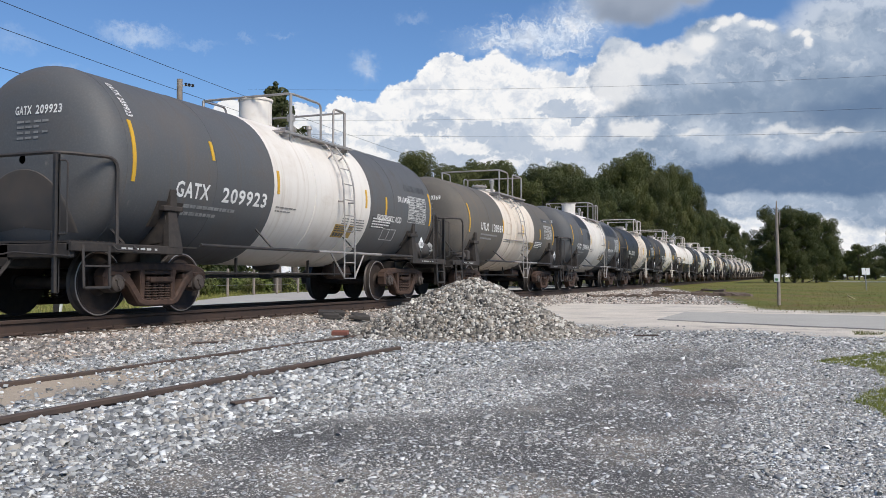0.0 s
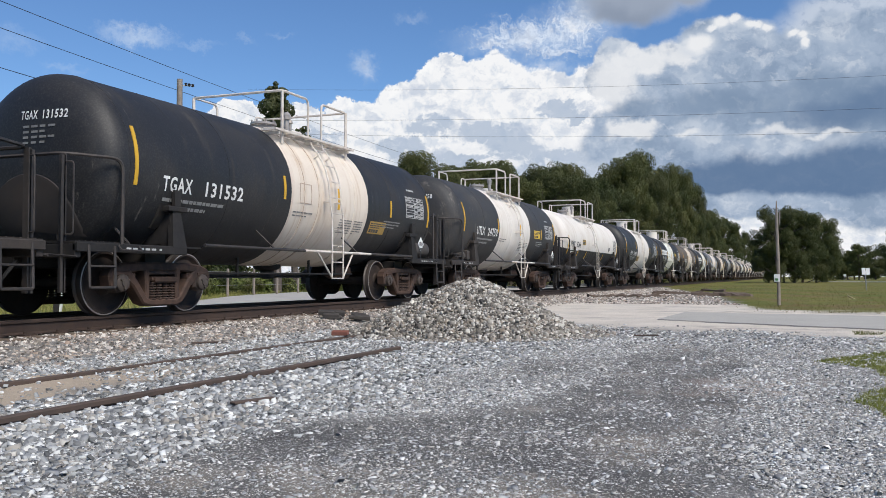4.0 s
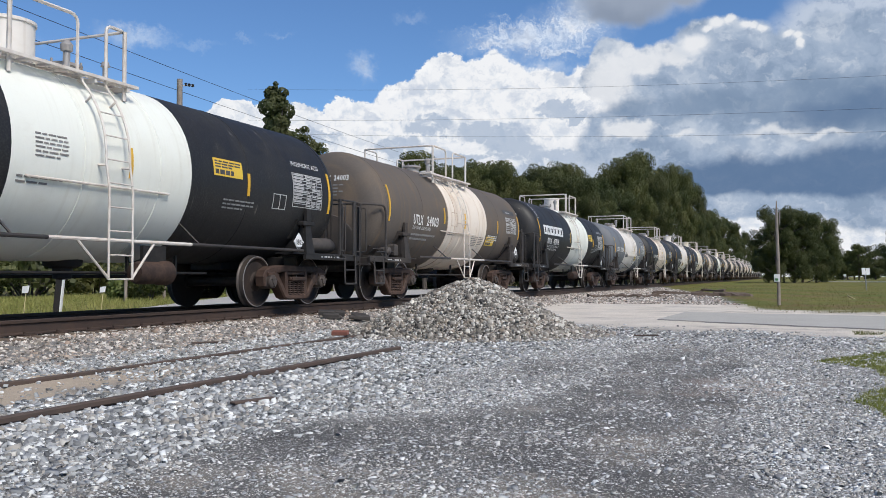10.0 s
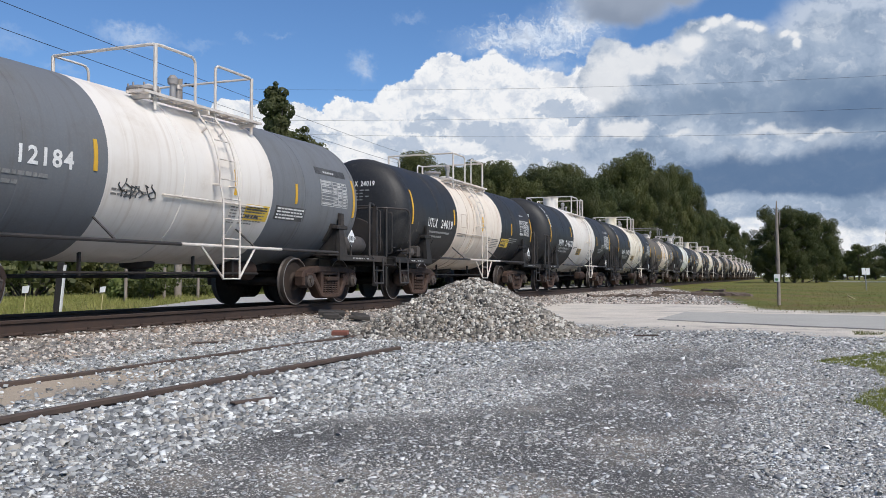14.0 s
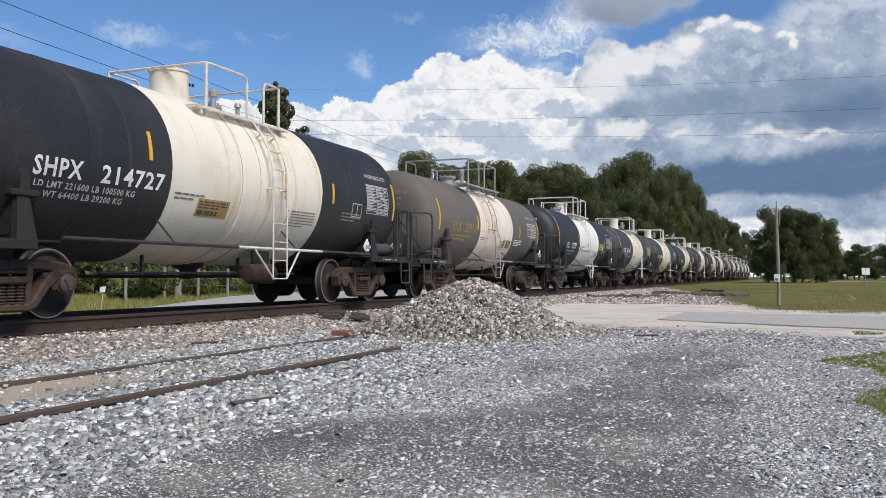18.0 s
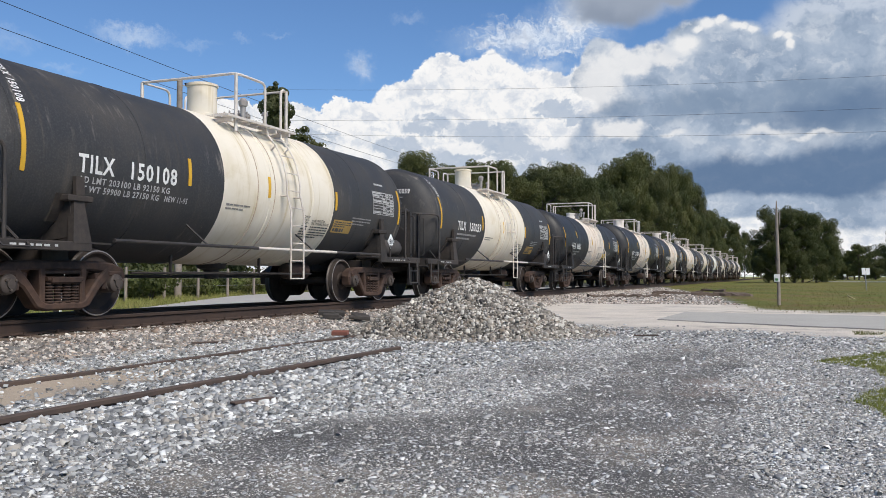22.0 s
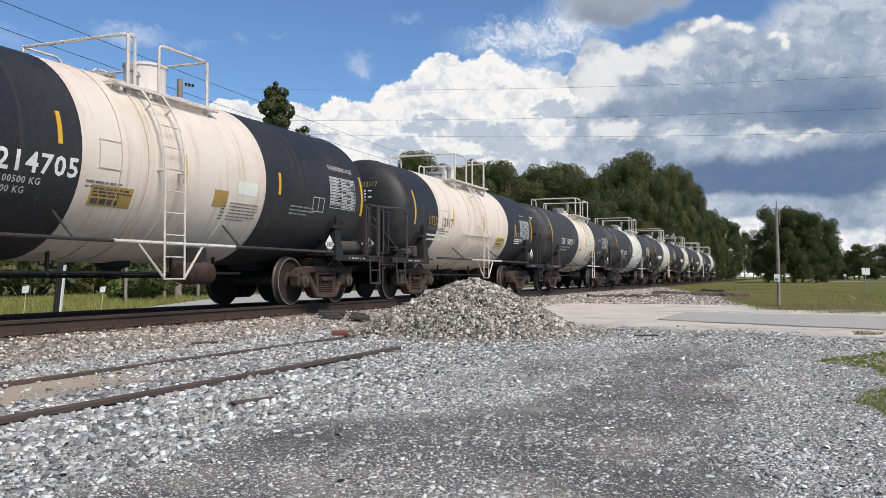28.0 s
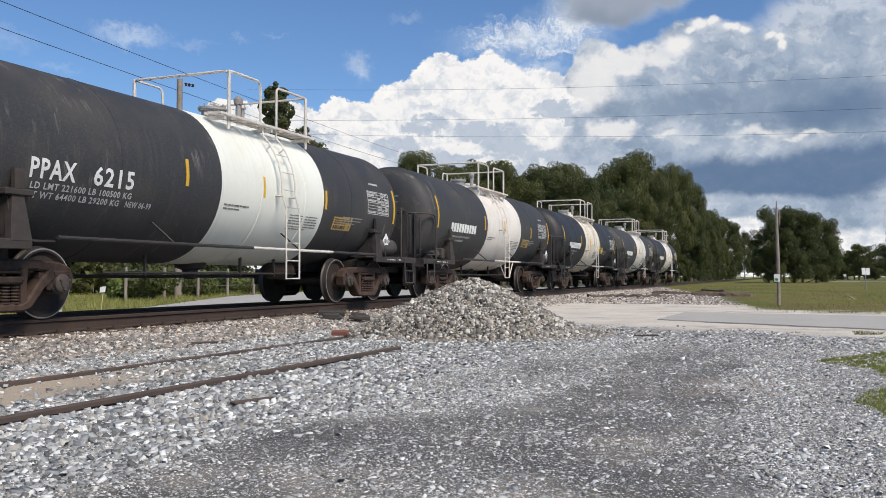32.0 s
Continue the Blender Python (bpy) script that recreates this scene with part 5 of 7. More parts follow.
def under_gear(car, spec):
    """Bottom outlet, brake cylinder, rods and pipes under the tank."""
    FR = M[spec["frame"]]
    s = Shape().lathe([(0.30, 0.85), (0.26, 0.70), (0.14, 0.66), (0.13, 0.52), (0.06, 0.50)], 14, "z", (0, 0.1, 0))
    part("bottom_outlet", s, FR, car, "", True)
    s = Shape().tube([(0.55, -2.6, 0.60), (0.55, 2.7, 0.60)], 0.022, 6)
    s.tube([(-0.4, -2.8, 0.55), (-0.4, 2.8, 0.55)], 0.03, 6)
    part("brake_rod", s, FR, car)
    for y in (-1.7, 0.8, 1.9):
        part("pipe_hanger", Shape().box(0.53, 0.57, y - 0.02, y + 0.02, 0.56, 0.98), FR, car)
    at = (0.95, 0.9, 0.60) if spec["rail"] != "hoop" else (0.35, 2.4, 0.66)
    s = Shape().lathe([(0.03, -0.42), (0.14, -0.40), (0.17, -0.32), (0.17, 0.1), (0.185, 0.12), (0.185, 0.3), (0.12, 0.36), (0.04, 0.38)], 16, "y", at)
    part("cylinder_bracket", Shape().box(at[0] - 0.03, at[0] + 0.03, at[1] - 0.25, at[1] + 0.25, at[2] + 0.14, 1.0), FR, car)
    part("brake_cylinder", s, M["truck"], car, "", True)


def data_panel(y, a1, wide, rows):
    """A ruled table of test dates: frame, rules and entries."""
    s, deg = Shape(), math.degrees(0.062 / RAD)
    a0 = a1 - rows * deg
    t = math.degrees(0.012 / RAD)
    cols = [0, 0.46, 0.64, 0.82, 1.0]
    for r in range(rows + 1):
        patch(y, y + wide, a1 - r * deg - t, a1 - r * deg, 0.005, s)
    for q in cols:
        patch(y + wide * q - 0.006, y + wide * q + 0.006, a0, a1, 0.0055, s)
    rng = random.Random(rows * 7 + int(wide * 50))
    for r in range(rows):
        for i in range(4):
            g0, g1 = y + wide * cols[i] + 0.02, y + wide * cols[i + 1] - 0.02
            if rng.random() < 0.85:
                patch(g0, g0 + (g1 - g0) * rng.uniform(0.6, 1.0), a1 - r * deg - deg * 0.72, a1 - r * deg - deg * 0.30, 0.0055, s)
    return s


def block_word(y, ang, high, n, shape=None, gap=0.22):
    """A word shown as one block to each letter."""
    s = shape or Shape()
    deg = math.degrees(high / RAD)
    for i in range(n):
        patch(y + i * high * 0.86, y + i * high * 0.86 + high * (0.86 - gap), ang, ang + deg, 0.006, s)
    return s


def logo_word(y, ang, high, wide):
    """The big emblem: six heavy rectangular frames in a row."""
    s = Shape()
    w, deg, t, ta = wide / 6, math.degrees(high / RAD), wide / 6 * 0.25, math.degrees(high * 0.24 / RAD)
    for i in range(6):
        p, q = y + i * w, y + i * w + w * 0.90
        for a, b in ((p, p + t), (q - t, q)):
            patch(a, b, ang, ang + deg, 0.006, s)
        for a in (ang, ang + deg - ta):
            patch(p, q, a, a + ta, 0.0065, s)
    return s


def mark_text(spec):
    return spec["code"] + " " + spec["num"]


def tank_car(spec):
    """One tank car with all its parts; its origin lies on the rails' level under its middle."""
    global RAD, ZC
    RAD, ZC = spec["r"], spec["r"] + 0.76
    rng = random.Random(spec["seed"])
    tc = spec["tc"]
    L = tc / 2 + 1.02 - spec.get("cut", 0.0)                     # half of the straight shell
    car = thing("tank_car", spec["label"], "tank car", "cars of the freight train")
    b0, b1 = spec["band"][0] - tc / 2, spec["band"][1] - tc / 2
    dark, light = M[spec["dark"]], M[spec["light"]]
    if spec.get("split"):
        part("tank_upper_half", shell_piece(-L, L, -16, 196, 0), light, car, "white upper half", True)
        part("tank_lower_half", shell_piece(-L, L, 196, 344, 0), dark, car, "black lower half", True)
        for d in (-1, 1):
            for a0, a1, m, nm in ((-16, 196, light, "upper_end"), (196, 344, dark, "lower_end")):
                sh, rings = Shape(), []
                for t in (radians(q) for q in (90, 86, 80, 72, 63, 53, 42, 30, 18, 9, 4, 0.3)):
                    rr, yy = RAD * math.sin(t) ** KNEE, d * (L + HEAD * math.cos(t))
                    ring = [(rr * math.cos(radians(a0 + (a1 - a0) * j / 40)), yy, ZC + rr * math.sin(radians(a0 + (a1 - a0) * j / 40))) for j in range(41)]
                    rings.append(ring)
                part("tank_" + nm, sh.loft(rings, False, False), m, car, "", True)
    else:
        part("tank_section", shell_piece(-L, b0, front=-1), dark, car, spec["dark_label"], True)
        part("centre_band", shell_piece(b0, b1), light, car, spec["light_label"], True)
        part("tank_section", shell_piece(b1, L, front=1), dark, car, spec["dark_label"], True)
    c = spec["lad"] - tc / 2
    for y in ((-L + 0.02, L - 0.06) if not spec.get("split") else (-L + 0.02, L - 0.06, c - 1.35, c - 1.0, c - 0.55, c + 0.95)):
        seam = ring_band(y, 0.05, 0.012, 196, 344) if spec.get("split") else ring_band(y, 0.035, 0.006)
        part("weld_seam", seam, dark, car, "", True)
    if not spec.get("split"):
        for y in (b0 + 0.62 * (b1 - b0) - 0.9, b0 + 0.62 * (b1 - b0) + 0.55):
            part("shell_collar", ring_band(y, 0.10, 0.010), light, car, "", True)
        if spec["light"] in ("rosy", "cream"):
            for y in (c - 0.95, c - 0.42):
                part("weld_line", ring_band(y, 0.014, 0.013), M["seam"], car, "rust-dark weld line", True)
        if spec["light"] == "rosy":
            plate = Shape()
            for u0, u1, e0, e1 in ((b0 + 0.3, b0 + 0.72, 7.4, 8.0), (b0 + 0.3, b0 + 0.72, -8.0, -7.4), (b0 + 0.3, b0 + 0.314, -7.4, 7.4), (b0 + 0.706, b0 + 0.72, -7.4, 7.4)):
                patch(u0, u1, e0, e1, 0.006, plate)
            part("access_plate", plate, M["seam"], car, "outline of a welded access plate")
        for y in (-L + (b0 + L) * 0.55, b1 + (L - b1) * 0.35):
            part("shell_collar", ring_band(y, 0.04, 0.006), dark, car, "", True)
    for y in (-tc / 2, tc / 2):
        truck(car, y)
    end_gear(car, -tc / 2, -1, spec, rng)
    end_gear(car, tc / 2, 1, spec, rng)
    top_gear(car, c, spec, rng)
    side_pipe(car, c, tc / 2 - 0.45, spec)
    under_gear(car, spec)
    # reflector strips: place along the car, foot and head in degrees
    first = -L - 0.02 if spec["rail"] == "cage" or spec.get("split") else -L + 0.12
    ny = spec["name"][0] - tc / 2
    after = ny + spec["name"][3]
    third = b1 + 0.75
    if spec.get("sticker") and abs(spec["sticker"][0] - tc / 2 + spec["sticker"][2] / 2 - third) < spec["sticker"][2] / 2 + 0.1:
        third = spec["sticker"][0] - tc / 2 + spec["sticker"][2] + 0.14
    if spec.get("split"):
        strips = [(first, -26, 8), (-L + 1.9, -33, -18), (c - 1.2, -33, -18), (c + 2.6, -33, -18), (L - 0.10, -28, 4)]
    elif spec["code"] == "GATX" and spec["top"] == TOP_DRUM:
        strips = [(first, -12, 24), (ny + 0.85, 9, 22), (b0 + 0.10, -6, 11), (b1 - 0.24, -6, 10), (b1 + 0.75, -9, 7), (L - 0.10, -14, 20)]
    elif spec["code"] == "GATX":
        strips = [(first, -12, 24), (ny + 0.9, 8, 21), (b0 + 0.75, -2, 15), (b1 - 0.02, -4, 13), (b1 + 1.35, -4, 10), (L - 0.10, -14, 20)]
    elif spec["code"] in ("TILX", "PPAX"):
        strips = [(first, -12, 24), (max(after + 0.12, b0 - 0.9), -7, 11), (c - 0.62, -7, 9), (b1 + 0.05, -9, 7), (L - 0.10, -14, 20)]
    elif spec["code"] == "SHPX":
        strips = [(first, -12, 24), (min(b0 - 0.35, after - 0.35), 1, 18), (c + 0.36, -9, 9), (b1 + 0.40, -7, 9), (L - 0.10, -14, 20)]
    else:
        strips = [(first, -12, 24), (max(b0 - 0.26, after + 0.03), -7, 11), (c + 0.36, -9, 9), (third, -9, 7), (L - 0.10, -14, 20)]
    for y, a0, a1 in strips:
        part("reflector_strip", patch(y, y + 0.066, a0, a1, 0.011), M["tape"], car, "yellow reflective strip")
    ink = M[spec["ink"]]
    ym = spec["name"][0] - tc / 2
    an, hi, wide = spec["name"][1:4]
    if spec["num"]:
        chars = len(mark_text(spec))
        w1, w2 = wide * 3.7 / chars, wide * (len(spec["num"]) - 0.2) / chars
        part("owner_mark", side_text(spec["code"], ym, an, hi, w1), M[spec.get("mark_ink", spec["ink"])], car, "stencilled owner mark")
        part("car_number", side_text(spec["num"], ym + wide - w2, an, hi, w2), ink, car, "stencilled car number")
        part("end_mark", head_text(spec["code"], -0.15, ZC + 0.62, 0.12, L, 0.30), M[spec.get("mark_ink", spec["ink"])], car)
        part("end_number", head_text(spec["num"], 0.22, ZC + 0.62, 0.12, L, 0.072 * len(spec["num"])), M[spec.get("mark_ink", spec["ink"])], car)
    else:
        part("car_number", block_word(ym, an, hi, 10), ink, car)["kind"] = "stuff"
    if spec.get("slogan"):
        part("slogan", side_text(spec["slogan"], ym, an - 5.5, 0.085, 1.15), M["ink_worn"] if spec["ink"] == "ink_black" else M["ink_pale"], car, "small stencilled words")
    if spec.get("logo"):
        part("emblem", logo_word(ym - 0.5, an + 14, 0.35, 2.9), M["ink_white"], car, "white block emblem")
    if spec.get("down"):
        part("shoulder_number", down_text(mark_text(spec), -L + (0.0 if spec["code"] == "SHPX" else 0.16), 51 if spec["code"] == "SHPX" else 54, 0.165 if spec["code"] == "SHPX" else 0.12, 0.98 if spec["code"] == "SHPX" else 0.66, -L), ink, car)
    faint = M["ink_faint"] if spec["ink"] != "ink_black" else M["ink_white"]
    fine = M[spec.get("fine", "ink_white")]
    if spec.get("weights"):
        for n, line in enumerate(spec.get("lines", ("LD LMT 221600 LB 100500 KG", "LT WT 64400 LB 29200 KG"))):
            part("weight_line", side_text(line, ym + 0.05, an - 6.0 - n * 5.2, 0.085, (1.75, 1.55)[n]), M["ink_pale"], car)
        if spec.get("date"):
            part("build_date", side_text(spec["date"], ym + 1.72, an - 11.2, 0.085, 0.52), M["ink_pale"], car)
    else:
        part("weight_print", text_bars(ym + 0.05, an - (10.0 if spec.get("slogan") else 4.5), 1.5, 2, 5.0, 2.2, rng), faint if spec["ink"] != "ink_gold" else M["ink_gold"], car)
    hb = Shape()
    for r in range(4):
        for i in range(4 - r % 2):
            x0 = -0.10 + i * 0.15
            z = ZC + 0.50 - r * 0.075
            e = rng.uniform(0.08, 0.125)
            hb.add([on_head(x0 + u, z + w, L) for u, w in ((0, 0), (e, 0), (e, 0.032), (0, 0.032))], [(0, 1, 2, 3)])
    part("end_print", hb, faint, car)["kind"] = "stuff"
    # data table, load name, notices, emergency sticker
    ty = L - 1.30
    if spec.get("split"):
        part("data_table", data_panel(ty + 0.25, 14, 0.85, 9), M["ink_faint"], car, "faint ruled data table")
        part("notice_print", text_bars(L - 2.3, -3.5, 0.35, 4, 2.4, 1.6, rng), M["ink_black"], car)
        part("emergency_sticker", patch(c - 2.15, c - 1.5, -5.5, 5, 0.004), M["ochre"], car, "weathered tan sticker")
        part("sticker_print", text_bars(c - 2.1, 3.5, 0.55, 3, 3.2, 1.3, rng, text_bars(c - 2.1, -1.5, 0.55, 1, 3, 2.6, rng)), M["ink_black"], car)
    else:
        part("data_table", data_panel(ty - 0.10, spec["table"] - 3, 1.04, 10 if spec["rail"] == "cage" or spec.get("box") else 8), M["ink_pale"], car, "white ruled data table")
        if spec.get("load"):
            part("load_name", side_text("PHOSPHORIC ACID", ty - spec["load"][0], spec["load"][1], 0.095 if spec["load"][2] < 1.2 else 0.135, spec["load"][2]), M["ink_pale"] if spec["load"][2] < 1.2 else fine, car, "white stencilled words")
        if spec.get("words") == "caution":
            for n, line in enumerate(("CAUTION:", "DO NOT MAKE ACID CONNECTION", "BEFORE VENTING TO RELEASE PRESSURE")):
                part("notice_line", side_text(line, b1 - 1.05, -18.5 - n * 2.6, 0.046, (0.30, 0.80, 0.98)[n]), M["ink_black"], car)
            part("notice_print", text_bars(b1 - 1.05, -25.4, 0.98, 5, 2.4, 1.0, rng), M["ink_black"], car)
        else:
            at = (c - 1.25, 8, 0.55) if spec.get("logo") else (b1 - 1.15, -17, 1.0)
            part("notice_print", text_bars(at[0], at[1], at[2], 6, 2.3, 0.9, rng), M["ink_worn"], car)
        if spec.get("words") == "consult":
            part("notice_line", side_text("CONSULT OWNER BEFORE", b0 + 0.08, -12.0, 0.062, 0.85), M["ink_black"], car)
            part("notice_line", side_text("REPAIRING TANK", b0 + 0.08, -15.6, 0.062, 0.58), M["ink_black"], car)
        else:
            part("notice_print", text_bars(b0 + 0.12, -15, 0.7, 2, 2.8, 1.1, rng), M["ink_worn"], car)
        if spec.get("lining"):
            pn = part("lining_panel", patch(b1 + 0.15, b1 + 1.15, -23, -12, 0.003), M["ink_black"], car, "black painted notice panel")
            part("panel_print", text_bars(b1 + 0.2, -13.2, 0.9, 4, 2.5, 1.2, rng), fine, pn)
            part("load_panel", patch(ty - 0.2, ty + 1.0, spec["table"] + 2.0, spec["table"] + 8.5, 0.003), M["ink_black"], car)
        else:
            part("inspection_print", text_bars(b1 + 0.85, -13, 0.85, 3, 2.8, 1.1, rng), faint, car)
        if not spec.get("load"):
            part("load_print", text_bars(ty + 0.1, spec["table"] + 5.5, 0.6, 1, 3, 1.8, rng), M["ink_pale"], car)
        bx = Shape()
        drop, t = spec.get("drop", 0.0), 0.014
        y0, y1 = ty - 0.75 + 0.030 * drop, ty - 0.33 + 0.016 * drop
        for u0, u1, a0, a1 in ((y0, y1, -4.6, -4.0), (y0, y1, -15.6, -15.0), (y0, y0 + t, -15.5, -4.1), (y1 - t, y1, -15.5, -4.1), ((y0 + y1) / 2, (y0 + y1) / 2 + t, -15.5, -4.1)):
            patch(u0, u1, a0 + drop, a1 + drop, 0.005, bx)
        if spec["rail"] == "cage" or spec.get("box"):
            part("stencil_box", bx, M["ink_pale"], car)
        if spec.get("sticker"):
            y, a, w, mat = spec["sticker"]
            y -= tc / 2
            part("emergency_sticker", patch(y, y + w, a - 12.0, a, 0.0045), M[mat], car, "yellow emergency sticker")
            part("sticker_print", text_bars(y + 0.04, a - 1.4, w - 0.08, 3, 1.9, 1.1, rng, text_bars(y + 0.04, a - 7.6, w - 0.08, 1, 2.4, 3.2, rng)), M["ink_black"], car)
    if spec.get("shop"):
        part("shop_mark", side_text(spec["shop"], 7.85 - tc / 2, 5.3, 0.125, 0.66), M["ink_white"], car, "white stencilled letters")
    if spec.get("bar"):
        bar = Shape().tube([on_shell(c - 1.35, -15, -0.01), on_shell(c - 1.35, -15, 0.035), on_shell(c + 1.2, -15, 0.035), on_shell(c + 1.2, -15, -0.01)], 0.016, 6)
        part("grab_bar", bar, M[spec["pipe"]], car, "", True)
    if spec.get("scrawl"):
        y0 = spec["scrawl"] - tc / 2
        for n in range(9):
            u, a = y0 + n * 0.085, -19 + rng.uniform(-1, 3)
            pts = []
            for q in range(5):
                pts.append(on_shell(u + rng.uniform(-0.05, 0.09), a + q * rng.uniform(1.2, 2.6) - 1, 0.004))
            part("scrawl", Shape().tube(pts, 0.011, 4), M["ink_black"], car)
    for extra in spec.get("extras", ()):
        y0, y1, a0, a1, mat, nm, lab = extra
        part(nm, patch(y0 - tc / 2, y1 - tc / 2, a0, a1, 0.004), M[mat], car, lab)
    return car


# ---- the train, car by car ----
BASE = dict(frame="frame_dusty", rail="hoop", big_air=True, pipe="pipe_white", top=(-1.2, 1.3, 0.75, 0.20, 3.60), dome_mat="white", strut=True, lightrail=(-1.2, 1.5), dark="black", light="white",
            dark_label="black painted tank shell", light_label="white painted centre band", ink="ink_white", down=False, table=18, name=(0.1, -14, 0.235, 1.9), load=None)


def spec(lead, code, num, label, band, lad, **kw):
    s = dict(BASE)
    s.update(lead=lead, code=code, num=num, label=label, band=band, lad=lad)
    s.update(kw)
    return s


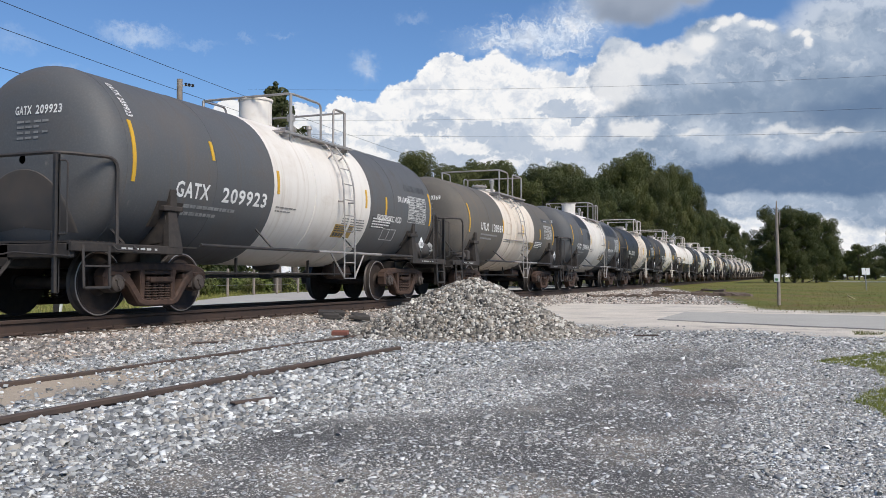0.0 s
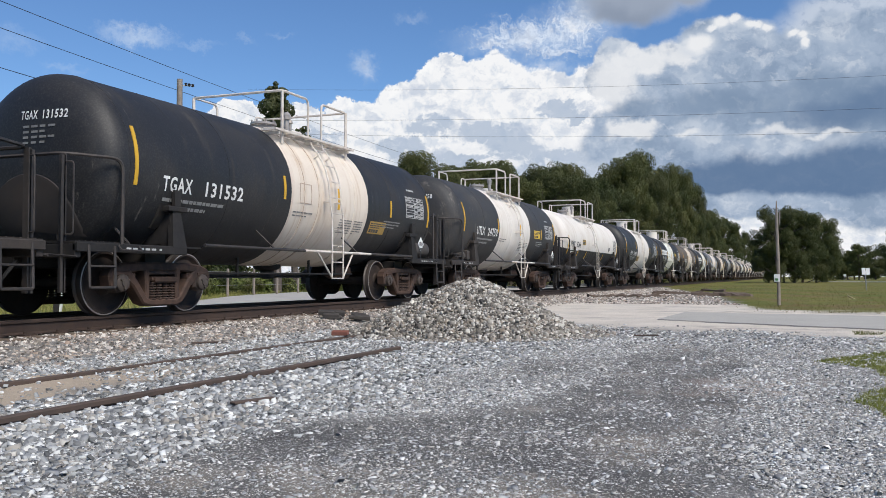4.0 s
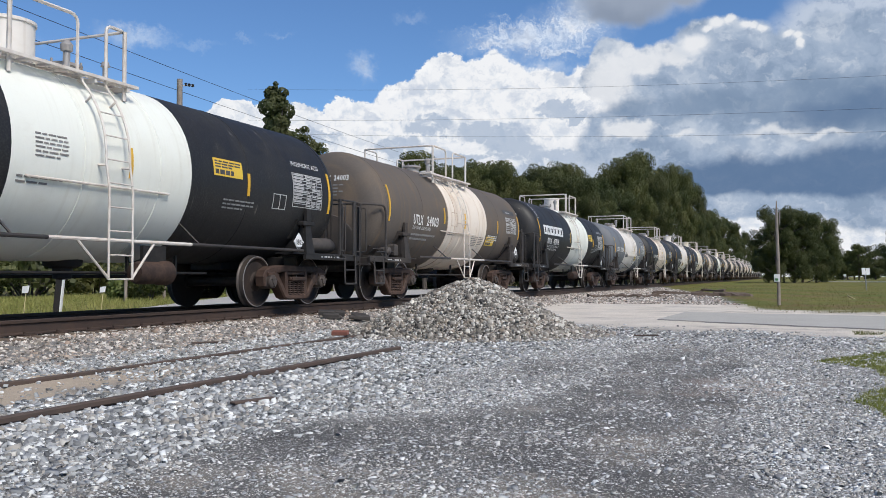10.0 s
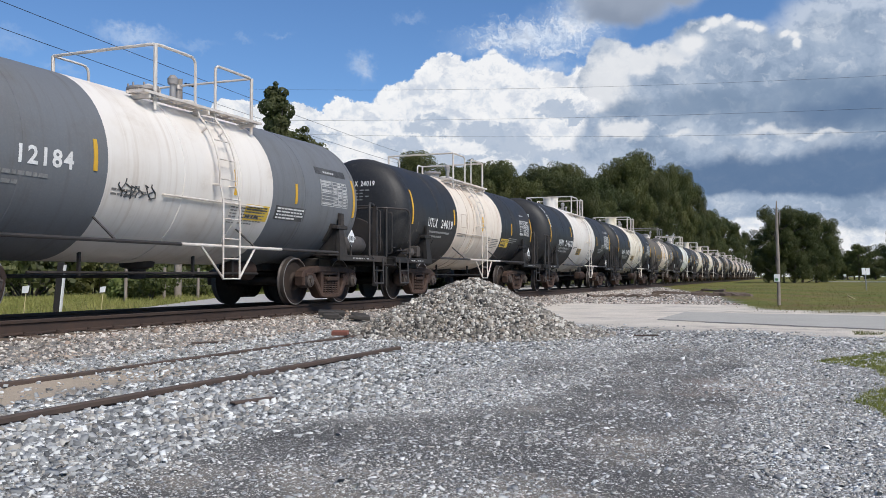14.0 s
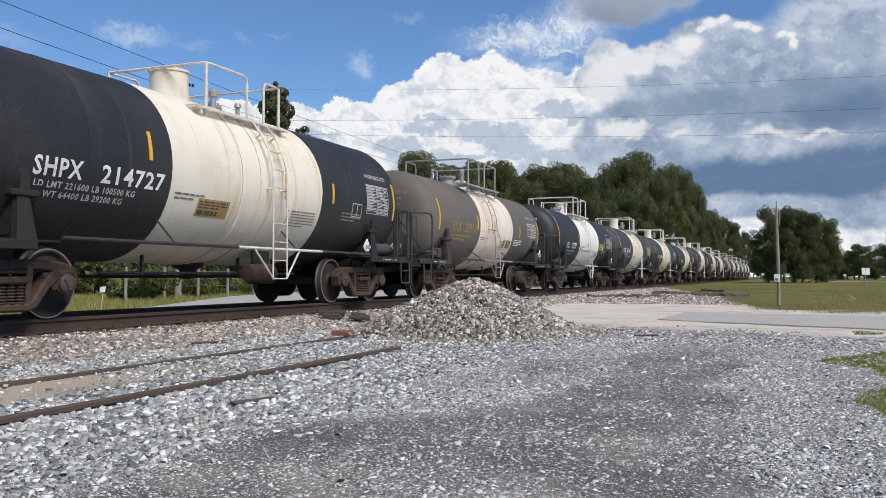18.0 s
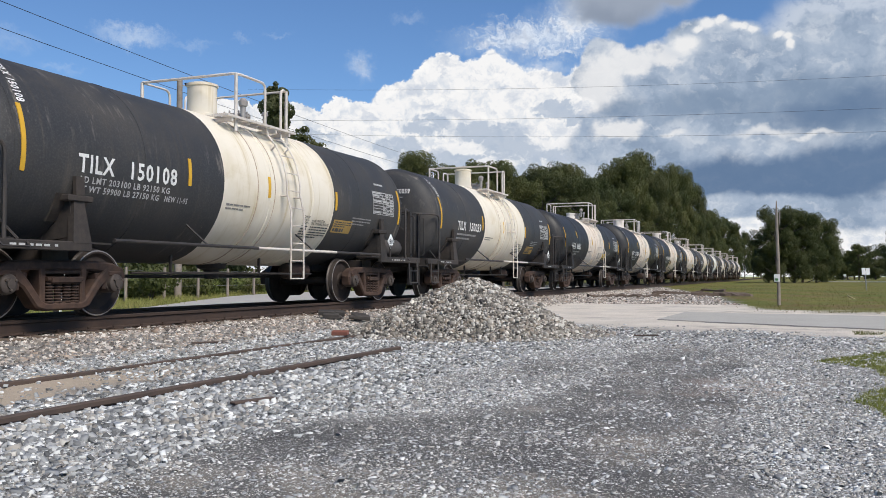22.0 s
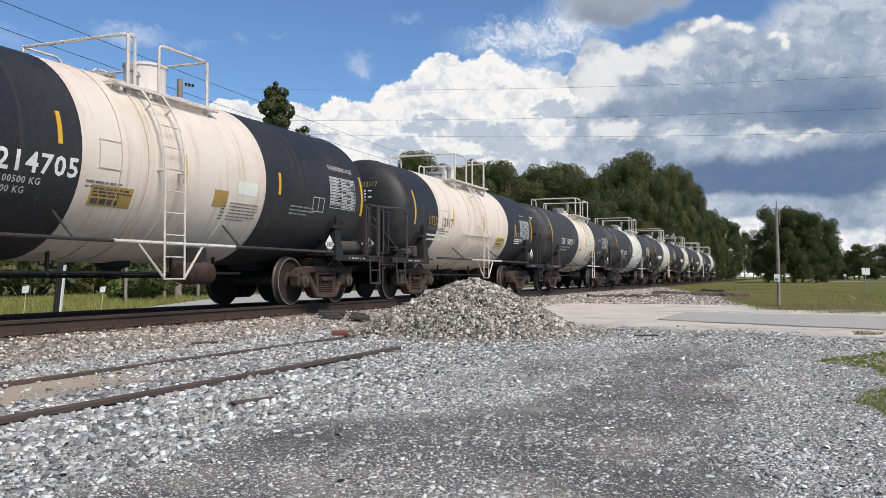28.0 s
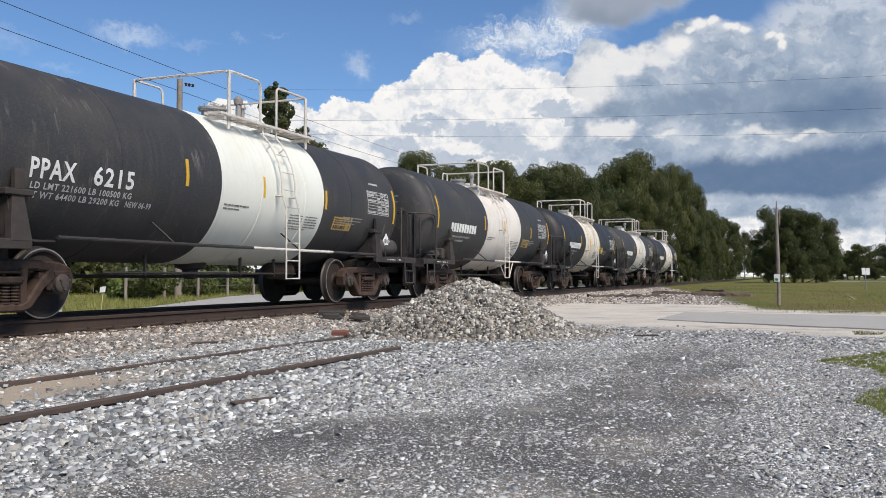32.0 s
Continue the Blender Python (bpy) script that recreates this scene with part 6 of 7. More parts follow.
TOP_SIDE = (-1.2, 1.3, 0.75, 0.27, 3.92)
TOP_TILT = (-1.15, 0.45, -0.75, 0.27, 4.0)
TOP_DRUM, TOP_CAGE, TOP_LOW = (-1.4, 0.75, -1.08, 0.33, 4.05), (-0.40, 1.42, 1.12, 0.34, 4.0), (-1.15, 0.46, -0.55, 0.20, 3.60)      # railing from, to; manway at, radius, top
GREYS = dict(dark="grey", dark_label="grey painted tank shell", pipe="pipe_grey", strut=True)
CAGE = dict(top=TOP_CAGE, weights=True, load=(0.05, 21, 1.0), frame="frame", rail="cage", down=True, big_air=False, pipe="pipe_white", strut=True)
TRAIN = [
    spec(10.42, "GATX", "209923", "grey tank car with white centre band", (2.65, 6.43), 5.2, **GREYS, top=TOP_DRUM, big_air=True, shop="SR13450", sticker=(5.07, -23, 0.78, "ochre"), down=True, load=(1.75, -15, 1.28), box=True, drop=-18, table=16, lining=True, r=1.387, name=(0.05, -17, 0.235, 2.4)),
    spec(23.75, "UTLX", "130369", "dusty grey-brown tank car with pinkish-white band", (2.7, 6.25), 4.45, **{**GREYS, "dark": "dustgrey", "light": "rosy"}, sticker=(5.51, -15, 0.78, "ochre"), lining=True, cut=0.40, r=1.335, name=(0.5, -7, 0.22, 2.1), bar=True),
    spec(36.65, "GATX", "209936", "grey tank car with black touched-up paint and white band", (2.55, 6.1), 5.2, **GREYS, top=TOP_DRUM, sticker=(5.21, -23, 0.78, "ochre"), load=(1.75, -15, 1.28), box=True, drop=-18, table=16, r=1.387, name=(0, -17, 0.235, 2.35),
         extras=((0.9, 2.5, 22, 50, "black", "paint_patch", "black touched-up paint"), (6.2, 9.2, 18, 46, "black", "paint_patch", "black touched-up paint"), (2.0, 2.5, 2, 16, "black", "paint_patch", "black touched-up paint"))),
    spec(50.0, "TGAX", "131532", "black tank car with white centre band", (3.2, 6.3), 4.6, dark="black", frame="frame", light="rosy", rail="hoop", sticker=(6.51, -15, 0.78, "ochre"), r=1.34, name=(-0.3, -13, 0.22, 2.0)),
    spec(63.2, "UTLX", "24750", "charcoal tank car with white centre band", (2.3, 5.75), 4.2, dark="char", sticker=(6.27, 4, 0.78, "yellow"), light="white", r=1.335, name=(0.2, -13, 0.235, 1.9)),
    spec(75.85, "PPAX", "6244", "tank car with white upper and black lower half", (3.0, 6.0), 3.75, top=(-1.2, 1.3, 0.55, 0.27, 3.86), split=True, light="white", dark="black", ink="ink_black", rail="hoop", pipe="pipe_white", lightrail=(0, 0), strut=True, r=1.31, name=(-0.6, -11, 0.24, 1.85)),
    spec(89.1, "SHPX", "214839", "black tank car with white band and caged end ladders", (2.85, 7.2), 4.3, **CAGE, light="white", sticker=(2.8, -17, 0.82, "ochre"), table=20, r=1.4, name=(0.3, -15.5, 0.235, 2.3)),
    spec(103.55, "PROX", "42575", "black tank car with white band and big white emblem", (2.7, 6.0), 4.3, **{**CAGE, "top": (-1.35, 0.62, -0.55, 0.40, 3.98)}, dark="jet", light="clean", logo=True, sticker=(6.55, 14, 0.78, "yellow"), cut=0.15, r=1.345, name=(0.0, -13, 0.21, 1.72), bar=True),
    spec(117.5, "UTLX", "24003", "brown dusty tank car with pinkish-white band", (2.75, 5.95), 3.7, slogan="THE TANK CAR PEOPLE", dark="brown", light="rosy", dark_label="brown weathered tank shell", pipe="pipe_white", sticker=(6.06, -15, 0.78, "yellow"), ink="ink_white", lining=True, r=1.335, name=(0.5, -11.5, 0.235, 1.6), bar=True),
    spec(130.3, "PROX", "42513", "black tank car with clean white band and big emblem", (4.15, 7.3), 4.85, **{**CAGE, "big_air": False}, dark="jet", light="clean", logo=True, sticker=(7.42, 14, 0.78, "yellow"), cut=0.15, r=1.345, name=(0.25, -13, 0.21, 1.72), bar=True),
    spec(144.8, "UTLX", "12184", "pale grey tank car with white band and scrawl", (2.5, 6.5), 5.0, dark="pale", dark_label="pale grey tank shell", light="white", sticker=(5.75, -14, 0.7, "yellow"), pipe="pipe_white", lining=True, cut=0.40, r=1.33, name=(0, -8, 0.22, 1.9), bar=True, scrawl=2.75),
    spec(158.3, "UTLX", "24019", "black tank car with dusty white centre band", (2.15, 6.1), 3.9, dark="black", frame="frame", light="rosy", sticker=(6.21, -15, 0.78, "yellow"), r=1.335, name=(0.1, -12, 0.22, 1.7), bar=True),
    spec(171.3, "SHPX", "214678", "black tank car with clean white band and cage ends", (2.7, 7.0), 5.4, **{**CAGE, "top": TOP_DRUM}, light="white", sticker=(3.61, -17, 0.78, "ochre"), r=1.4, name=(0.3, -15.5, 0.235, 2.3)),
    spec(185.4, "SHPX", "214727", "black tank car with cream-stained band and cage ends", (2.6, 7.0), 5.3, **{**CAGE, "top": TOP_DRUM}, light="cream", sticker=(3.3, -17, 0.8, "ochre"), dome_mat="cream", r=1.4, name=(0.1, -15.5, 0.235, 2.35)),
    spec(199.2, "UTLX", "25910", "grey tank car with worn yellow lettering, white band", (2.75, 6.0), 3.7, **{**GREYS, "dark": "dustgrey", "light": "rosy"}, load=(0.14, 21.6, 1.05), ink="ink_gold", sticker=(5.11, -15, 0.78, "ochre"), lining=True, cut=0.40, r=1.3, name=(0.45, -11, 0.25, 1.95)),
    spec(212.2, "UTLX", "12377", "black tank car with fresh white centre band", (2.8, 6.75), 4.1, top=TOP_SIDE, dark="black", frame="frame", light="clean", down=True, words="consult", sticker=(7.0, 0, 0.86, "yellow"), r=1.335, name=(0.4, -15, 0.23, 1.75), bar=True),
    spec(225.75, "TILX", "150108", "black tank car with cream-streaked centre band", (3.1, 6.75), 5.0, weights=True, lines=("LD LMT 203100 LB 92150 KG", "LT WT 59900 LB 27150 KG"), date="NEW 11-95", dark="char", light="cream", down=True, strut=False, words="caution", sticker=(6.86, -17, 0.78, "ochre"), dome_mat="cream", top=TOP_TILT, r=1.32, name=(0, -8, 0.235, 1.93)),
    spec(239.15, "TILX", "150059", "charcoal tank car with cream-streaked centre band", (2.65, 6.85), 5.05, dark="char", light="cream", down=True, strut=False, words="caution", sticker=(7.34, -21.5, 0.85, "ochre"), dome_mat="cream", top=TOP_TILT, r=1.32, name=(0.35, -10, 0.235, 1.93)),
    spec(252.9, "GATX", "8681", "black tank car with dusty pinkish centre band", (3.55, 7.0), 5.95, top=TOP_LOW, dark="black", frame="frame", light="rosy", strut=False, sticker=(6.98, -18, 0.78, "yellow"), r=1.285, name=(0.33, -13.5, 0.245, 1.6)),
    spec(267.4, "SHPX", "214865", "black tank car with white band, cage end ladders", (2.95, 6.9), 4.7, **{**CAGE, "top": TOP_DRUM}, light="rosy", sticker=(6.12, -17, 0.78, "yellow"), r=1.4, name=(0.3, -15.5, 0.235, 2.3)),
    spec(282.05, "SHPX", "214705", "black tank car with stained white band, cage ends", (2.9, 7.1), 4.55, **CAGE, light="rosy", sticker=(3.14, -17, 0.78, "ochre"), r=1.4, name=(0.5, -15, 0.245, 2.35),
         extras=((5.7, 6.15, -21, -10, "ochre", "faded_patch", "faded yellow patch"), (6.3, 6.85, -11, -2, "clean", "paint_patch", "fresh white paint patch"))),
    spec(296.3, "UTLX", "12117", "black tank car with very wide stained white band", (0.95, 6.95), 4.2, top=TOP_SIDE, cut=0.32, slogan="THE TANK CAR PEOPLE", dark="black", frame="frame", light="rosy", box=True, sticker=(5.91, -14, 0.78, "yellow"), ink="ink_black", r=1.335, name=(0.3, -10, 0.23, 1.7), bar=True, mark_ink="ink_gold"),
    spec(309.85, "TILX", "150073", "charcoal tank car with yellow-stained cream band", (3.6, 6.9), 5.6, dark="char", light="cream", down=True, strut=False, words="caution", sticker=(6.21, -14, 0.78, "yellow"), dome_mat="cream", load=(1.1, 6, 0.7), r=1.32, name=(0.55, -9, 0.235, 1.9)),
    spec(323.5, "PPAX", "6215", "charcoal tank car with bright white centre band", (4.0, 7.3), 5.8, weights=True, date="NEW 06-99", dark="char", light="clean", down=True, strut=False, sticker=(7.79, -14, 0.78, "ochre"), dome_mat="clean", r=1.31, name=(0.2, -14, 0.245, 1.8)),
    spec(337.6, "UTLX", None, "charcoal tank car with white centre band", (3.1, 6.6), 4.4, dark="char", light="white", sticker=(6.86, -12, 0.78, "ochre"), r=1.335),
    spec(351.3, "TILX", None, "black tank car with yellow-stained cream band", (3.1, 6.1), 4.6, dark="black", frame="frame", light="cream", down=False, sticker=(6.1, -6, 0.8, "yellow"), strut=False, r=1.32),
    spec(364.9, "TILX", None, "brown-black tank car with white band", (3.6, 6.9), 5.0, dark="char", light="white", strut=False, r=1.32),
    spec(378.3, "TILX", None, "last black tank car with white band", (3.5, 7.0), 5.0, dark="black", frame="frame", light="white", strut=False, r=1.32),
]
CARS = []
for i, s in enumerate(TRAIN):
    nxt = TRAIN[i + 1]["lead"] if i + 1 < len(TRAIN) else s["lead"] + 13.3
    s["tc"], s["seed"] = nxt - s["lead"] - 4.5, 100 + i
    s["down"] = s["down"] and s["num"] is not None
    CARS.append((tank_car(s), s["lead"] + s["tc"] / 2))


# ---- trees, shrubs and grass ----
def leaf_material(name, a, b, c):
    k = Nodes(name)
    r = k.island()
    col = k.mix(k.ramp(r, 0.1, 0.9), a, b)
    col = k.mix(k.math("MULTIPLY", k.ramp(k.noise(0.35, 3, k.world()), 0.45, 0.7), 0.6), col, c)
    col = k.mix(k.math("MULTIPLY", k.random(), 0.35), col, c)
    mat = k.done(col, 0.6, 0, 0.3)
    tl, mx = k.n("BsdfTranslucent"), k.n("MixShader")
    k.put(tl.inputs[0], k.mix(0.5, col, (0.10, 0.16, 0.02)))
    mx.inputs[0].default_value = 0.25
    k.t.links.new(k.bsdf.outputs[0], mx.inputs[1])
    k.t.links.new(tl.outputs[0], mx.inputs[2])
    k.t.links.new(mx.outputs[0], k.out.inputs[0])
    return mat


M["leaf"] = leaf_material("oak_leaves", (0.048, 0.061, 0.018), (0.090, 0.103, 0.031), (0.126, 0.118, 0.041))
M["leaf_dark"] = leaf_material("dark_evergreen_leaves", (0.038, 0.051, 0.018), (0.070, 0.083, 0.028), (0.096, 0.094, 0.035))
M["leaf_light"] = leaf_material("sunny_shrub_leaves", (0.075, 0.11, 0.024), (0.14, 0.175, 0.042), (0.18, 0.19, 0.065))
M["bark"] = plain("grey_bark", (0.10, 0.085, 0.07), 0.9, 0, 0.8, 4.0, (0.055, 0.046, 0.04), 0.6)


def leaf_mesh(name, centres, radii, n, size, seed, material, droop=0.0):
    """Small folded leaf sprays spread through many clumps."""
    rng = np.random.default_rng(seed)
    c, r = np.array(centres), np.array(radii)
    wt = r ** 2
    pick = rng.choice(len(c), n, p=wt / wt.sum())
    d = rng.normal(size=(n, 3))
    d /= np.linalg.norm(d, axis=1)[:, None]
    rad = r[pick] * rng.uniform(0.35, 1.0, n) ** 0.22
    p = c[pick] + d * rad[:, None] * np.array([1, 1, 0.8])
    p[:, 2] -= droop * rng.random(n) ** 2
    u = rng.normal(size=(n, 3))
    u -= 0.75 * d * np.sum(u * d, axis=1)[:, None]
    u /= np.linalg.norm(u, axis=1)[:, None]
    w = np.cross(d + 0.45 * rng.normal(size=(n, 3)), u)
    w /= np.linalg.norm(w, axis=1)[:, None] + 1e-6
    s = size * rng.uniform(0.6, 1.35, n)[:, None]
    nrm = np.cross(u, w)
    v = np.stack([p - u * s, p + w * s * 0.8 + nrm * s * 0.2, p + u * s, p - w * s * 0.8 + nrm * s * 0.2], 1).reshape(-1, 3)
    faces = np.arange(n * 4).reshape(n, 4)
    me = bpy.data.meshes.new(name)
    me.vertices.add(len(v))
    me.vertices.foreach_set("co", v.ravel())
    me.loops.add(faces.size)
    me.loops.foreach_set("vertex_index", faces.ravel().astype(np.int32))
    me.polygons.add(n)
    me.polygons.foreach_set("loop_start", np.arange(0, faces.size, 4, dtype=np.int32))
    me.update(calc_edges=True)
    me.materials.append(material)
    return me


def tree(label, tall, wide, seed, leaf, clear=0.25, shape="round", n=5200, size=0.3):
    """A tree of that height and crown width, its foot at its origin."""
    rng = random.Random(seed)
    ob = thing("tree", label, "tree", "trees round the crossing")
    tr = Shape()
    lean = [(rng.uniform(-0.2, 0.2), rng.uniform(-0.2, 0.2), tall * q) for q in (0, 0.2, 0.42, 0.62, 0.82)]
    tr.tube([(0, 0, -0.2)] + lean[1:], [0.024 * tall, 0.018 * tall, 0.014 * tall, 0.009 * tall, 0.004 * tall], 8)
    part("trunk", tr, M["bark"], ob, "", True)
    tips, radii = [], []
    limbs = 13 if shape != "spire" else 16
    for i in range(limbs):
        q = clear + (0.92 - clear) * (i + rng.random() * 0.6) / limbs
        a = i * 2.4 + rng.uniform(-0.5, 0.5)
        prof = {"round": math.sin(math.pi * min(1, 0.18 + 0.8 * (q - clear) / (1 - clear))) ** 0.7, "spire": min(1.0, (1.06 - q) * 4.5) * 0.75, "broad": 1.0 - 0.5 * max(0, q - 0.5)}[shape]
        reach = wide * 0.5 * prof * rng.uniform(0.62, 0.95)
        e = (reach * math.cos(a), reach * math.sin(a), tall * q + rng.uniform(0.0, 0.08) * tall)
        mid = (e[0] * 0.45, e[1] * 0.45, tall * (q - 0.06))
        part("limb", Shape().tube([(0, 0, tall * (q - 0.10)), mid, e], [0.009 * tall, 0.006 * tall, 0.002 * tall], 5), M["bark"], ob)
        for j in range(16):
            f = rng.uniform(0.40, 1.14)
            tips.append((e[0] * f + rng.uniform(-0.1, 0.1) * wide, e[1] * f + rng.uniform(-0.1, 0.1) * wide, e[2] + rng.uniform(-0.07, 0.07) * tall))
            radii.append(wide * rng.uniform(0.045, 0.115))
    tips.append((0, 0, tall * 0.93))
    radii.append(wide * 0.13)
    if shape == "spire":
        for i in range(40):
            q = 0.45 + 0.52 * i / 39
            tips.append((rng.uniform(-0.2, 0.2) * wide, rng.uniform(-0.2, 0.2) * wide, tall * q))
            radii.append(wide * (0.30 if q < 0.9 else 0.22) * rng.uniform(0.75, 1.1))
    part("crown", leaf_mesh("crown", tips, radii, n, size, seed, leaf, 0.0), None, ob, "uneven leafy crown")
    return ob


def bearing(px, dist):
    """The place on the ground at that distance on the line of sight through a place across the view."""
    a = math.atan((px - 784) / 1544.0) - radians(21.65)
    return dist * math.sin(a), dist * math.cos(a)


rt = random.Random(21)
PROTO = [tree("broad dark-green oak in the wood beside the track", 10, 9, 31, M["leaf"], 0.16, "round", 72000, 0.062),
         tree("dark-green leafy tree at the wood's edge", 10, 8, 32, M["leaf_dark"], 0.12, "broad", 72000, 0.062),
         tree("tall oak with a ragged top", 10, 7.5, 33, M["leaf"], 0.2, "round", 72000, 0.062),
         tree("bushy dark tree among others", 10, 10, 34, M["leaf_dark"], 0.08, "broad", 72000, 0.062)]
used = set()


def plant(kind, x, y, tall, wide=1.0, turn=None):
    ob = PROTO[kind]
    s = tall / 10.0
    m = Matrix.LocRotScale((x, y, -0.15), Euler((0, 0, rt.uniform(0, 6.28) if turn is None else turn)), (s * wide, s * wide, s))
    if kind not in used:
        used.add(kind)
        ob.matrix_basis = m
        return ob
    return copy_thing(ob, m)


# the wood behind the train: bearing across the view, distance, height
for px, d, h, kd, w in ((752, 62, 10.2, 0, 0.8), (790, 66, 9.6, 1, 0.9), (822, 63, 9.4, 2, 0.8), (858, 70, 10.2, 3, 0.8), (890, 68, 10.6, 0, 0.9), (925, 74, 10.8, 2, 0.9), (960, 72, 11.2, 1, 0.85),
                        (992, 80, 12.0, 0, 0.8), (1020, 78, 10.4, 3, 0.8), (1048, 86, 11.0, 2, 0.9), (1075, 95, 12.5, 1, 0.9), (1100, 106, 16.1, 0, 0.8), (1130, 121, 18.8, 3, 0.7), (1158, 136, 20.1, 2, 0.85),
                        (1188, 156, 21.9, 0, 0.7), (1212, 177, 23.2, 1, 0.6), (1228, 179, 19.5, 3, 0.45), (1246, 207, 16.7, 2, 0.6), (1266, 246, 19.4, 0, 0.6), (1285, 289, 20.7, 1, 0.6), (1302, 342, 21.3, 2, 0.6),
                        (1318, 412, 20.9, 3, 0.6), (1333, 524, 22.0, 0, 0.6), (1347, 674, 19.2, 1, 0.7), (720, 84, 10.0, 3, 1.0), (770, 88, 11.5, 1, 1.0), (840, 92, 12.4, 3, 1.1), (905, 96, 13.0, 1, 1.1),
                        (975, 100, 14.0, 3, 1.1), (700, 66, 7.0, 0, 0.9), (660, 72, 6.4, 3, 1.1), (872, 112, 14.6, 3, 1.1), (930, 116, 15.4, 1, 1.1), (990, 118, 15.8, 3, 1.1), (1045, 122, 15.6, 1, 1.0), (810, 110, 13.4, 3, 1.1), (1065, 108, 14.0, 3, 0.9), (1250, 230, 17.5, 3, 0.8), (1275, 260, 18.5, 1, 0.8)):
    x, y = bearing(px, d)
    plant(kd, x, y, h * (0.955 if px < 1240 else 1.0), w)
# the understorey along the wood's edge
for i in range(26):
    y = 62 + i * 9.5
    plant((3, 1)[i % 2], -16.8 - rt.uniform(0, 1.5) - max(0, 84 - y) * 0.25, y, rt.uniform(3.6, 6.0), 1.0)
# the pair beside the field, and the far edge of the field
for px, d, h, kd, w in ((1360, 134, 8.4, 1, 0.9), (1420, 138, 10.6, 3, 0.9), (1455, 146, 9.2, 3, 0.9), (1372, 132, 10.8, 3, 0.78), (1405, 134, 11.6, 1, 0.9), (1444, 140, 9.9, 3, 0.85), (1462, 144, 8.6, 1, 0.7), (1388, 138, 7.6, 3, 0.9), (1500, 250, 8.0, 0, 1.2), (1520, 235, 9.6, 2, 1.1), (1550, 240, 9.0, 3, 1.2), (1594, 150, 9.6, 0, 0.8),
                        (1622, 150, 11.0, 2, 1.0), (1360, 330, 10.0, 3, 1.4), (1420, 320, 8.5, 1, 1.8), (1470, 310, 8.5, 3, 1.8), (1530, 320, 8.0, 1, 1.8), (1580, 300, 8.0, 3, 1.8), (1620, 260, 10, 0, 1.5), (1490, 265, 7.0, 1, 1.9), (1450, 270, 6.5, 0, 1.9), (1512, 270, 7.0, 3, 1.9)):
    x, y = bearing(px, d)
    plant(kd, x, y, h, w)
# slender tree and its neighbour behind the train
x, y = bearing(491, 52)
sl = tree("slender dark evergreen tree with a narrow crown", 12.25, 2.1, 41, M["leaf_dark"], 0.3, "spire", 34000, 0.075)
sl.matrix_basis = pose(x, y, -0.1)
for px, tall, wide, sd in ((524, 10.3, 2.6, 42), (548, 9.9, 2.6, 43)):
    x, y = bearing(px, 54)
    sl = tree("small rounded dark-green tree", tall, wide, sd, M["leaf_dark"], 0.3, "round", 8000, 0.08)
    sl.matrix_basis = pose(x, y, -0.1)
# woods on the sides that the camera does not face
for i in range(34):
    a = radians(30 + i * 9)
    d = rt.uniform(150, 210)
    plant(i % 4, -d * math.sin(a), d * math.cos(a), rt.uniform(9, 13), 1.3)


def shrub(label, tall, wide, seed, leaf):
    rng = random.Random(seed)
    ob = thing("shrub", label, "shrub", "shrubs along the fence")
    tips = [(rng.uniform(-0.4, 0.4) * wide, rng.uniform(-0.4, 0.4) * wide, rng.uniform(0.2, 0.85) * tall) for _ in range(16)]
    st = Shape()
    for t in tips[:6]:
        st.tube([(t[0] * 0.2, t[1] * 0.2, -0.05), t], [0.03, 0.01], 5)
    part("stems", st, M["bark"], ob)
    part("leaves", leaf_mesh("leaves", tips, [rng.uniform(0.14, 0.28) * wide for _ in tips], 1500, 0.075, seed, leaf, 0.1), None, ob)["kind"] = "stuff"
    return ob


SH = [shrub("dark-green shrub beside the fence", 1.5, 1.9, 51, M["leaf"]), shrub("bright-green shrub in tall weeds", 1.2, 1.6, 52, M["leaf_light"]), shrub("low dark shrub in the grass", 1.7, 2.4, 53, M["leaf_dark"])]
first = [True, True, True]
for i in range(44):
    kd = (0, 1, 1, 2, 1, 0)[i % 6]
    y = 27.5 + i * 1.15 + rt.uniform(-0.4, 0.4)
    x = -24.4 + rt.uniform(-1.6, 0.8) - 0.24 * min(y - 28, 14) - 0.02 * (y - 28)
    m = Matrix.LocRotScale((x, y, -0.13), Euler((0, 0, rt.uniform(0, 6.28))), [rt.uniform(0.7, 1.15)] * 3)
    if first[kd]:
        SH[kd].matrix_basis, first[kd] = m, False
    else:
        copy_thing(SH[kd], m)


# hedge of taller growth far behind the track, where the fence ends
for i in range(30):
    y = 6.0 + i * 1.55 + rt.uniform(-0.5, 0.5)
    x = -36.0 + rt.uniform(-2.5, 2.5)
    copy_thing(SH[(0, 2, 2, 0)[i % 4]], Matrix.LocRotScale((x, y, -0.13), Euler((0, 0, rt.uniform(0, 6.28))), [rt.uniform(1.7, 2.3)] * 3))


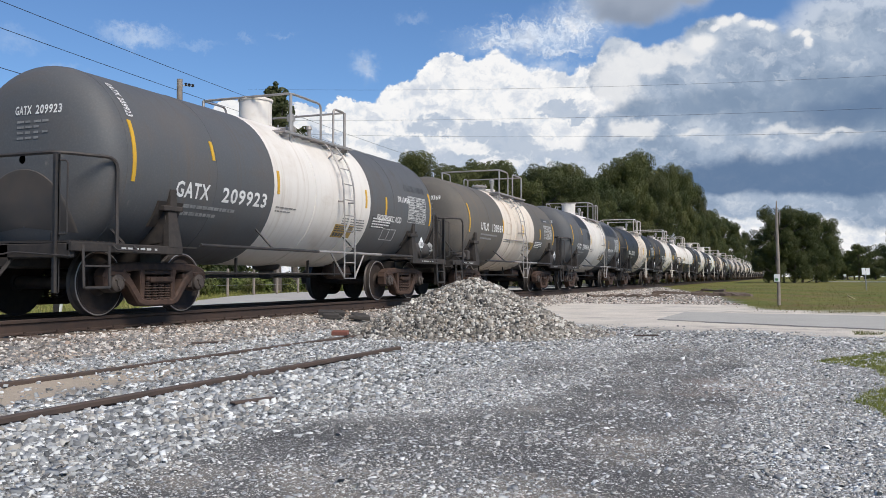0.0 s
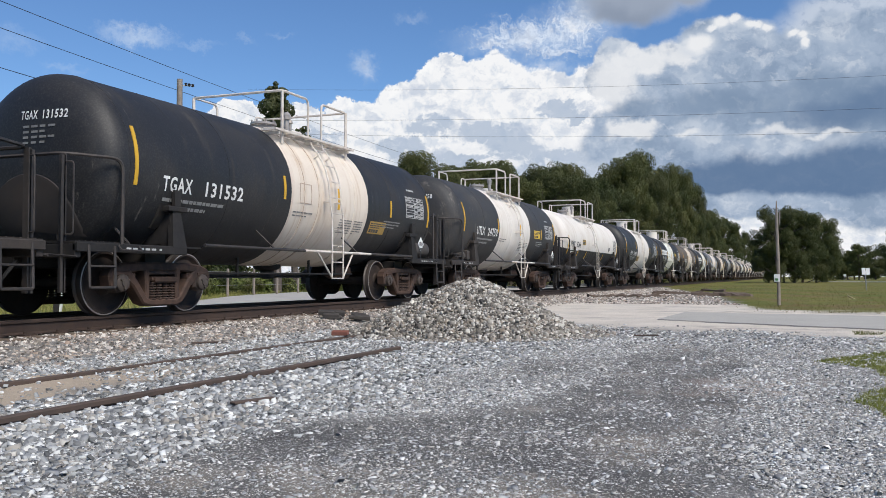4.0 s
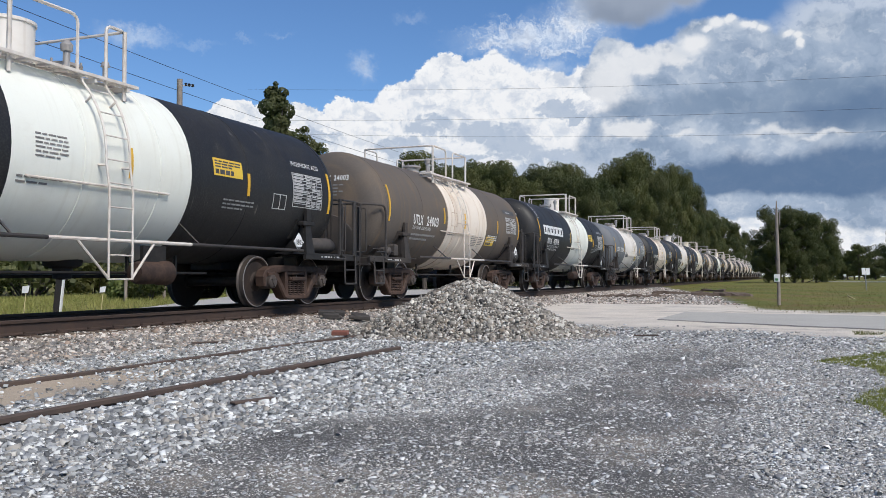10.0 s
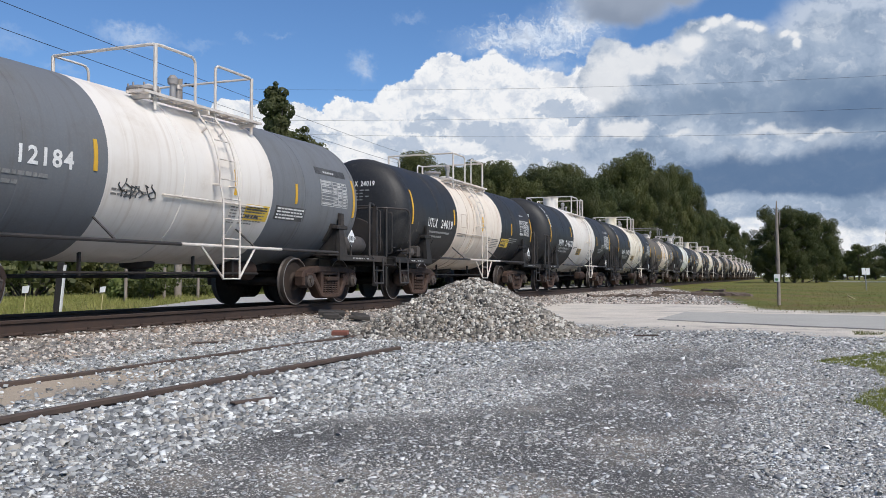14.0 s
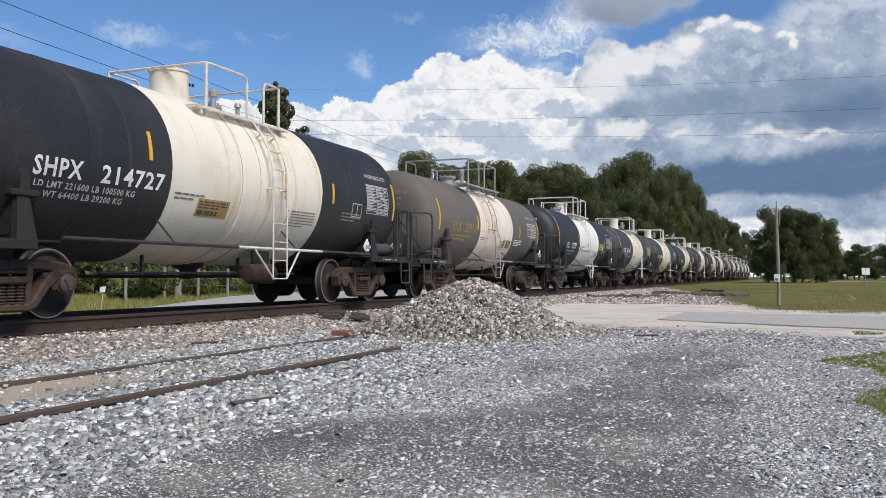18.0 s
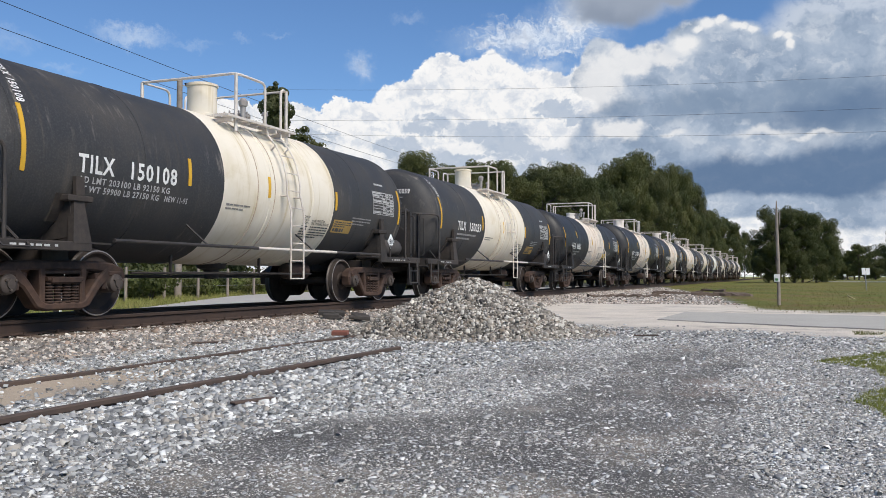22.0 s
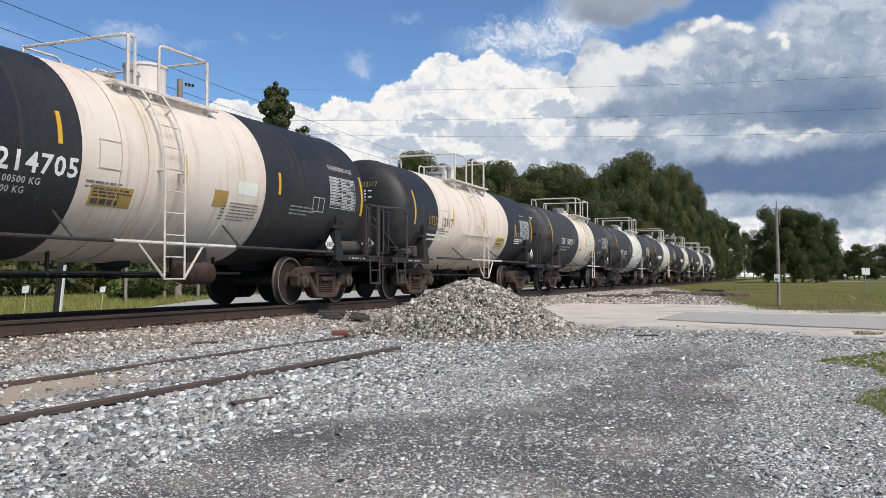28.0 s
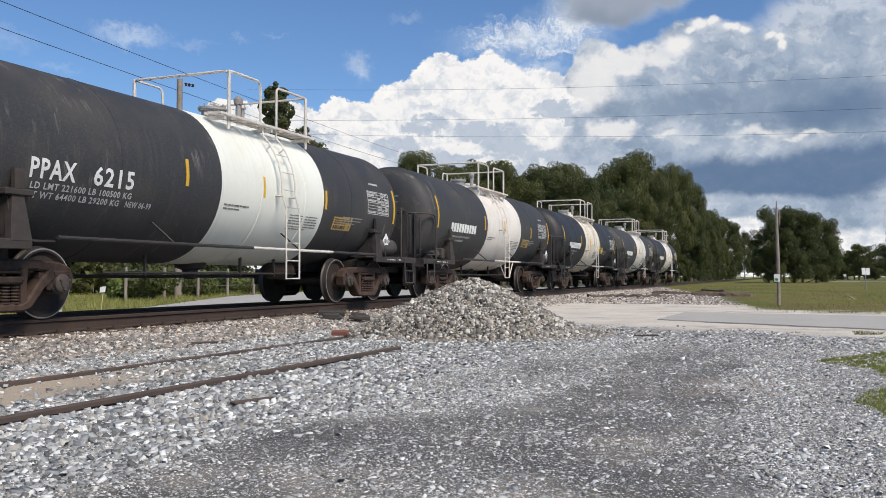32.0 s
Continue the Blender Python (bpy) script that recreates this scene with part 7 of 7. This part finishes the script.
def blades(name, x, y, tall, seed, material, label):
    """Tufts of grass: narrow bent blades in one mesh."""
    rng = np.random.default_rng(seed)
    n = len(x)
    a, h = rng.uniform(0, 2 * np.pi, n), tall * rng.uniform(0.5, 1.3, n)
    w = 0.006 + 0.022 * h
    dx, dy = np.cos(a), np.sin(a)
    bx, by = rng.normal(0, 0.4, n) * h, rng.normal(0, 0.4, n) * h
    z = height(x, y) - 0.02
    p0 = np.stack([x - dx * w, y - dy * w, z], -1)
    p1 = np.stack([x + dx * w, y + dy * w, z], -1)
    p2 = np.stack([x + bx, y + by, z + h], -1)
    v = np.stack([p0, p1, p2], 1).reshape(-1, 3)
    f = np.arange(n * 3, dtype=np.int32)
    me = bpy.data.meshes.new(name)
    me.vertices.add(len(v))
    me.vertices.foreach_set("co", v.ravel())
    me.loops.add(len(f))
    me.loops.foreach_set("vertex_index", f)
    me.polygons.add(n)
    me.polygons.foreach_set("loop_start", np.arange(0, n * 3, 3, dtype=np.int32))
    me.update(calc_edges=True)
    me.materials.append(material)
    return tagged(new(name, me), label, "grass", kind="stuff")


M["grass"] = leaf_material("mixed_grass", (0.095, 0.112, 0.024), (0.16, 0.155, 0.043), (0.23, 0.175, 0.077))
M["weed"] = leaf_material("sunlit_weeds", (0.18, 0.215, 0.045), (0.28, 0.29, 0.075), (0.34, 0.29, 0.12))
M["lawn"] = leaf_material("bright_edge_grass", (0.15, 0.18, 0.035), (0.23, 0.25, 0.06), (0.30, 0.27, 0.10))
g = np.random.default_rng(77)
# edge of the yard on the road side: a tongue, a bay and a tuft
n = 60000
y = g.uniform(4.8, 13.0, n)
edge = np.interp(y, [4.8, 6.0, 6.6, 7.3, 8.3, 9.0, 9.6, 10.1, 10.6, 11.5, 13.0], [0.75, 0.55, 0.40, 0.58, 0.80, 0.70, 0.24, 0.42, 0.80, 1.2, 1.6])
d = np.abs(g.normal(0, 0.45, n))
x = edge + d + 0.05 * lumps(x=y * 3, y=d * 9, s=1.0) - 0.10 * (g.random(n) < 0.06) * g.random(n)
blades("yard_edge_grass", x, y, 0.036, 1, M["lawn"], "short bright-green grass at the yard's edge")
n = 5000
x = g.uniform(0.9, 4.0, n)
y = 15.1 - 0.36 * (x + 2.2) + g.normal(0, 0.35, n) + 0.5
keep = lumps(x, y, 2.2, 4.0) > 0.0
blades("roadside_grass", x[keep], y[keep], 0.05, 4, M["grass"], "dry grass tufts along the road's edge")
# field across the road
n = 60000
y = 22.5 + 75.0 * g.random(n) ** 1.7
x = g.uniform(-9.0, 26.0, n)
clump = lumps(x, y, 0.55, 5.0) + 0.7 * lumps(x, y, 1.9, 2.0)
keep = x > -0.9 - 0.19 * (y - 25) + g.normal(0, 0.35, n) + 0.3 * clump
keep &= (y > 21.9 - 0.30 * (x + 2.3) + 0.3) & (x < 0.5 * y) & (g.random(n) < 0.55 + 0.4 * clump)
blades("field_grass", x[keep], y[keep], 0.075 + 0.05 * np.clip(clump[keep], 0, 1.2), 2, M["grass"], "yellow-green grass field with brown patches")
# beyond the track
n = 30000
y = 12.0 + 42.0 * g.random(n) ** 1.1
x = -15.2 - 12.0 * g.random(n) - 0.30 * np.clip(y - 16, 0, 24)
keep = x < -15.5 - 0.48 * np.clip(y - 16, 0, 24) + g.normal(0, 0.3, n)
blades("trackside_grass", x[keep], y[keep], 0.21, 3, M["weed"], "yellow-green grass beyond the track")


# ---- poles, wires, signs and clutter ----
M["pole"] = plain("weathered_pole_wood", (0.27, 0.235, 0.20), 0.9, 0, 0.8, 5.0, (0.15, 0.12, 0.10), 0.5)
M["wire"] = plain("dark_cable", (0.035, 0.035, 0.038), 0.6, 0.2, 0.2)
M["sign"] = plain("white_sign_sheet", (0.70, 0.71, 0.70), 0.45, 0, 0.3, 6.0, (0.5, 0.5, 0.49))
M["green_sign"] = plain("green_sticker", (0.10, 0.25, 0.10), 0.6, 0, 0.3)
M["steel"] = plain("galvanised_post", (0.30, 0.30, 0.30), 0.5, 0.5, 0.4, 10.0)
M["ceramic"] = plain("dark_insulator_glaze", (0.05, 0.045, 0.045), 0.25, 0, 0.3)
M["dry"] = plain("dry_cane", (0.52, 0.45, 0.24), 0.8, 0, 0.4)
M["brick"] = plain("red_brick", (0.22, 0.085, 0.06), 0.9, 0, 0.6, 20.0, (0.13, 0.06, 0.05), 0.5)
M["rubber"] = plain("black_plastic_scrap", (0.035, 0.032, 0.03), 0.7, 0, 0.6, 9.0, (0.08, 0.07, 0.06))


def view_point(px, py, depth):
    """The place at that depth seen at a place in the view."""
    t, w = radians(1.82), radians(21.65)
    r, u = (px - 784) / 1544.0, (441 - py) / 1544.0
    f, z = math.cos(t) - u * math.sin(t), math.sin(t) + u * math.cos(t)
    return (EYE[0] + depth * (r * math.cos(w) - f * math.sin(w)), EYE[1] + depth * (r * math.sin(w) + f * math.cos(w)), EYE[2] + depth * z)


def sagging(a, b, sag, n=24):
    a, b = Vector(a), Vector(b)
    return [tuple(a.lerp(b, i / n) - Vector((0, 0, sag * 4 * (i / n) * (1 - i / n)))) for i in range(n + 1)]


# utility pole beyond the track, with its insulator arm
x, y = bearing(315, 41)
up = thing("utility_pole", "weathered wooden utility pole with insulators", "utility pole", m=pose(x, y, -0.2))
part("pole", Shape().tube([(0, 0, 0), (0, 0, 5), (0, 0, 10.0)], [0.17, 0.15, 0.125], 10), M["pole"], up, "", True)
part("bracket", Shape().tube([(0.05, 0.1, 9.72), (0.28, 0.62, 9.80)], 0.025, 6), M["steel"], up)
for i in range(3):
    o = 0.30 + i * 0.17
    part("insulator", Shape().lathe([(0.03, -0.07), (0.075, -0.03), (0.04, 0.0), (0.08, 0.04), (0.03, 0.08)], 10, "z", (0.42 * o, 0.9 * o, 9.80)), M["ceramic"], up, "", True)
for pa, da, pb, db, sag in (((-160, -62), 30, (760, 287), 110, 0.3), ((-160, -8), 30, (760, 305), 110, 0.3), ((-160, 72), 28, (740, 325), 110, 0.3)):
    w = Shape().tube(sagging(view_point(*pa, da), view_point(*pb, db), sag), 0.014, 5)
    thing("overhead_wire", "thin dark overhead wire along the track", "wire", "overhead wires", data=w.mesh("overhead_wire", M["wire"]))
for pa, pb, d0, d1, mid in (((440, 158), (1700, 127), 78, 60, 0.5), ((440, 213), (1700, 186), 78, 60, 0.35), ((440, 235), (1700, 229), 78, 60, 0.45)):
    w = Shape().tube(sagging(view_point(*pa, d0), view_point(*pb, d1), mid), 0.0085, 5)
    thing("overhead_wire", "thin dark overhead wire across the crossing", "wire", "overhead wires", data=w.mesh("overhead_wire", M["wire"]))

# bare pole with a notice in the field
x, y = bearing(1378, 27.9)
gz = float(height(x, y))
sp = thing("bare_pole", "thin weathered grey pole with a white notice", "pole", m=pose(x, y, gz - 0.3))
part("pole", Shape().tube([(0, 0, 0), (-0.01, 0, 1.7), (-0.045, 0, 3.0), (-0.04, 0, 3.42)], [0.052, 0.047, 0.038, 0.012], 9), M["pole"], sp, "", True)
part("split_top", Shape().tube([(0.035, 0.02, 2.7), (0.045, 0.02, 3.0), (0.055, 0.02, 3.12)], [0.022, 0.015, 0.006], 6), M["pole"], sp)
nt = part("notice", Shape().box(-0.13, 0.03, -0.10, -0.085, 1.0, 1.22), M["sign"], sp, "white notice board")
part("notice_mark", Shape().box(-0.10, -0.02, -0.106, -0.101, 1.03, 1.10), M["green_sign"], nt)

# road sign seen from behind
x, y = bearing(1533, 62)
rs = thing("road_sign", "two pale sign plates on a leaning post", "road sign", m=pose(x, y, 0.0, 0, -4, 21))
part("post", Shape().box(-0.03, 0.03, -0.03, 0.03, -0.3, 1.2), M["steel"], rs)
part("sign_plate", Shape().box(-0.22, 0.02, -0.05, -0.035, 1.0, 1.42), M["sign"], rs)
part("sign_plate", Shape().box(0.05, 0.29, -0.05, -0.035, 0.98, 1.40), M["sign"], rs)
for px, d in ((1440, 150), (1495, 170)):
    x, y = bearing(px, d)
    f = thing("marker_post", "small white marker post far across the field", "marker", "field markers", m=pose(x, y, 0))
    part("post", Shape().box(-0.05, 0.05, -0.05, 0.05, 0, 1.0), M["steel"], f)
    part("plate", Shape().box(-0.22, 0.22, -0.07, -0.05, 0.9, 1.3), M["sign"], f)
# pale sticks in the grass
for (a, b), d in ((((1500, 523), (1533, 542)), 33), (((1503, 530), (1524, 541)), 32)):
    p, q = Vector(view_point(*a, d + 1)), Vector(view_point(*b, d - 1))
    st = Shape().tube([(0, 0, 0), tuple(q - p)], 0.03, 6)
    thing("pale_stick", "pale dry stick lying in the grass", "stick", "sticks in the field", m=Matrix.Translation(p), data=st.mesh("pale_stick", M["dry"]))
# leaning marker beyond the track
x, y = -15.9, 15.6
mp = thing("leaning_marker", "leaning dark post with a white edge", "post", m=pose(x, y, -0.35, 0, 5, 25))
part("post", Shape().box(-0.09, 0.05, -0.05, 0.05, 0, 1.55, 0.01), M["frame"], mp)
part("white_strip", Shape().box(0.052, 0.085, -0.05, 0.05, 0.0, 1.5), M["sign"], mp, "white painted strip")
# litter in the far grass
for px, d, s in ((44, 21.5, 0.17), (181, 24.0, 0.16)):
    x, y = bearing(px, d)
    lt = Shape().loft([[(-s / 2, 0, 0), (s / 2, 0.02, 0.01), (s / 2, 0.03, 0.05), (-s / 2, 0.02, 0.05)], [(-s * 0.42, 0.01, s * 0.9), (s * 0.4, 0.04, s * 1.0), (s * 0.38, 0.08, s), (-s * 0.4, 0.05, s * 0.9)]])
    thing("litter", "crumpled white litter in the grass", "litter", "litter beyond the track", m=pose(x, y, 0.86 - 24.0 * d / 1544 - s * 0.2), data=lt.mesh("litter", M["sign"]))
    thing("dry_stalk", "bent dry weed stalk that holds up litter", "weed stalk", "stalks beyond the track", m=pose(x, y, -0.15), data=Shape().tube([(-0.03, 0, 0), (0.01, 0, 0.4), (0, 0.04, 1.01 - 24.0 * d / 1544)], [0.012, 0.010, 0.007], 5).mesh("dry_stalk", M["dry"]))
# fence beyond the shrubs
fe = thing("fence", "old wire fence on grey wooden posts", "fence")
for i in range(16):
    x, y = -24.0 - 0.28 * i, 27.0 + i * 2.6
    part("fence_post", Shape().tube([(0, 0, -0.3), (0.02, 0, 1.25)], [0.07, 0.06], 7), M["pole"], fe, at=(x, y, 0))
for z in (0.45, 0.8, 1.1):
    part("fence_wire", Shape().tube([(-24.0, 27.0, z), (-28.2, 66.0, z)], 0.008, 4), M["steel"], fe)
# scrap by the heap, brick on the siding, broken tie pieces
sc = Shape()
rs_ = random.Random(4)
for i in range(7):
    x, y, z = rs_.uniform(-0.4, 0.4), rs_.uniform(-0.25, 0.25), rs_.uniform(0.0, 0.05)
    sc.box(x - 0.16, x + 0.13, y - 0.10, y + 0.12, z, z + rs_.uniform(0.04, 0.10), 0.015)
x, y = bearing(612, 16.3)
thing("scrap", "flattened dark scrap beside the heap", "scrap", m=pose(x, y, float(height(x, y)) + 0.02, 6, 4, 30), data=sc.mesh("scrap", M["rubber"]))
thing("brick", "red brick lying on the old rail", "brick", m=pose(-5.80, 10.75, 0.05, 4, 0, 12), data=Shape().box(-0.11, 0.11, -0.055, 0.055, 0, 0.065, 0.008).mesh("brick", M["brick"]))
for i, (px, d, l, z) in enumerate(((1195, 38, 1.3, -0.05), (1228, 40, 0.9, -0.06), (1272, 35.5, 1.5, -0.02), (1296, 34.8, 1.0, -0.03), (1262, 46, 1.1, -0.05), (1160, 33, 1.2, -0.07), (1085, 34, 1.5, -0.05), (1110, 33.5, 1.0, -0.06))):
    x, y = bearing(px, d)
    b, rings = Shape(), []
    for q in range(7):
        u, h, w = (q / 6 - 0.5) * l * 1.4, rt.uniform(0.10, 0.20), rt.uniform(0.07, 0.13)
        o = rt.uniform(-0.05, 0.05)
        rings.append([(u, o - w, 0), (u + rt.uniform(-0.08, 0.08), o + w, 0), (u, o + w * 0.8, h), (u + rt.uniform(-0.08, 0.08), o - w * 0.8, h * rt.uniform(0.6, 1.1))])
    b.loft(rings)
    thing("old_tie", "broken dark piece of discarded wooden tie", "railway tie", "discarded ties", m=pose(x, y, float(height(x, y)) + z, 0, rt.uniform(-2, 2), rt.uniform(-50, 50)), data=b.mesh("old_tie", M["tie"]))
for i, (x, y, r) in enumerate(((-3.35, 5.0, 70), (-1.9, 12.6, 20), (-6.9, 9.2, 55))):
    b = Shape().box(-0.17, 0.17, -0.03, 0.03, 0, 0.02, 0.005)
    thing("rusty_scrap", "small rusty steel scrap on the gravel", "scrap", "rusty scraps", m=pose(x, y, float(height(x, y)) + 0.015, 0, 0, r), data=b.mesh("rusty_scrap", M["oldrail"]))


# ---- motion: the train rolls past at an even pace, the wheels turn, the clouds drift ----
def motions():
    for car, y0 in CARS:
        walk(car, [(t, pose(TX, y0 - SPEED * t, ZR)) for t in (0, 8, 16, 24, 32)])
    steps = int(DUR * FPS / 2)
    first = ROLLING[0]
    walk(first, [(i * 2 / FPS, pose(0, 0, 0, math.degrees(SPEED * i * 2 / FPS / WR) % 360)) for i in range(steps + 1)])
    act, slot = first.animation_data.action, first.animation_data.action_slot
    for w in ROLLING[1:]:
        w.rotation_mode = "QUATERNION"
        keys = w.animation_data_create()
        keys.action, keys.action_slot = act, slot
    walk(FAR_CLOUDS, [(0, pose(*EYE, 0, 0, 21.65 - 0.2)), (DUR, pose(*EYE, 0, 0, 21.65 + 0.2))])
    walk(NEAR_CLOUDS, [(0, pose(*EYE, 0, 0, 21.65 - 0.75)), (DUR, pose(*EYE, 0, 0, 21.65 + 0.75))])


motions()
